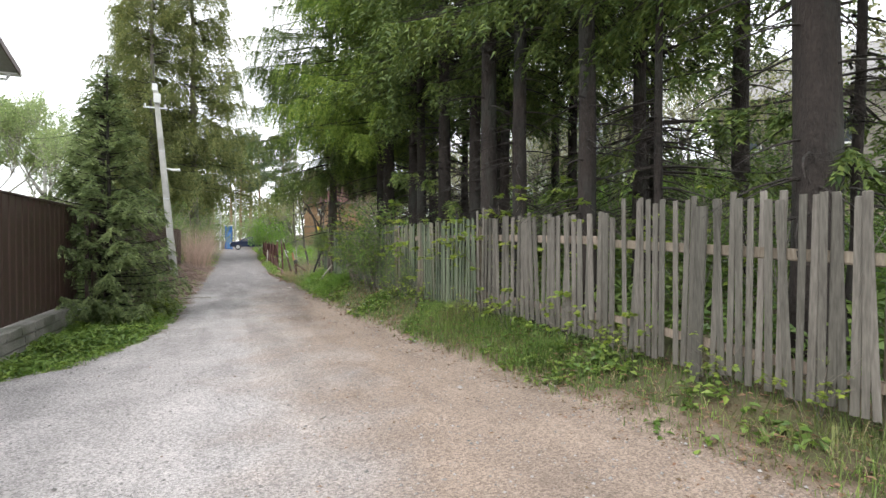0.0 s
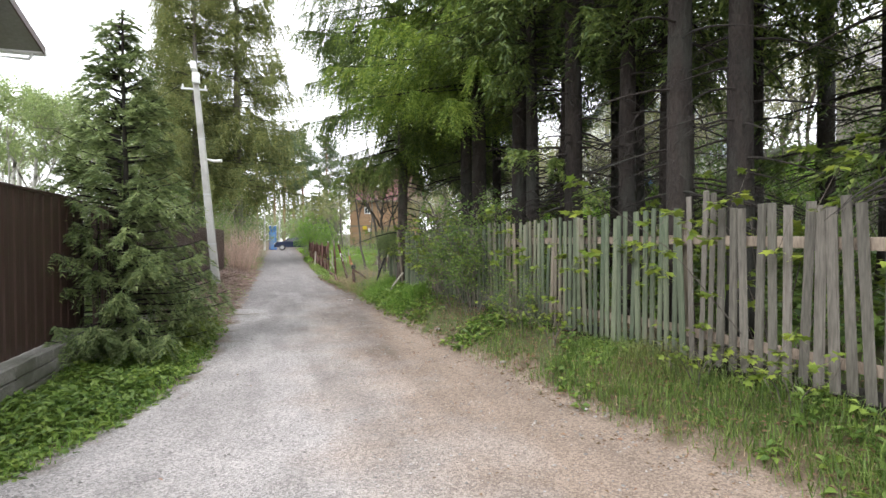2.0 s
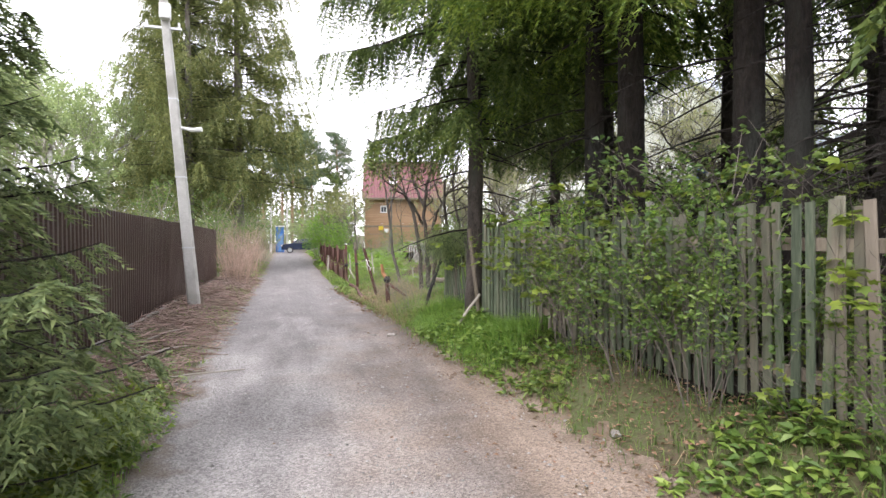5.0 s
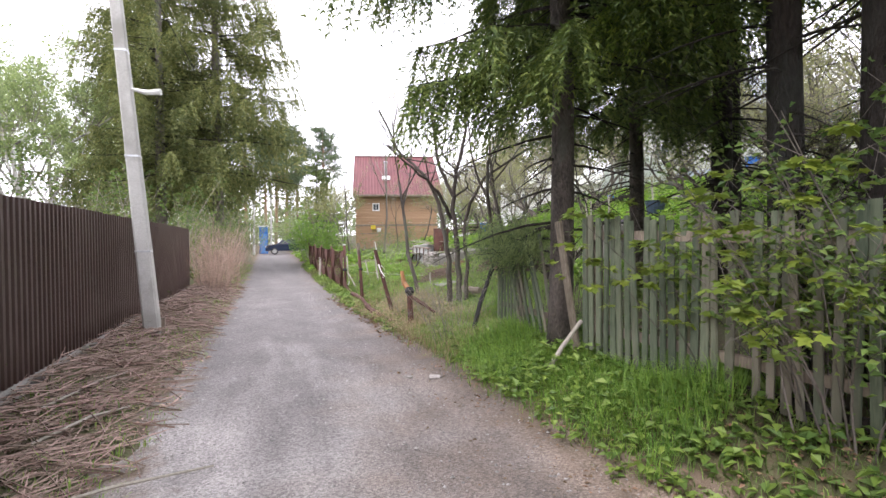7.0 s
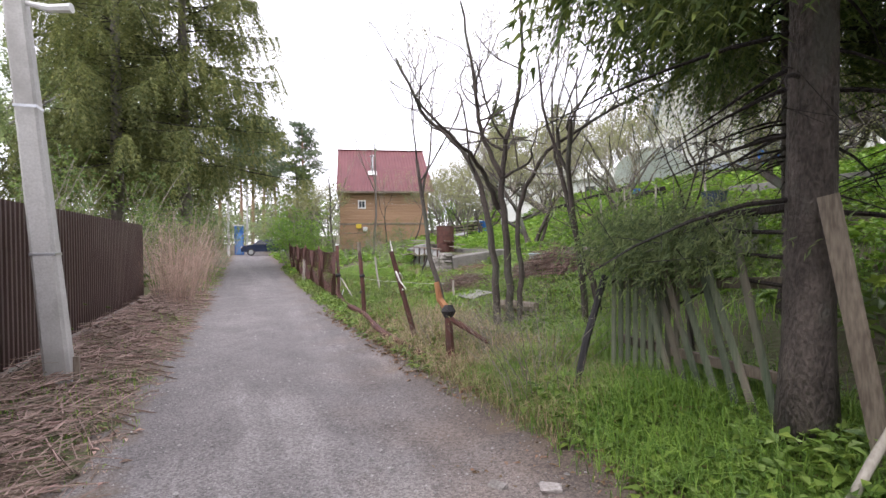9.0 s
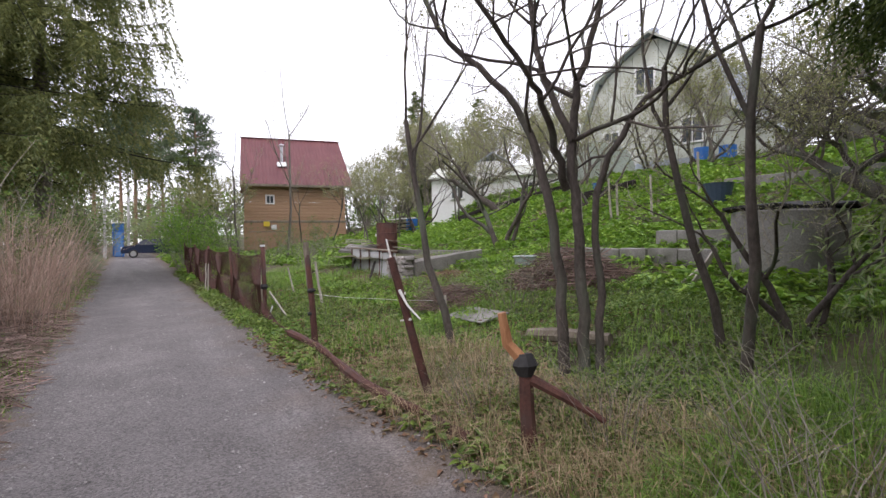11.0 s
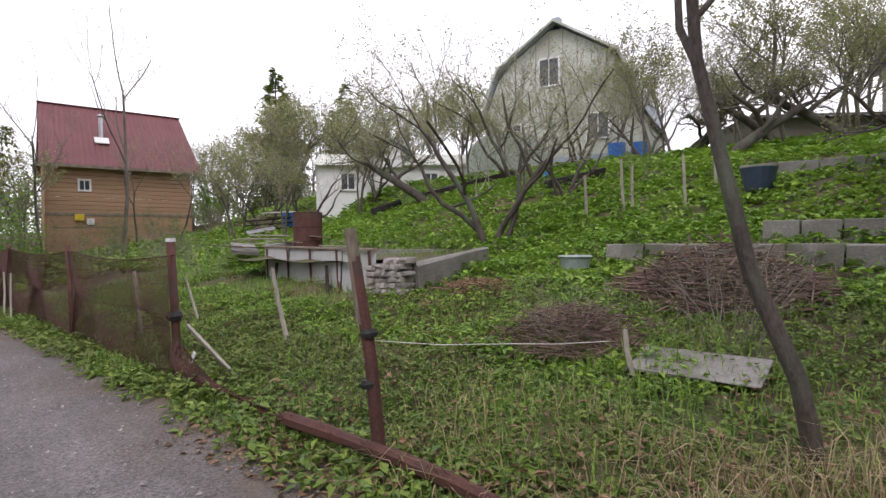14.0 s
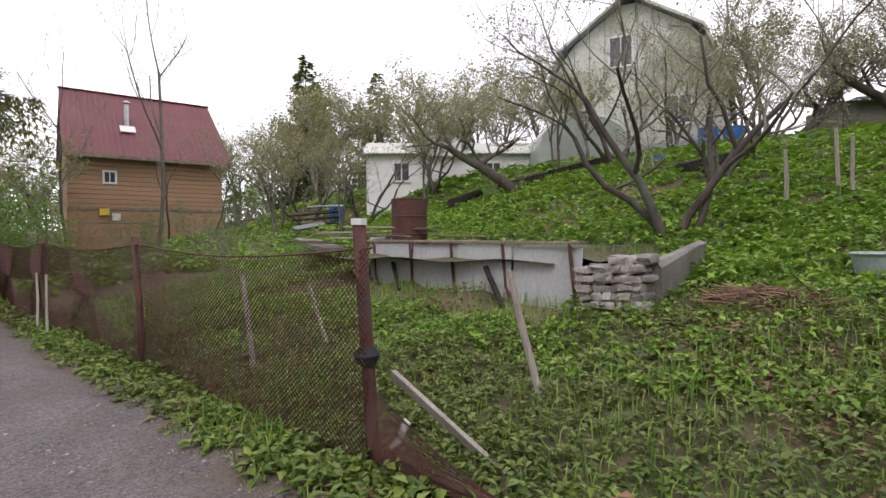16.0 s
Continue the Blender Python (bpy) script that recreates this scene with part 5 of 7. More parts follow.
def make_gambrel():
    turn = radians(-78)
    F = frame_of((20.35, 32.4, 0), turn)
    z0 = 4.3
    th = thing("gambrel_house", (20.2, 32.6, z0), "pale sheet-clad house with a tall gambrel roof", "house")
    Lg = 9.0
    # gable in vertical cladding strips, each a piece
    xs_ = np.linspace(-3.4, 3.4, 12)
    top = lambda x: float(np.interp(abs(x), [0, 2.6, 3.4], [10.8, 9.1, 7.0]))
    for a, b in zip(xs_[:-1], xs_[1:]):
        g = Geo()
        a2, b2 = a + 0.012, b - 0.012
        sheet(g, F(a2, 0, z0), F(b2, 0, z0), F(b2, 0, top(b2)), F(a2, 0, top(a2)), 0.1)
        part("cladding_sheet", g, M_asbestos, th)
    part("wall", sheet(Geo(), F(-3.4, Lg, z0), F(-3.4, 0.1, z0), F(-3.4, 0.1, 7.0), F(-3.4, Lg, 7.0), 0.1), M_asbestos, th)
    part("wall", sheet(Geo(), F(3.4, 0.1, z0), F(3.4, Lg, z0), F(3.4, Lg, 7.0), F(3.4, 0.1, 7.0), 0.1), M_asbestos, th)
    g = Geo()
    poly(g, [F(x, Lg, z) for x, z in ((-3.4, z0), (-3.4, 7), (-2.6, 9.1), (0, 10.8), (2.6, 9.1), (3.4, 7), (3.4, z0))])
    part("back_wall", g, M_asbestos, th)
    ov = [(-3.62, 6.75), (-2.68, 9.18), (0, 10.9), (2.68, 9.18), (3.62, 6.75)]
    for (x0, za), (x1, zb) in zip(ov[:-1], ov[1:]):
        if x0 < 0:
            part("roof", corrugated_roof(Geo(), F(x0, Lg + 0.3, za), F(x0, -0.35, za), F(x1, -0.35, zb), F(x1, Lg + 0.3, zb), 24, 0.03), M_roofgrey, th)
        else:
            part("roof", corrugated_roof(Geo(), F(x1, -0.35, zb), F(x1, Lg + 0.3, zb), F(x0, Lg + 0.3, za), F(x0, -0.35, za), 24, 0.03), M_roofgrey, th)
        part("barge_board", slab(Geo(), F(x0, -0.37, za), F(x1, -0.37, zb), 0.04, 0.1, tuple(unit(np.cross(F(x1, 0, zb) - F(x0, 0, za), F(0, 1, 0) - F(0, 0, 0))))), M_asbestos, th)
    part("finial", block(Geo(), F(0, 0.2, 10.85), (0.35, 0.35, 0.3), turn), M_roofgrey, th)
    window(F, -0.3, 8.2, 0.9, 1.2, th)
    window(F, -2.0, 5.6, 0.8, 1.1, th)
    window(F, 1.8, 5.7, 0.9, 1.1, th)
    part("blue_skirt", slab(Geo(), F(-3.45, -0.06, z0 + 0.45), F(3.45, -0.06, z0 + 0.45), 0.04, 0.6), M_roofgrey, th, "blue-grey plinth sheet")


make_gambrel()


def make_white_shed():
    turn = math.atan2(-0.70, 0.71)
    F = frame_of((12.6, 39.0, 0), turn)
    z0 = 2.5
    th = thing("shed", (14, 38, z0), "long low white shed with small gable", "shed")
    part("wall", slab(Geo(), F(0, 0, 3.2), F(6.5, 0, 3.2), 0.12, 3.0), M_white, th)
    part("wall", slab(Geo(), F(0, 3, 3.2), F(6.5, 3, 3.2), 0.12, 3.0), M_white, th)
    for x in (0.0, 6.5):
        g = Geo()
        sheet(g, F(x, 0, z0 - 0.8), F(x, 3, z0 - 0.8), F(x, 3, 4.7), F(x, 0, 4.7), 0.1)
        part("end_wall", g, M_white, th)
    part("roof", corrugated_roof(Geo(), F(-0.2, -0.3, 4.6), F(6.7, -0.3, 4.6), F(6.7, 1.5, 5.3), F(-0.2, 1.5, 5.3), 22, 0.02), M_asbestos, th)
    part("roof", corrugated_roof(Geo(), F(6.7, 3.3, 4.6), F(-0.2, 3.3, 4.6), F(-0.2, 1.5, 5.3), F(6.7, 1.5, 5.3), 22, 0.02), M_asbestos, th)
    dm = part("dormer", slab(Geo(), F(2.2, -0.25, 4.9), F(3.4, -0.25, 4.9), 0.1, 0.8), M_white, th)
    g = Geo()
    sheet(g, F(2.05, -0.32, 5.2), F(2.95, -0.32, 5.75), F(2.95, 1.4, 5.75), F(2.05, 1.4, 5.2), 0.04)
    sheet(g, F(2.95, -0.32, 5.75), F(3.85, -0.32, 5.2), F(3.85, 1.4, 5.2), F(2.95, 1.4, 5.75), 0.04)
    part("dormer_roof", g, M_roofgrey, dm)
    window(F, 1.2, 3.6, 0.6, 0.7, th, -0.05)
    window(F, 4.6, 3.6, 0.6, 0.7, th, -0.05)


make_white_shed()


def make_greenhouse():
    turn = math.atan2(-0.72, 0.69)
    F = frame_of((15.6, 33.6, 0), turn)
    th = thing("greenhouse", (17, 32.6, 3.6), "pale film greenhouse with arched roof", "greenhouse")
    a = np.linspace(0, math.pi, 10)
    for y in np.linspace(0, 4, 6):
        part("hoop", tube(Geo(), [F(1.6 - 1.6 * math.cos(t), y, 3.6 + 1.0 + 1.1 * math.sin(t)) for t in a], 0.025, 6), M_white, th)
    g = Geo()
    arc = [(0, 3.5)] + [(1.6 - 1.58 * math.cos(t), 4.6 + 1.08 * math.sin(t)) for t in a] + [(3.2, 3.5)]
    for (x0, za), (x1, zb) in zip(arc[:-1], arc[1:]):
        sheet(g, F(x0, 0, za), F(x0, 4, za), F(x1, 4, zb), F(x1, 0, zb), 0.01)
    part("film", g, M_film, th)
    g = Geo()
    poly(g, [F(x, 0, z) for x, z in arc])
    poly(g, [F(x, 4, z) for x, z in arc])
    part("end_film", g, M_film, th)


make_greenhouse()


def make_far_shed():
    th = thing("shed", (25, 21, 4.8), "grey garden shed with dark sheet roof on the hill", "shed")
    F = frame_of((23.5, 25.5, 0), math.atan2(-0.8, 0.6))
    for p, q in (((0, 0), (6, 0)), ((6, 0), (6, 3)), ((6, 3), (0, 3)), ((0, 3), (0, 0))):
        part("wall", slab(Geo(), F(*p, 5.5), F(*q, 5.5), 0.1, 1.6), M_greywall, th)
    part("roof", corrugated_roof(Geo(), F(-0.3, -0.4, 6.1), F(6.3, -0.4, 6.1), F(6.3, 3.4, 6.8), F(-0.3, 3.4, 6.8), 20, 0.03), M_roofgrey, th)
    th2 = thing("house", (23, 14, 4.6), "brown boarded house behind bare trees", "house")
    F = frame_of((21.5, 19.0, 0), math.atan2(-0.9, 0.43))
    for p, q in (((0, 0), (7, 0)), ((7, 0), (7, 6)), ((7, 6), (0, 6)), ((0, 6), (0, 0))):
        for i in range(8):
            part("wall_board", slab(Geo(), F(*p, 4.7 + i * 0.45), F(*q, 4.7 + i * 0.45), 0.1, 0.43, (0, 0, 1), 0.2), M_greywall, th2)
    part("roof", corrugated_roof(Geo(), F(-0.4, -0.5, 7.9), F(7.4, -0.5, 7.9), F(7.4, 3, 10.5), F(-0.4, 3, 10.5), 24, 0.03), M_soffit, th2)
    part("roof", corrugated_roof(Geo(), F(7.4, 6.5, 7.9), F(-0.4, 6.5, 7.9), F(-0.4, 3, 10.5), F(7.4, 3, 10.5), 24, 0.03), M_soffit, th2)
    window(F, 2.0, 5.6, 1.0, 1.2, th2, -0.05)
    window(F, 5.0, 5.6, 1.0, 1.2, th2, -0.05)


make_far_shed()


def make_left_house():
    """House behind the maroon fence; the end of its roof shows over the fence."""
    th = thing("house", (-12, 14, 0.1), "pale house with broad grey-brown roof overhang and white gutter", "house")
    x0, x1, y0, y1, E = -16.5, -7.4, 8.0, 19.8, 6.9
    for p, q in (((x0, y0), (x1, y0)), ((x1, y0), (x1, y1)), ((x1, y1), (x0, y1)), ((x0, y1), (x0, y0))):
        part("wall", slab(Geo(), (*p, E / 2), (*q, E / 2), 0.2, E, (0, 0, 1), 0.02), M_white, th)
    xe, ye, ze, k = -6.5, 20.7, 6.9, 0.32
    ym = (y0 + y1) / 2
    yw, zr = 2 * ym - ye, ze + k * (ye - ym)
    for x in (x0, x1):
        g = Geo()
        g.add([(x, y0, E), (x, y1, E), (x, ym, E + k * (y1 - ym))], [(0, 1, 2)])
        part("gable", g, M_white, th)
    part("roof", sheet(Geo(), (xe, ye, ze + 0.1), (x0 - 0.8, ye, ze + 0.1), (x0 - 0.8, ym, zr + 0.1), (xe, ym, zr + 0.1), 0.1), M_soffit, th)
    part("roof", sheet(Geo(), (x0 - 0.8, yw, ze + 0.1), (xe, yw, ze + 0.1), (xe, ym, zr + 0.1), (x0 - 0.8, ym, zr + 0.1), 0.1), M_soffit, th)
    up = unit(np.array([0, -k, 1.0]))
    part("barge_board", slab(Geo(), (xe + 0.02, ye + 0.05, ze + 0.04), (xe + 0.02, ym, zr + 0.04), 0.04, 0.2, (0, k, 1)), M_brown, th)
    gut = part("gutter", tube(Geo(), [(xe + 0.05, ye + 0.06, ze - 0.03), (x0, ye + 0.06, ze - 0.06)], 0.07, 8), M_white, th)
    part("downpipe", tube(Geo(), [(xe - 0.25, ye, ze - 0.08), (xe - 0.3, ye - 0.1, ze - 0.25), (x1 + 0.05, y1 + 0.15, ze - 0.42), (x1 + 0.05, y1 + 0.15, 0.3)], 0.045, 8), M_white, gut)


make_left_house()


# ---- rusty garden fence ----
def make_mesh_fence():
    th = thing("wire_fence", spot(1.75, 33), "rusty brown wire-mesh fence on steel pipe posts", "fence")
    posts = [26.08, 29.5, 33.4, 37.2, 41.2]
    for i, y in enumerate(posts):
        lean = R.uniform(-0.06, 0.06)
        a, b = spot(1.75, y, -0.2), spot(1.75, y + 0.12 + lean, 1.24 + (0.05 if i == 0 else 0))
        po = part("post", tube(Geo(), [a, (a + b) / 2 + np.array([0.01, 0.01, 0]), b], 0.032 if i else 0.038, 8), M_rust, th, smooth=True)
        if i == 0:
            part("cap", tube(Geo(), [b, b + np.array([0, 0, 0.035])], 0.045, 8), M_white, po, "white plastic cap")
            part("binding", tube(Geo(), [a + (b - a) * 0.5, a + (b - a) * 0.53, a + (b - a) * 0.56], (0.05, 0.075, 0.05), 8), M_black, po, "dark wound wire")

    def panel(y0, y1, z0, z1, cell):
        """Two sets of slanting wires between y0 and y1; z0 and z1 give bottom and top."""
        a, b = [], []
        for s in (1, -1):
            for c in np.arange(y0 - 2, y1 + 2, cell * 1.414):
                ya, yb = c, c + s * 1.38
                t0, t1 = 0.0, 1.0
                for lim, sg in ((y0, 1), (y1, -1)):
                    fa, fb = sg * (ya - lim), sg * (yb - lim)
                    if fa < 0 and fb < 0:
                        t1 = -1
                    elif fa < 0:
                        t0 = max(t0, fa / (fa - fb))
                    elif fb < 0:
                        t1 = min(t1, fa / (fa - fb))
                if t1 - t0 > 0.02:
                    m = [t0 + (t1 - t0) * q for q in (0, 0.5, 1)]
                    pts = []
                    for t in m:
                        y = ya + (yb - ya) * t
                        pts.append(np.array([1.73 + 0.05 * math.sin(y * 2.6) * math.sin(t * 3), y, float(hz(1.75, y)) + z0(y) + (z1(y) - z0(y)) * t]))
                    a += [pts[0], pts[1]]
                    b += [pts[1], pts[2]]
        return sticks(Geo(), np.array(a), np.array(b), 0.0035)

    for y0, y1 in zip(posts[:-1], posts[1:]):
        sag = lambda y, y0=y0, y1=y1: 1.17 - 0.08 * math.sin(math.pi * (y - y0) / (y1 - y0))
        tagged(part("mesh_panel", panel(y0, y1, lambda y: 0.02, sag, 0.03), M_rust, th), kind="stuff")
        p = [spot(1.74, y, sag(y)) for y in np.linspace(y0, y1, 7)]
        part("top_wire", tube(Geo(), p, 0.006, 4), M_rust, th)
    drop = lambda y: float(np.interp(y, [24.0, 25.0, 25.7, 26.08], [0.05, 0.07, 0.14, 0.45]))
    tagged(part("mesh_panel", panel(24.0, 26.08, lambda y: 0.02, drop, 0.03), M_rust, th, "torn sagging mesh"), kind="stuff")


make_mesh_fence()


def fallen_roll():
    th = thing("fallen_mesh", spot(1.68, 21.7), "collapsed rusty mesh lying along the garden edge", "fence")
    y = np.linspace(19.6, 24.1, 14)
    z = np.interp(y, [19.6, 20.5, 22, 23.4, 24.1], [0.04, 0.08, 0.09, 0.1, 0.12])
    p = [spot(1.66 + 0.05 * math.sin(v * 1.7), v, h) for v, h in zip(y, z)]
    part("roll", tube(Geo(), p, np.full(14, 0.042) + R.uniform(-0.012, 0.012, 14), 7), M_rust, th)
    n = 500
    yy = R.uniform(19.7, 24.2, n)
    q = np.stack([1.66 + 0.05 * np.sin(yy * 1.7), yy, np.interp(yy, y, [v[2] for v in p])], -1)
    d = rdir(n, -0.6, 0.8) * np.array([0.5, 1.6, 0.7])
    tagged(part("wire_ends", sticks(Geo(), q - d * 0.07, q + d * 0.11, 0.003), M_rust, th), kind="stuff")


fallen_roll()


def post_thing(name, a, b, r, m, label, group="garden posts", n=8):
    a, b = np.asarray(a, float), np.asarray(b, float)
    mid = (a + b) / 2 + R.normal(0, 0.008, 3)
    return solo(name, tube(Geo(), [a, mid, b], (r, r * 0.95, r * 0.85), n), m, label, "post", group)


# orange-brown wooden post
wp = thing("fence_post", spot(1.74, 23.4), "bare wooden post, rust-brown below, tied with wire", "post", "garden posts")
part("shaft", tube(Geo(), [spot(1.78, 23.3, -0.1), spot(1.76, 23.36, 0.6), spot(1.73, 23.5, 1.36)], (0.045, 0.04, 0.036), 8), M_rust, wp)
part("shaft_top", tube(Geo(), [spot(1.752, 23.41, 0.8), spot(1.73, 23.5, 1.375)], (0.0425, 0.0375), 8), M_oldwood, wp, "weathered grey upper end")
for z in (0.42, 0.72):
    part("binding", tube(Geo(), [spot(1.755, 23.36, z), spot(1.755, 23.365, z + 0.025), spot(1.755, 23.37, z + 0.05)], (0.046, 0.056, 0.046), 8), M_black, wp, "dark wire binding")
# post with white rags
rp = thing("fence_post", spot(1.7, 20.5), "leaning dark rusty post tied with white rags", "post", "garden posts")
ra, rb = spot(1.93, 20.48, -0.15), np.array([1.59, 20.58, 1.46])
part("shaft", tube(Geo(), [ra, (ra + rb) / 2, rb], (0.04, 0.036, 0.034), 7), M_rust, rp)
for z0, pts in ((0.78, ((0.02, -0.03, 0), (0.1, 0.14, -0.04), (0.16, 0.3, -0.1))), (0.8, ((-0.02, -0.03, 0), (0.0, -0.14, -0.12), (0.05, -0.26, -0.22))), (0.62, ((0.0, -0.04, 0), (0.04, 0.12, -0.03), (0.05, 0.24, -0.05))), (0.95, ((0.0, 0.02, 0), (0.02, 0.1, 0.08), (0.0, 0.13, 0.22)))):
    c = ra + (rb - ra) * z0
    part("rag", tube(Geo(), [c + np.array(q) for q in pts], (0.014, 0.01, 0.007), 5), M_cloth, rp, "knotted white rag strip")
# broken post with a dark knot and a split orange stub
bp = thing("broken_post", spot(1.85, 19.25), "dark broken post with split orange stub", "post", "garden posts")
ba = spot(1.93, 19.24, -0.1)
part("shaft", tube(Geo(), [ba, (1.91, 19.25, 0.5), (1.9, 19.25, 0.84)], (0.055, 0.048, 0.044), 7), M_rust, bp)
part("knot", tube(Geo(), [(1.9, 19.25, 0.72), (1.9, 19.25, 0.79), (1.9, 19.26, 0.86)], (0.05, 0.085, 0.05), 8), M_black, bp, "charred bulging knot")
part("stub", tube(Geo(), [(1.9, 19.25, 0.8), (1.83, 19.34, 0.92), (1.8, 19.36, 1.12)], (0.045, 0.04, 0.03), 6), M_orange, bp, "split orange heartwood")
part("fallen_limb", tube(Geo(), [(1.92, 19.22, 0.7), (2.06, 19.06, 0.6), (2.22, 18.88, 0.47)], (0.036, 0.03, 0.02), 7), M_rust, bp)

for a, b, r in (((2.62, 25.6, 0.0), (2.56, 25.78, 0.78), 0.024), ((2.12, 28.05, -0.02), (2.08, 28.15, 0.82), 0.024), ((2.74, 27.9, 0.0), (2.66, 28.05, 0.55), 0.018), ((8.6, 25.3, 0), (8.58, 25.32, 0.8), 0.03), ((8.95, 24.75, 0), (8.9, 24.78, 0.95), 0.028), ((8.98, 24.6, 0), (8.95, 24.6, 0.8), 0.026), ((8.95, 23.7, 0), (8.98, 23.75, 0.9), 0.026), ((10.4, 23.6, 0), (10.35, 23.6, 0.95), 0.03), ((3.2, 22.35, 0), (3.2, 22.4, 0.3), 0.02)):
    post_thing("garden_stake", spot(*a), spot(*b), r, M_palewood, "pale wooden stake standing in the weeds", "garden stakes", 7)
for y0, y1 in ((32.6, 33.4), (33.2, 33.9)):
    post_thing("garden_stake", spot(1.6, y0, 0), spot(1.66, y0 + 0.3, 0.75), 0.018, M_palewood, "thin pale stick leaning on the wire fence", "garden stakes", 6)
solo("plank", slab(Geo(), (1.82, 26.02, 0.74), (1.99, 25.42, 0.31), 0.06, 0.025, (0.9, 0, 0.4)), M_palewood, "pale plank propped against the fence post", "plank")
solo("board_scrap", slab(Geo(), (1.80, 26.0, 0.34), (1.84, 25.93, 0.5), 0.045, 0.012, (1, 0, 0)), M_white, "small white board scrap on the fence", "board")


# ---- raised bed of grey sheets ----
def make_raised_bed():
    th = thing("raised_bed", spot(4.6, 28), "raised bed walled with grey flat sheets and boards", "raised bed")
    A, B = np.array([4.28, 26.2, 0]), np.array([4.66, 29.5, 0])
    n = 4
    for i in range(n):
        p, q = A + (B - A) * i / n, A + (B - A) * (i + 1) / n
        z0, z1 = float(hz(*p[:2])) - 0.15, 1.36 + 0.02 * i
        g = Geo()
        e = np.array([-0.02 * (i % 2), 0, 0])
        sheet(g, q + e + np.array([0, -0.01, z0]), p + e + np.array([0, 0.01, z0]), p + e + np.array([0.05, 0.01, z1]), q + e + np.array([0.05, -0.01, z1]), 0.012)
        part("grey_sheet", g, M_slate, th)
    for t in (0.02, 0.27, 0.51, 0.74, 0.98):
        p = A + (B - A) * t
        part("stay", tube(Geo(), [np.array([p[0] - 0.12, p[1] - 0.18, float(hz(p[0], p[1])) - 0.05]), np.array([p[0] - 0.0, p[1], 0.95]), np.array([p[0] + 0.02, p[1] + 0.06, 1.4])], 0.018, 5), M_rust, th)
    for t in (0.35, 0.85):
        p = A + (B - A) * t
        part("prop", slab(Geo(), np.array([p[0] - 0.35, p[1] - 0.45, float(hz(p[0] - 0.35, p[1] - 0.4))]), np.array([p[0] - 0.03, p[1], 1.15]), 0.05, 0.04), M_bark, th)
    part("back_wall", slab(Geo(), (6.9, 26.6, 1.22), (6.2, 30.6, 1.25), 0.05, 0.24), M_concrete, th)
    part("end_wall", slab(Geo(), (4.72, 29.6, 1.2), (6.2, 30.7, 1.25), 0.04, 0.55), M_slate, th)
    part("soil", grid_mesh(Geo(), np.linspace(4.3, 6.9, 16), np.linspace(26.5, 30.4, 18), lambda x, y: 1.22 + 0.05 * np.sin(x * 5) * np.sin(y * 4) + 0 * x), M_soil, th, "dark garden soil")
    part("coping_board", slab(Geo(), (4.33, 26.2, 1.4), (4.74, 29.7, 1.44), 0.1, 0.03), M_oldwood, th)
    for i in range(16):
        y = R.uniform(28.5, 31.5)
        x = R.uniform(4.9, 6.1)
        a = R.uniform(-0.5, 0.5)
        part("loose_board", slab(Geo(), (x, y, 1.36 + 0.018 * i), (x + R.uniform(0.6, 1.3) * math.sin(a), y + R.uniform(0.7, 1.4) * math.cos(a), 1.38 + 0.018 * i), 0.11, 0.022, (0.1, 0, 1)), M_oldwood if i % 3 else M_palewood, th)


make_raised_bed()
solo("concrete_slab", slab(Geo(), spot(5.2, 31.2, 0.32), spot(6.6, 34.0, 0.34), 0.55, 0.07, (0.1, 0, 1)), M_concrete, "pale concrete slab behind the raised bed", "slab")


def make_stone_wall():
    th = thing("stone_wall", spot(4.25, 25.85), "short rubble stone wall with crumbling top", "wall")
    a, b = np.array([4.22, 26.15]), np.array([4.32, 25.62])
    for row in range(7):
        t = 0.0
        while t < 0.98:
            w = R.uniform(0.1, 0.24)
            p = a + (b - a) * min(t + w / 2, 1)
            z = float(hz(*p)) - 0.08 + row * 0.078
            if not (row == 6 and R.random() < 0.25):
                g = Geo()
                c = np.array([p[0] + R.uniform(-0.02, 0.02), p[1], z])
                block(g, c, (0.2 + R.uniform(-0.04, 0.03), w * 0.68, 0.074 + R.uniform(-0.012, 0.008)), R.uniform(-0.2, 0.2), 0.2)
                g.v[0] += R.normal(0, 0.008, g.v[0].shape)
                part("stone", g, M_stone, th)
            t += w
    part("mortar_core", slab(Geo(), np.array([4.29, 26.1, 1.0]), np.array([4.36, 25.64, 1.0]), 0.12, 0.44), M_concrete, th)


make_stone_wall()
solo("concrete_wall", slab(Geo(), spot(4.45, 25.6, 0.14), spot(6.1, 25.7, 0.06), 0.1, 0.46, (0, 0, 1), 0.2, 0.015), M_concrete, "broken slab of concrete wall beside leaf litter", "wall")


def make_barrel(x, y, z, r, h, m, label, name="barrel", tilt=0):
    th = thing(name, (x, y, z), label, "barrel")
    prof = [(0, r * 0.97), (0.03, r), (h * 0.32, r), (h * 0.335, r * 1.04), (h * 0.35, r), (h * 0.65, r), (h * 0.665, r * 1.04), (h * 0.68, r), (h - 0.03, r), (h - 0.01, r * 1.03), (h, r)]
    part("body", tube(Geo(), [(x, y, z + a) for a, _ in prof], [b for _, b in prof], 24, False), m, th, smooth=False)
    part("lid", tube(Geo(), [(x, y, z + h - 0.05), (x, y, z + h - 0.03)], r * 0.96, 24), m, th)
    return th


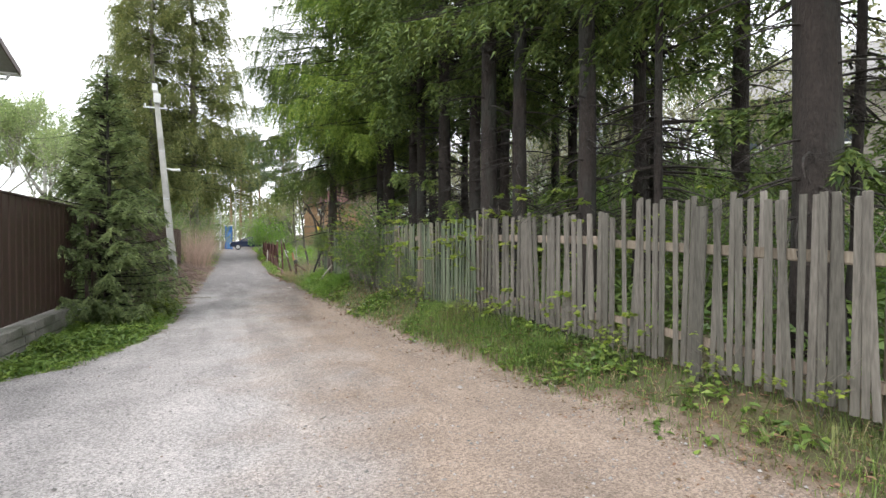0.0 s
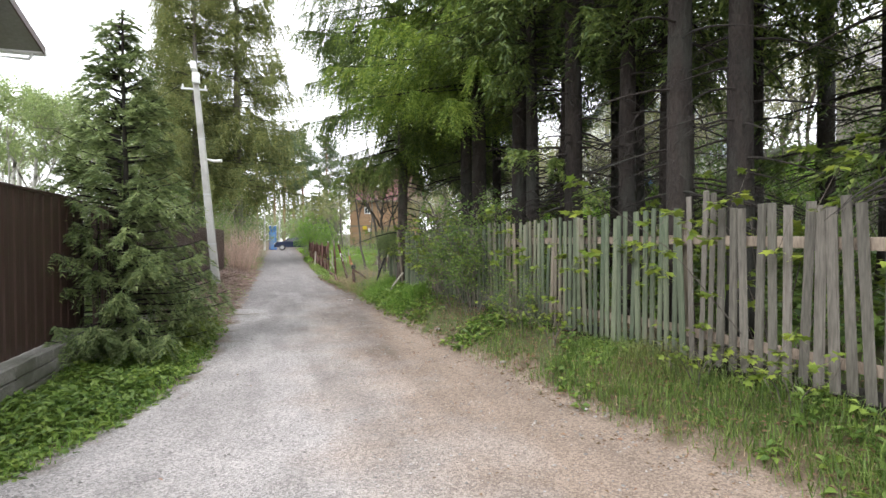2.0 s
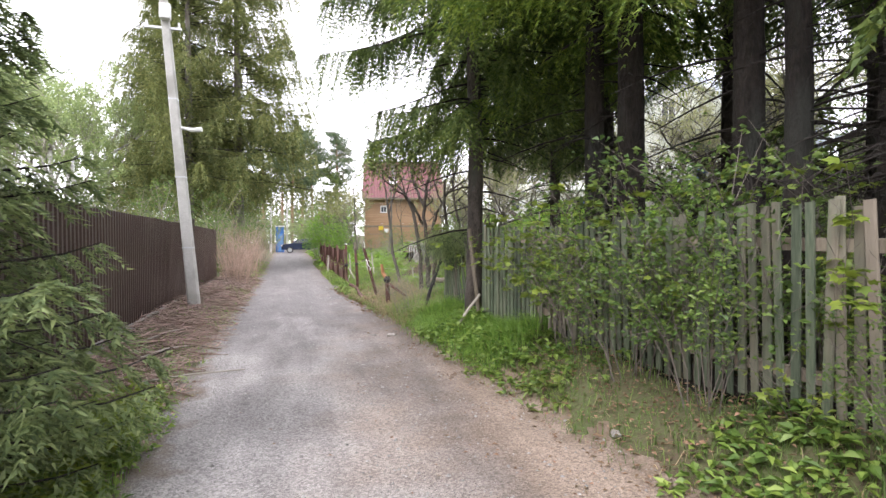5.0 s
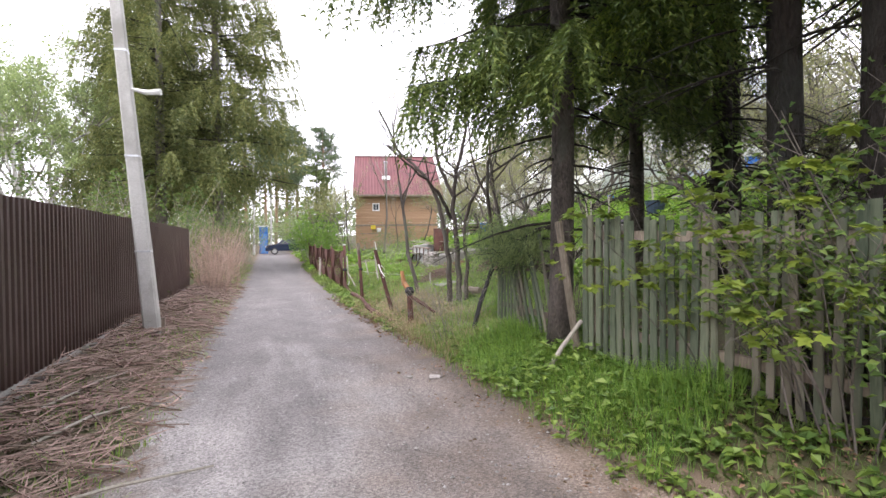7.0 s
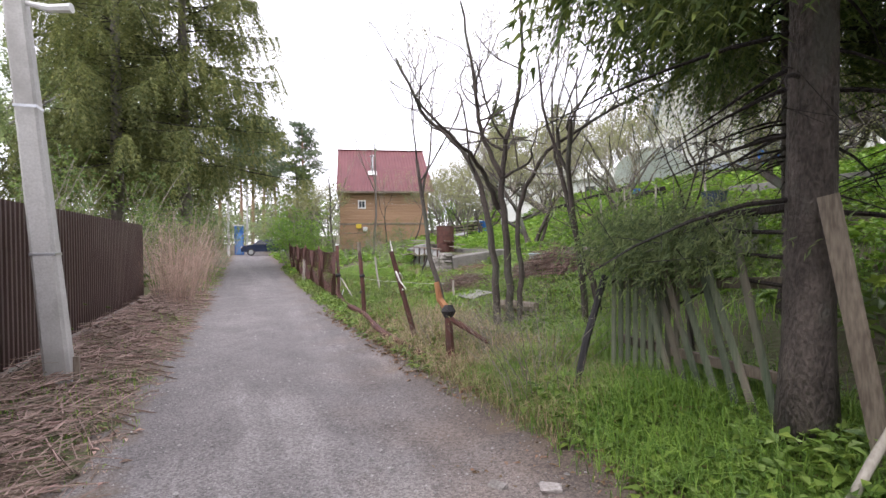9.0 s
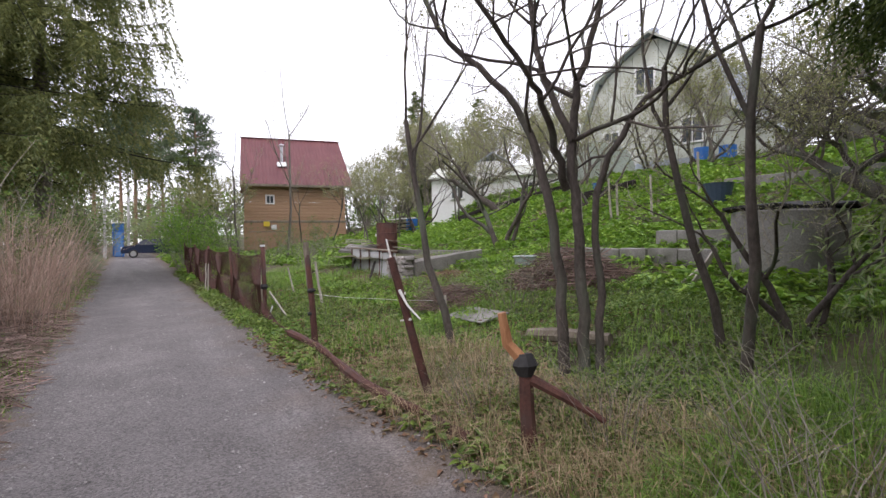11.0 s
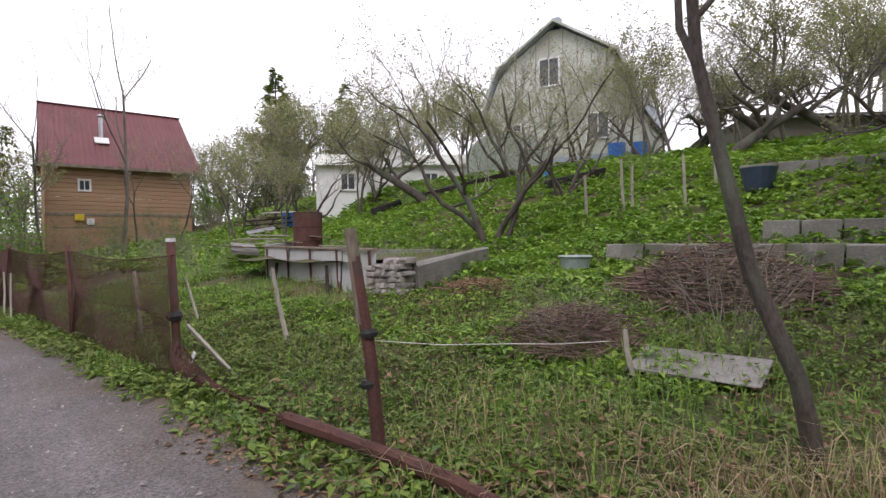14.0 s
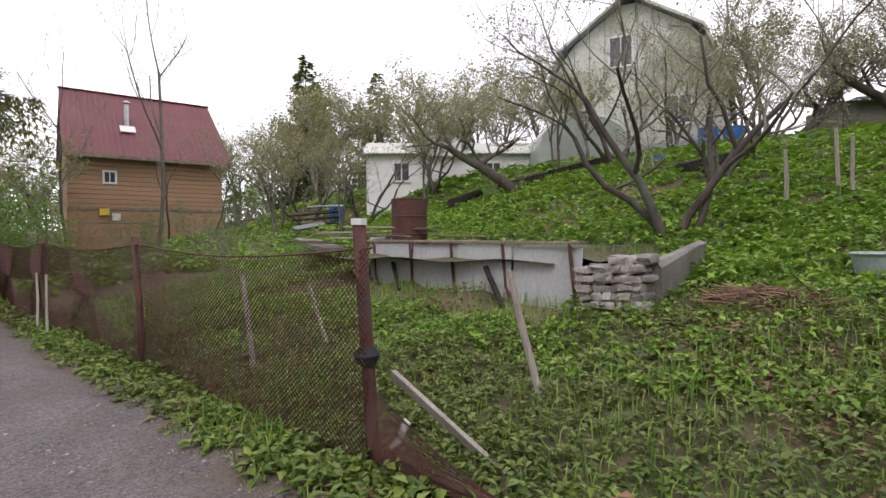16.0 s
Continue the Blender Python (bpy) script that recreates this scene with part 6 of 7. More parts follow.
make_barrel(5.95, 30.1, 1.25, 0.29, 0.86, M_rust, "rusty brown steel barrel with ribbed sides")
make_barrel(12.0, 40.2, float(hz(12.0, 40.2)) - 0.03, 0.29, 0.85, M_blue, "bright blue plastic barrel among junk")
make_barrel(12.4, 28.4, 2.95, 0.13, 0.38, M_blue, "small blue plastic canister on the slope", "canister")
make_barrel(19.2, 29.2, 4.3, 0.32, 0.8, M_blue, "blue plastic barrel beside the pale house")
make_barrel(19.9, 28.6, 4.35, 0.32, 0.8, M_blue, "blue plastic barrel beside the pale house")


def make_junk():
    th = thing("junk_heap", spot(11.2, 40), "heap of dark boards and sheets with pale cover", "junk")
    z = float(hz(11.2, 40))
    for i in range(9):
        part("board", slab(Geo(), (10.3 + R.uniform(-0.3, 0.3), 39.6 + 0.08 * i, z + 0.08 * i), (11.7 + R.uniform(-0.2, 0.2), 40.0 - 0.05 * i, z + 0.09 * i + 0.1), 0.3, 0.05), M_bark if i % 2 else M_oldwood, th)
    part("cover", slab(Geo(), (10.6, 39.7, z + 0.9), (11.8, 39.7, z + 0.98), 0.6, 0.04), M_white, th, "pale sheet cover")
    part("sheet", slab(Geo(), (9.6, 39.3, z + 0.12), (10.5, 38.9, z + 0.3), 0.6, 0.02, (0.3, -0.3, 0.9)), M_steel, th, "glinting tin sheet")


make_junk()
for x, y, L in ((10.3, 33.1, 0.9), (11.4, 32.3, 1.3), (12.3, 31.2, 1.6), (10.9, 27.4, 1.3)):
    solo("rotten_board", slab(Geo(), spot(x, y, 0.1), spot(x + 0.75 * L, y - 0.68 * L, 0.12), 0.5, 0.24, (0, 0, 1), 0.1, 0.03), M_bark, "thick dark rotting board on the slope", "board", "rotting boards")
solo("tub", tube(Geo(), [spot(9.8, 22.8, -0.02), spot(9.8, 22.8, 0.3), spot(9.8, 22.8, 0.36)], (0.2, 0.27, 0.29), 16), mat("dark_blue_tub", (0.03, 0.05, 0.09), (0.05, 0.07, 0.12), 0.5, 3, 20, 0), "dark blue plastic tub in the weeds", "tub")


def make_basin():
    th = thing("basin", spot(6.0, 24.2), "upturned grey-green enamel basin on a stump", "basin")
    part("bowl", tube(Geo(), [spot(6.0, 24.2, 0.02), spot(6.0, 24.2, 0.17), spot(6.0, 24.2, 0.2), spot(6.0, 24.2, 0.215)], (0.17, 0.2, 0.225, 0.2), 20), M_enamel, th, smooth=False)
    part("stump", tube(Geo(), [spot(6.0, 24.2, -0.1), spot(6.0, 24.2, 0.04)], 0.14, 9), M_bark, th)


make_basin()


def make_cistern():
    c, r, z0, h = np.array([6.72, 20.02]), 0.62, 0.88, 1.02
    th = thing("concrete_ring", (*c, z0), "grey concrete well ring covered with black roofing felt", "well")
    pr = [(0, r), (h - 0.02, r), (h, r - 0.02), (h, r - 0.1), (0.1, r - 0.1)]
    part("ring", tube(Geo(), [(*c, z0 + a) for a, _ in pr], [b for _, b in pr], 40, False), M_concrete, th, smooth=False)
    g = Geo()
    a = np.linspace(0, 2 * np.pi, 25)[:-1]
    rr = r + 0.06 + R.uniform(-0.1, 0.07, 24)
    rim = np.stack([c[0] + np.cos(a) * rr, c[1] + np.sin(a) * rr, z0 + h + 0.04 + R.uniform(-0.03, 0.04, 24)], -1)
    v = np.concatenate([rim, rim - np.array([0, 0, 0.03]), [[*c, z0 + h + 0.12]]])
    j = np.arange(24)
    g.add(v, np.stack([j, (j + 1) % 24, np.full(24, 48)], -1)).f.append(np.stack([j, 24 + j, 24 + (j + 1) % 24, (j + 1) % 24], -1))
    part("cover", g, M_black, th, "ragged black roofing felt")
    for q, w in ((0.0, 0.07), (0.16, 0.05)):
        part("propped_board", slab(Geo(), spot(5.55, 20.55 + q, 0.0), (6.0, 20.5 + q * 0.5, 1.45 - q), w, 0.025, (0, 1, 0)), M_palewood, th, "pale board propped on the ring")


make_cistern()
for i in range(6):
    t0, t1 = i / 6, (i + 1) / 6
    a, b = np.array([6.55, 24.0]), np.array([6.6, 20.9])
    p, q = a + (b - a) * t0, a + (b - a) * (t1 - 0.01)
    solo("concrete_kerb", slab(Geo(), spot(*p, 0.08), spot(*q, 0.08 + R.uniform(-0.01, 0.01)), 0.1, 0.26, (0, 0, 1), 0.15, 0.006), M_concrete, "low grey concrete kerb of a garden terrace", "kerb", "terrace kerbs")
for i in range(3):
    solo("concrete_block", block(Geo(), spot(7.3, 22.1 - i * 0.4, -0.2), (0.18, 0.38, 0.42), 0.05 * i, 0.06), M_concrete, "grey concrete block of a low terrace wall", "block", "terrace blocks")
for i in range(5):
    solo("concrete_block", block(Geo(), spot(10.9, 23.0 - i * 0.62, -0.08), (0.18, 0.60, 0.26), 0.03 * i, 0.06), M_concrete, "grey concrete block of a low terrace wall", "block", "terrace blocks")
solo("flat_sheet", slab(Geo(), spot(3.4, 22.4, 0.04), spot(3.4, 21.6, 0.05), 0.42, 0.02, (-0.22, 0, 1), 0.1, 0.006), M_concrete, "pale grey flat sheet lying in the grass", "sheet")
solo("fallen_log", tube(Geo(), [spot(3.2, 20.75, 0.05), spot(3.28, 20.4, 0.07), spot(3.42, 19.9, 0.06)], (0.06, 0.075, 0.06), 8), M_oldwood, "short rotting log in the weeds", "log")
solo("rope", tube(Geo(), [spot(1.76, 23.38, 0.7), spot(2.1, 23.1, 0.55), spot(2.45, 22.85, 0.43), spot(2.75, 22.65, 0.34), spot(3.05, 22.45, 0.27)], 0.0025, 4), M_cloth, "thin pale cord strung from a post", "cord")


def brush_pile(x, y, rx, ry, h, n, m, label, thick=0.008):
    g = Geo()
    a = R.uniform(0, 2 * np.pi, n)
    rad = np.sqrt(R.uniform(0, 1, n))
    px, py = x + rx * rad * np.cos(a), y + ry * rad * np.sin(a)
    pz = hz(px, py) + 0.03 + h * (1 - rad ** 1.5) * R.uniform(0.1, 1, n)
    d = unit(np.stack([R.normal(0, 1, n), R.normal(0, 1, n), R.normal(0, 0.16, n)], -1))
    L = R.uniform(0.15, 0.55, (n, 1))
    c = np.stack([px, py, pz], -1)
    lo, hi = c - d * L / 2, c + d * L / 2
    for q in (lo, hi):
        q[:, 2] = np.maximum(q[:, 2], hz(q[:, 0], q[:, 1]) + 0.005)
    sticks(g, lo, hi, thick * R.uniform(0.4, 1.3, n))
    return solo("brush_pile", g, m, label, "brushwood", kind="stuff")


M_brush = mat("brown_brushwood", (0.10, 0.065, 0.05), (0.24, 0.17, 0.13), 0.9, 3, 30, 0, island=0.4)
brush_pile(5.2, 22.3, 0.75, 0.95, 0.55, 1500, M_brush, "heap of brown pruned branches")
brush_pile(3.72, 23.05, 0.5, 0.6, 0.24, 900, M_brush, "low scatter of thin brown twigs", 0.004)
brush_pile(4.75, 24.85, 0.3, 0.4, 0.12, 300, M_litter, "reddish dry leaf and twig heap", 0.006)


# ---- far lane: car, kiosk, poles ----
def make_car():
    o = np.array([1.3, 63.0, float(road_z(63)) + 0.0])
    th = thing("car", o, "dark blue parked hatchback across the end of the lane", "car")
    side = [(-2.1, 0.35), (-2.12, 0.62), (-1.95, 0.86), (-1.15, 0.96), (-0.55, 1.38), (0.75, 1.42), (1.35, 1.05), (2.0, 0.95), (2.12, 0.7), (2.1, 0.35)]
    g = Geo()
    secs = [(-0.84, 0.94), (-0.80, 1.0), (0.80, 1.0), (0.84, 0.94)]
    vs = []
    for yy, k in secs:
        for x, z in side:
            zz = z if z < 0.97 else z
            pinch = 1 - 0.16 * max(0, (z - 0.95)) / 0.45
            vs.append(o + np.array([x * k, yy * pinch, zz]))
    m = len(side)
    f = []
    for i in range(3):
        for j in range(m):
            f.append((i * m + j, i * m + (j + 1) % m, (i + 1) * m + (j + 1) % m, (i + 1) * m + j))
    g.add(vs, f)
    g.f.append(np.array([list(range(m))[::-1]]))
    g.f.append(np.array([list(range(3 * m, 4 * m))]))
    part("body", g, M_carblue, th)
    for x0, x1, t0, t1 in ((-0.95, -0.1, -0.5, -0.1), (0.0, 1.05, 0.0, 0.72)):
        gl = Geo()
        sheet(gl, o + np.array([x0, -0.845, 0.97]), o + np.array([x1, -0.845, 0.97]), o + np.array([t1, -0.735, 1.34]), o + np.array([t0, -0.735, 1.34]), 0.01)
        part("side_window", gl, M_carglass, th)
    for x in (-1.3, 1.3):
        for y in (-0.8, 0.8):
            w = part("wheel", tube(Geo(), [o + np.array([x, y - 0.09, 0.31]), o + np.array([x, y - 0.075, 0.31]), o + np.array([x, y + 0.09, 0.31])], (0.28, 0.31, 0.3), 18), M_black, th)
            part("rim", tube(Geo(), [o + np.array([x, y - 0.1, 0.31]), o + np.array([x, y - 0.092, 0.31])], (0.18, 0.2), 14), M_steel, w)
    for x, mm, nm in ((-2.05, M_white, "headlight"), (2.05, M_rust, "tail_light")):
        part(nm, block(Geo(), o + np.array([x, -0.66, 0.68]), (0.12, 0.26, 0.14)), mm, th)
    part("door_handle", block(Geo(), o + np.array([0.05, -0.85, 0.82]), (0.18, 0.03, 0.03)), M_carblue, th)


make_car()


def make_kiosk():
    z = float(road_z(67))
    th = thing("kiosk", (-1.0, 67, z), "narrow bright blue metal cabin beside the road", "kiosk")
    part("cabin", block(Geo(), (-1.0, 67, z), (0.8, 1.0, 2.7), 0, 0.02), M_blue, th)
    part("roof", block(Geo(), (-1.0, 67, z + 2.7), (1.0, 1.2, 0.12)), M_white, th)
    part("door", block(Geo(), (-1.0, 66.49, z + 0.1), (0.6, 0.03, 1.9)), mat("pale_blue_door", (0.1, 0.25, 0.55), (0.14, 0.3, 0.6), 0.5, 3, 20, 0), th)


make_kiosk()
for x, y, h, r in ((-1.75, 61, 8.5, 0.11), (-0.3, 70, 8.8, 0.12), (-2.6, 55, 3.0, 0.09)):
    th = thing("utility_pole", (x, y, float(hz(x, y))), "grey far utility pole beside the lane", "utility pole", "far poles")
    part("shaft", tube(Geo(), [spot(x, y, -0.3), spot(x + 0.05, y, h * 0.5), spot(x + 0.08, y, h)], (r, r * 0.85, r * 0.7), 8), M_pole if h > 4 else M_oldwood, th)
    part("cross_arm", slab(Geo(), spot(x - 0.5, y, h - 0.4), spot(x + 0.6, y, h - 0.4), 0.07, 0.07), M_oldwood, th)


# ---- ground cover ----
def inside(x, y):
    """How far a place lies off the lane, in metres."""
    return np.maximum(left_edge(y) - x, x - right_edge(y))


def patch(x, y, s, o=0.0):
    """Soft clumping between 0 and 1."""
    return 0.5 + 0.25 * (np.sin(x * s + 1.3 * np.sin(y * s * 0.7 + o)) + np.sin(y * s * 1.3 + o + 1.1 * np.sin(x * s * 0.9)))


def scatter(n, x0, x1, y0, y1):
    x, y = R.uniform(x0, x1, n), R.uniform(y0, y1, n)
    return x, y


def ground_at(x, y):
    return np.stack([x, y, hz(x, y) + rough_z(x, y) - 0.03], -1)


def grass(name, n, box, h, label, m, keep, w=0.007, bend=0.6):
    x, y = scatter(n, *box)
    k = keep(x, y)
    k = R.random(len(x)) < k
    x, y = x[k], y[k]
    g = Geo()
    a = R.uniform(0, 2 * np.pi, len(x))
    hh = h * R.uniform(0.4, 1.15, len(x)) * (0.6 + 0.6 * patch(x, y, 2.2))
    blades(g, ground_at(x, y), np.stack([np.cos(a), np.sin(a), 0 * a], -1), hh, w * R.uniform(0.7, 1.4, len(x)), bend * R.uniform(0.3, 1.3, len(x)))
    return solo(name, g, m, label, "grass", kind="stuff")


verge = lambda x, y: np.clip((inside(x, y) + 0.12) / 0.4, 0, 1) * np.clip((fence_x(y) + 0.3 - x) / 0.3, 0.12, 1) * (0.25 + 0.75 * patch(x, y, 1.6)) * (x > 0)
grass("verge_grass", 95000, (1.2, 4.2, -2.5, 19.5), 0.18, "thin green grass along the picket fence", M_vergegrass, verge, 0.0055, 0.9)
grass("tall_verge_grass", 22000, (1.7, 3.1, 13.5, 18.4), 0.32, "tall bright green grass at the fence end", M_grass, lambda x, y: np.clip(inside(x, y) / 0.4, 0, 1), 0.006, 1.0)
grass("tall_verge_grass", 7000, (2.4, 3.5, 4.8, 8.6), 0.26, "tall green grass under the fence", M_vergegrass, lambda x, y: np.clip(inside(x, y) / 0.3, 0, 1), 0.006, 1.0)
grass("left_verge_grass", 14000, (-3.0, -0.9, 6.0, 13.5), 0.13, "short green grass by the gravel", M_grass, lambda x, y: np.clip(inside(x, y) / 0.2, 0, 1) * (x < 0))
grass("left_bank_grass", 9000, (-2.4, -0.9, 13.5, 45), 0.14, "patchy grass beside the twig litter", M_grass, lambda x, y: np.clip(inside(x, y) / 0.2, 0, 1) * (patch(x, y, 2.0, 2.0) > 0.55))
grass("garden_grass", 80000, (1.3, 8, 17, 34), 0.19, "loose grass among the garden weeds", M_grass, lambda x, y: np.clip(inside(x, y) / 0.3, 0, 1) * (0.35 + 0.65 * patch(x, y, 1.1)) * np.clip(1.25 - x / 9, 0.1, 1))
grass("dry_grass", 15000, (1.45, 3.0, 16.8, 23.5), 0.34, "matted dry straw-coloured grass", M_drygrass, lambda x, y: np.clip(inside(x, y) / 0.15, 0, 1) * (x < 2.5 + 0.4 * patch(x, y, 2)) * np.clip((22.8 - y) / 2, 0.1, 1), 0.005, 1.3)
grass("dry_grass", 3500, (1.8, 4.0, -2.5, 12), 0.2, "thin dry grass at the verge", M_drygrass, verge, 0.005, 1.3)
grass("forest_grass", 16000, (4, 18, -2, 18), 0.3, "green undergrowth of the forest floor", M_grass, lambda x, y: 0.2 + 0.8 * patch(x, y, 0.9), 0.02)

rim = lambda x, y: ((inside(x, y) > -0.06) & (inside(x, y) < 0.5)) * (0.25 + 0.75 * patch(x, y, 2.2))
grass("edge_grass", 30000, (-3.2, -0.7, 2, 40), 0.08, "short grass along the gravel edge", M_grass, rim, 0.006, 1.1)
grass("edge_grass", 24000, (1.0, 4.2, -2, 34), 0.08, "short grass along the gravel edge", M_grass, rim, 0.006, 1.1)
grass("dry_grass", 16000, (-3.2, 4.2, -2, 36), 0.07, "flattened dry grass along the gravel edge", M_drygrass, rim, 0.007, 2.0)


def herbs(name, n, box, size, h, label, m, keep, k=5, flat=0.35):
    """Broad-leaved weeds: k leaves round a short stem."""
    x, y = scatter(n, *box)
    s = R.random(len(x)) < keep(x, y)
    x, y = x[s], y[s]
    g = Geo()
    p = ground_at(x, y)
    hh = h * R.uniform(0.4, 1.2, len(x)) * (0.5 + 0.8 * patch(x, y, 1.7))
    for i in range(k):
        a = R.uniform(0, 2 * np.pi, len(x))
        d = np.stack([np.cos(a), np.sin(a), R.normal(flat * 0.4, flat, len(x))], -1)
        q = p + np.array([0, 0, 1.0]) * (hh * R.uniform(0.4, 1.0, len(x)))[:, None] + d * np.array([1, 1, 0]) * size * 0.25
        leaves(g, q, d, np.array([0, 0, 1.0]) + R.normal(0, 0.25, (len(x), 3)), size * R.uniform(0.6, 1.3, len(x)), size * 0.62 * R.uniform(0.7, 1.2, len(x)), 0.18, 0.2)
    return solo(name, g, m, label, "weeds", kind="stuff")


bed = lambda x, y: np.where((x > 3.75) & (x < 6.8) & (y > 26.3) & (y < 30.5), 0, 1)
gard = lambda x, y: np.clip((inside(x, y) - 0.1) / 0.4, 0, 1) * (0.3 + 0.7 * patch(x, y, 1.3, 0.7)) * bed(x, y)
herbs("garden_weeds", 30000, (1.4, 6.0, 18.5, 31), 0.047, 0.11, "dense low green garden weeds", M_herb, gard, 5)
M_herbbright = mat("bright_ground_leaves", (0.15, 0.29, 0.025), (0.26, 0.42, 0.06), 0.5, 0.5, 5, 0, island=0.35, trans=0.3)
herbs("bright_weeds", 12000, (3.0, 8.5, 20, 31), 0.07, 0.12, "fresh bright green ground elder", M_herbbright, lambda x, y: gard(x, y) * (patch(x, y, 0.8, 2) > 0.42), 5)
herbs("slope_weeds", 20000, (5.0, 15, 17.5, 40), 0.12, 0.15, "bright green weeds over the garden slope", M_herbbright, lambda x, y: bed(x, y) * (0.45 + 0.55 * patch(x, y, 0.8)), 5)
herbs("slope_weeds", 6000, (13, 28, 14, 42), 0.3, 0.2, "green weeds on the upper slope", M_herbbright, lambda x, y: 0.8 + 0 * x, 4)
herbs("far_weeds", 5000, (1.6, 16, 36, 60), 0.26, 0.3, "green weeds round the red-roofed house", M_herbbright, lambda x, y: gard(x, y) * np.where((x > 5.5) & (y > 48.2), 0, 1), 4)
herbs("edge_weeds", 2600, (1.2, 2.0, 19, 42), 0.08, 0.11, "broad-leaved weeds along the lane edge", M_herb, lambda x, y: np.clip((inside(x, y) + 0.02) / 0.15, 0, 1) * np.clip((2.0 - x) / 0.3, 0, 1), 6)
herbs("bank_weeds", 5200, (-2.7, -0.9, 6.2, 13.6), 0.075, 0.12, "low leafy weeds beside the gravel", M_herb, lambda x, y: np.clip((inside(x, y) - 0.15) / 0.3, 0, 1) * (x < 0), 6)
herbs("bank_yellow_weeds", 700, (-1.9, -1.1, 11, 14), 0.07, 0.2, "yellow-green weeds beneath the young spruce", M_maple, lambda x, y: np.clip((inside(x, y) - 0.1) / 0.2, 0, 1), 5)
herbs("edge_weeds", 9000, (-3.6, -0.8, 1.5, 13.5), 0.065, 0.07, "low leafy weeds at the gravel edge", M_herb, lambda x, y: np.clip((inside(x, y) + 0.03) / 0.1, 0, 1) * (inside(x, y) < 0.8) * (x < 0) * (0.4 + 0.6 * patch(x, y, 2)), 5)
herbs("verge_weeds", 5200, (1.8, 3.6, 2, 17.5), 0.09, 0.17, "nettles and leafy weeds in the verge grass", M_herb, lambda x, y: verge(x, y) * np.maximum(patch(x, y, 1.9, 1.5) > 0.45, np.clip((y - 11.5) / 2, 0, 0.9)), 6)
herbs("forest_weeds", 9000, (4.2, 20, -2, 17), 0.2, 0.35, "leafy undergrowth beneath the spruces", M_shrub, lambda x, y: 0.6 + 0 * x, 5)
herbs("left_plot_weeds", 2600, (-12, -2.8, 12, 45), 0.3, 0.4, "weeds behind the brown fence", M_shrub, lambda x, y: 0.8 + 0 * x, 4)


def litter(name, n, box, size, label, m, keep):
    x, y = scatter(n, *box)
    s = R.random(len(x)) < keep(x, y)
    x, y = x[s], y[s]
    p = ground_at(x, y)
    on = inside(x, y) < 0
    p[:, 2] = np.where(on, hz(x, y) + 0.012, p[:, 2] + 0.015 + 0.07 * R.random(len(x)) * (x > 0))
    g = Geo()
    k = len(x)
    leaves(g, p, rdir(k, -0.1, 0.25), np.array([0, 0, 1.0]) + R.normal(0, 0.35, (k, 3)), size * R.uniform(0.5, 1.5, k), size * 0.5 * R.uniform(0.5, 1.3, k), 0.3, 0.1)
    return solo(name, g, m, label, "litter", kind="stuff")


litter("leaf_litter", 11000, (0.6, 3.4, -1, 17), 0.042, "brown needles, cones and leaf scraps on the gravel", M_litter, lambda x, y: np.clip((x - right_edge(y) + 1.1) / 1.3, 0, 1) ** 2)
litter("leaf_litter", 6000, (1.8, 4.0, -1, 13), 0.05, "brown needles and leaf scraps in the verge", M_litter, lambda x, y: np.clip((inside(x, y) + 0.1) / 0.2, 0, 1) * (x > 0) * (patch(x, y, 2.3, 0.4) > 0.38))
litter("leaf_litter", 1600, (-1.6, 2.8, 0, 14), 0.035, "scattered brown needles and cone scales on the gravel", M_litter, lambda x, y: (inside(x, y) < 0) * np.clip(0.25 + 0.3 * x, 0.05, 1))
litter("leaf_litter", 2500, (1.1, 2.1, 18, 25), 0.07, "dead brown leaves along the garden edge", M_litter, lambda x, y: np.clip((x - right_edge(y) + 0.2) / 0.3, 0, 1) * np.clip((2.1 - x) / 0.3, 0, 1))
litter("leaf_litter", 5000, (-2.5, -0.9, 12, 40), 0.07, "pale dead leaves under the brown fence", M_cane, lambda x, y: np.clip((left_edge(y) + 0.1 - x) / 0.3, 0, 1))
litter("dead_leaves", 900, (4.4, 5.4, 24.2, 25.3), 0.07, "reddish dead leaves by the concrete slab", M_litter, lambda x, y: np.clip(1 - ((x - 4.8) ** 2 + (y - 24.8) ** 2) / 0.2, 0, 1))


litter("dead_leaves", 7000, (1.5, 4.5, 19, 31), 0.06, "brown dead leaves among the garden weeds", M_litter, lambda x, y: np.clip(inside(x, y) / 0.3, 0, 1) * (patch(x, y, 1.4, 2.5) > 0.4))


def twig_litter():
    n = 5200
    x, y = R.uniform(-2.42, -1.15, n), R.uniform(12.8, 30, n)
    k = R.random(n) < np.clip((left_edge(y) + 0.05 - x) / 0.5, 0, 1) * np.clip((y - 12.8) / 1.5, 0, 1)
    x, y = x[k], y[k]
    n = len(x)
    c = ground_at(x, y)
    c[:, 2] += 0.01 + R.uniform(0, 0.16, n) * np.clip((-1.2 - x), 0, 1)
    a = R.normal(1.35, 0.75, n)
    L = R.uniform(0.12, 0.75, n)[:, None]
    d = np.stack([np.cos(a), np.sin(a), R.normal(0, 0.12, n)], -1)
    lo, hi = c - d * L / 2, c + d * L / 2
    for q in (lo, hi):
        q[:, 0] = np.maximum(q[:, 0], -2.42)
        q[:, 2] = np.maximum(q[:, 2], hz(q[:, 0], q[:, 1]) + 0.0)
    g = sticks(Geo(), lo, hi, 0.006 * R.uniform(0.4, 1.5, n))
    solo("twig_litter", g, M_stick, "pale dead canes and twigs along the brown fence", "twigs", kind="stuff")


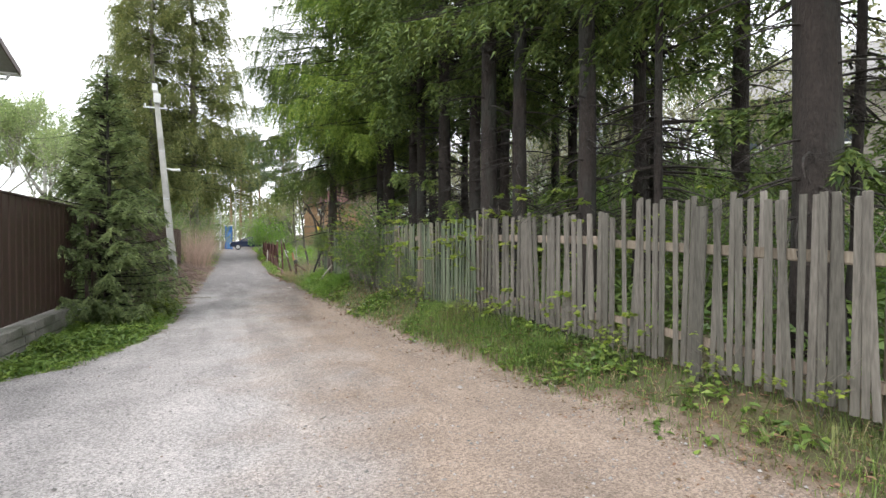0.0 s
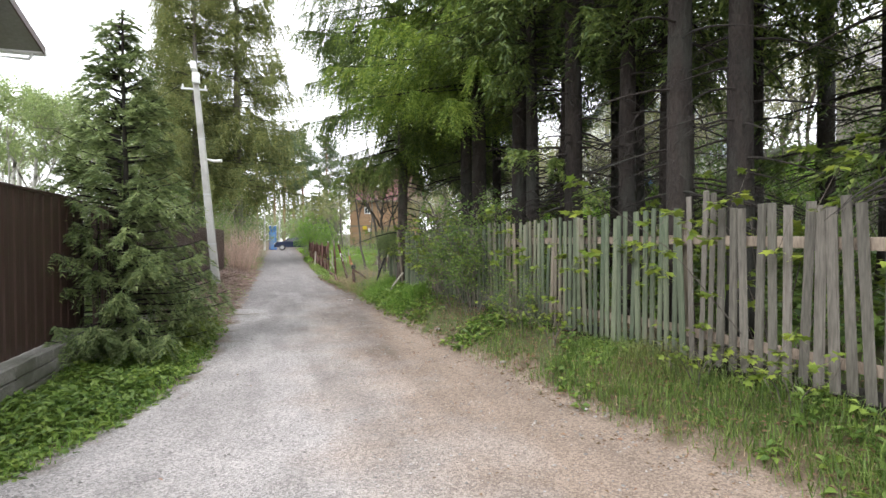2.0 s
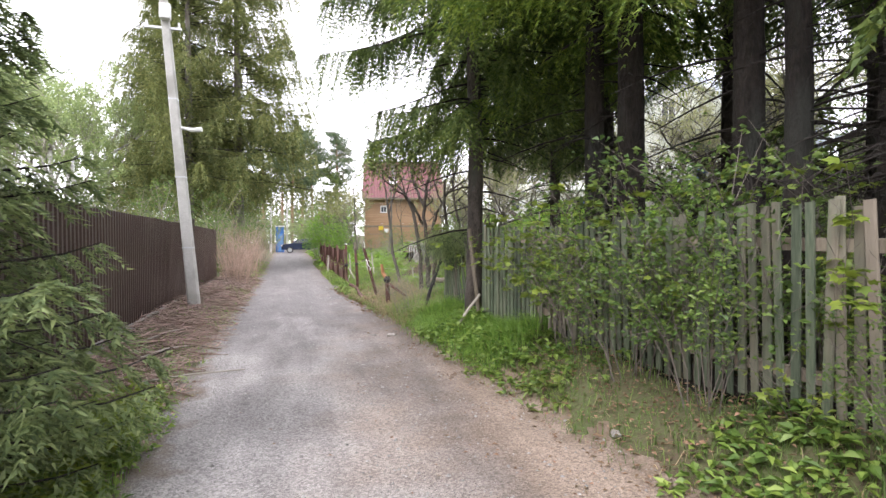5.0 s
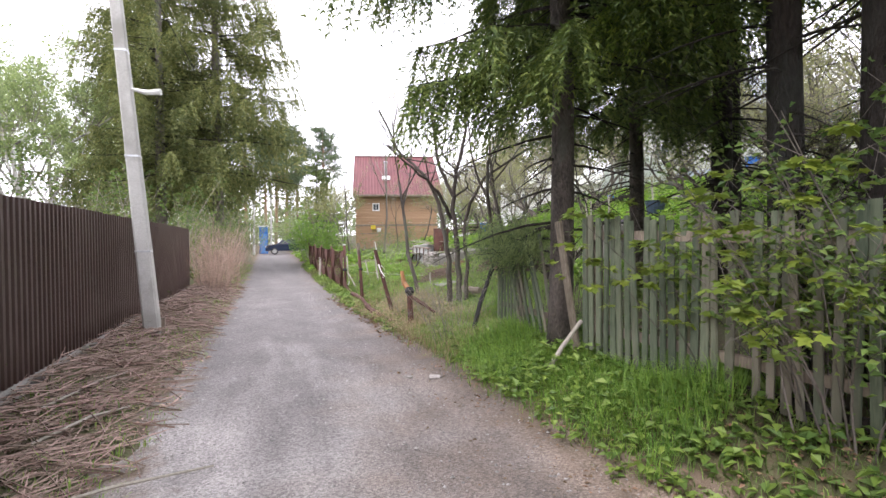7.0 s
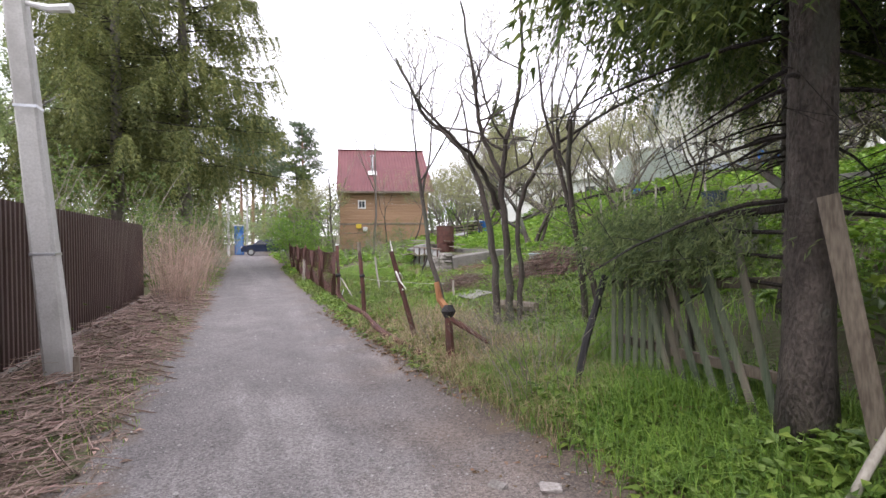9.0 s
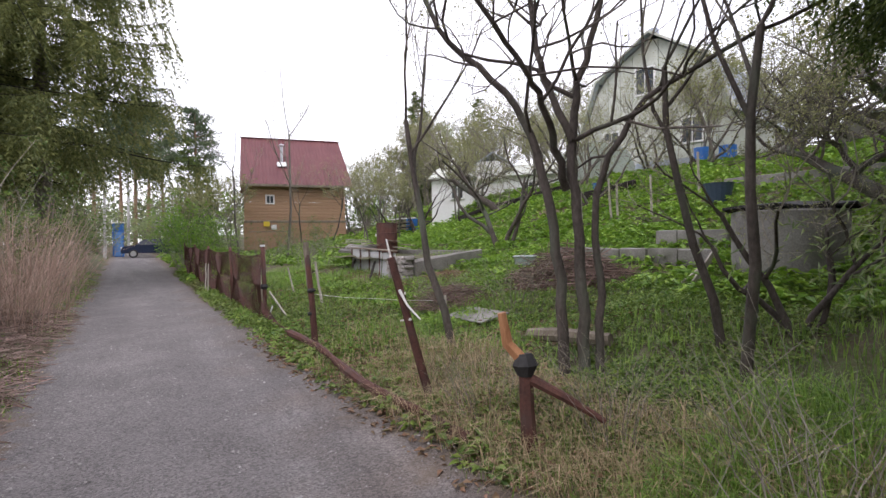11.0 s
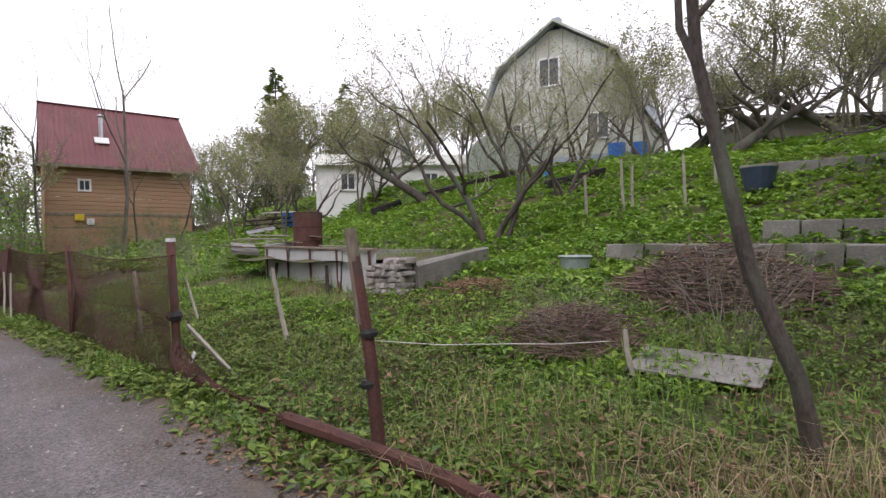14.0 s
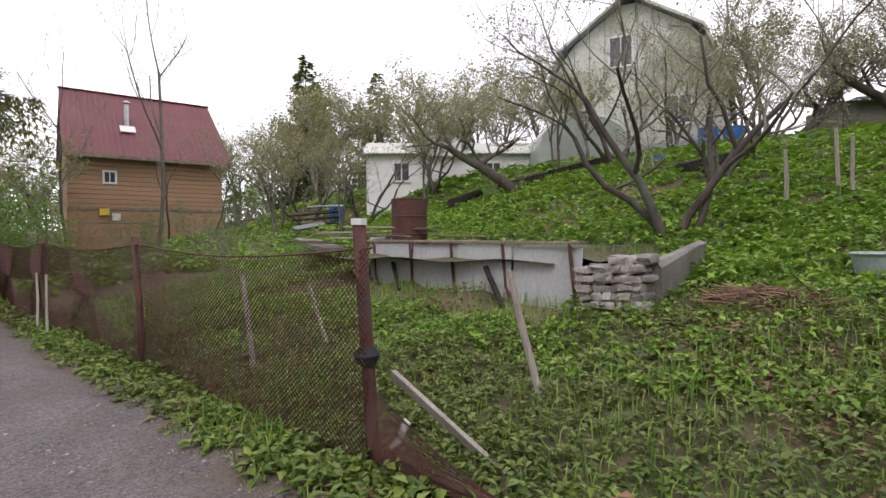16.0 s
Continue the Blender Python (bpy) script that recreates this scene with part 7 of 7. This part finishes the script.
twig_litter()
for a, b, r in (((-1.75, 14.2), (-0.65, 14.75), 0.012), ((-1.9, 15.3), (-1.5, 16.3), 0.014), ((-2.1, 16.0), (-1.7, 17.6), 0.012)):
    solo("stick", tube(Geo(), [spot(*a, 0.06), spot((a[0] + b[0]) / 2, (a[1] + b[1]) / 2 + 0.05, 0.07), spot(*b, 0.03)], (r, r, r * 0.6), 5), M_palewood, "pale broken stick at the lane edge", "stick", "loose sticks")


def pebbles():
    n = 42000
    y = -1 + 30 * R.uniform(0, 1, n) ** 1.3
    x = R.uniform(-5, 3.2, n)
    k = inside(x, y) < 0.1
    x, y = x[k], y[k]
    n = len(x)
    r = 0.006 + 0.013 * R.uniform(0, 1, n) ** 5
    c = np.stack([x, y, hz(x, y) + 0.012 + r * 0.2], -1)
    base = np.array([[1, 0, 0], [0, 1, 0], [-1, 0, 0], [0, -1, 0], [0, 0, 0.7]], float)
    v = c[:, None] + base[None] * (r[:, None, None] * R.uniform(0.6, 1.3, (n, 5, 1)))
    q = np.arange(n)[:, None] * 5
    f = np.concatenate([q + np.array([[i, (i + 1) % 4, 4]]) for i in range(4)])
    solo("pebbles", Geo().add(v.reshape(-1, 3), f), M_pebble, "loose grey gravel stones on the lane", "gravel", kind="stuff")


pebbles()
for x, y, s in ((1.17, 16.54, 0.07), (1.43, 16.35, 0.08), (2.25, 11.5, 0.06), (2.1, 4.9, 0.045), (2.4, 9.2, 0.05)):
    g = Geo()
    block(g, spot(x, y, 0.005), (s * 1.6, s, s * 0.5), R.uniform(0, 3), 0.3)
    g.v[0] += R.normal(0, s * 0.07, g.v[0].shape)
    solo("stone", g, M_stone, "grey stone lying at the lane edge", "stone", "loose stones")


def far_woods():
    """Low grey-green woods beyond the gardens and at the lane's end."""
    g, gt = Geo(), Geo()
    n = 520
    a = R.uniform(-0.55, 1.75, n)
    d = R.uniform(95, 150, n)
    x, y = 4 + d * np.sin(a), 15 + d * np.cos(a)
    h = R.uniform(5, 12, n)
    z = hz(x, y)
    base = np.stack([x, y, z - 0.5], -1)
    sticks(gt, base, base + np.stack([R.normal(0, 0.4, n), R.normal(0, 0.4, n), h], -1), 0.14)
    m = 75
    u = R.normal(0, 1, (n, m, 3)) * np.stack([h * 0.17, h * 0.17, h * 0.24], -1)[:, None]
    p = (base + np.stack([0 * h, 0 * h, h * 0.62], -1))[:, None] + u
    p = p.reshape(-1, 3)
    leaves(g, p, rdir(len(p), -0.6, 0.8), rdir(len(p), 0, 1), R.uniform(0.5, 1.1, len(p)), R.uniform(0.25, 0.6, len(p)))
    th = thing("far_woods", (40, 110, 3), "distant grey-green woods", "woods", kind="stuff")
    tagged(part("crown", g, mat("far_foliage", (0.09, 0.12, 0.05), (0.17, 0.20, 0.09), 0.7, 0.1, 1, 0, island=0.4, trans=0.2), th), kind="stuff")
    tagged(part("trunk", gt, M_twig, th), kind="stuff")


far_woods()
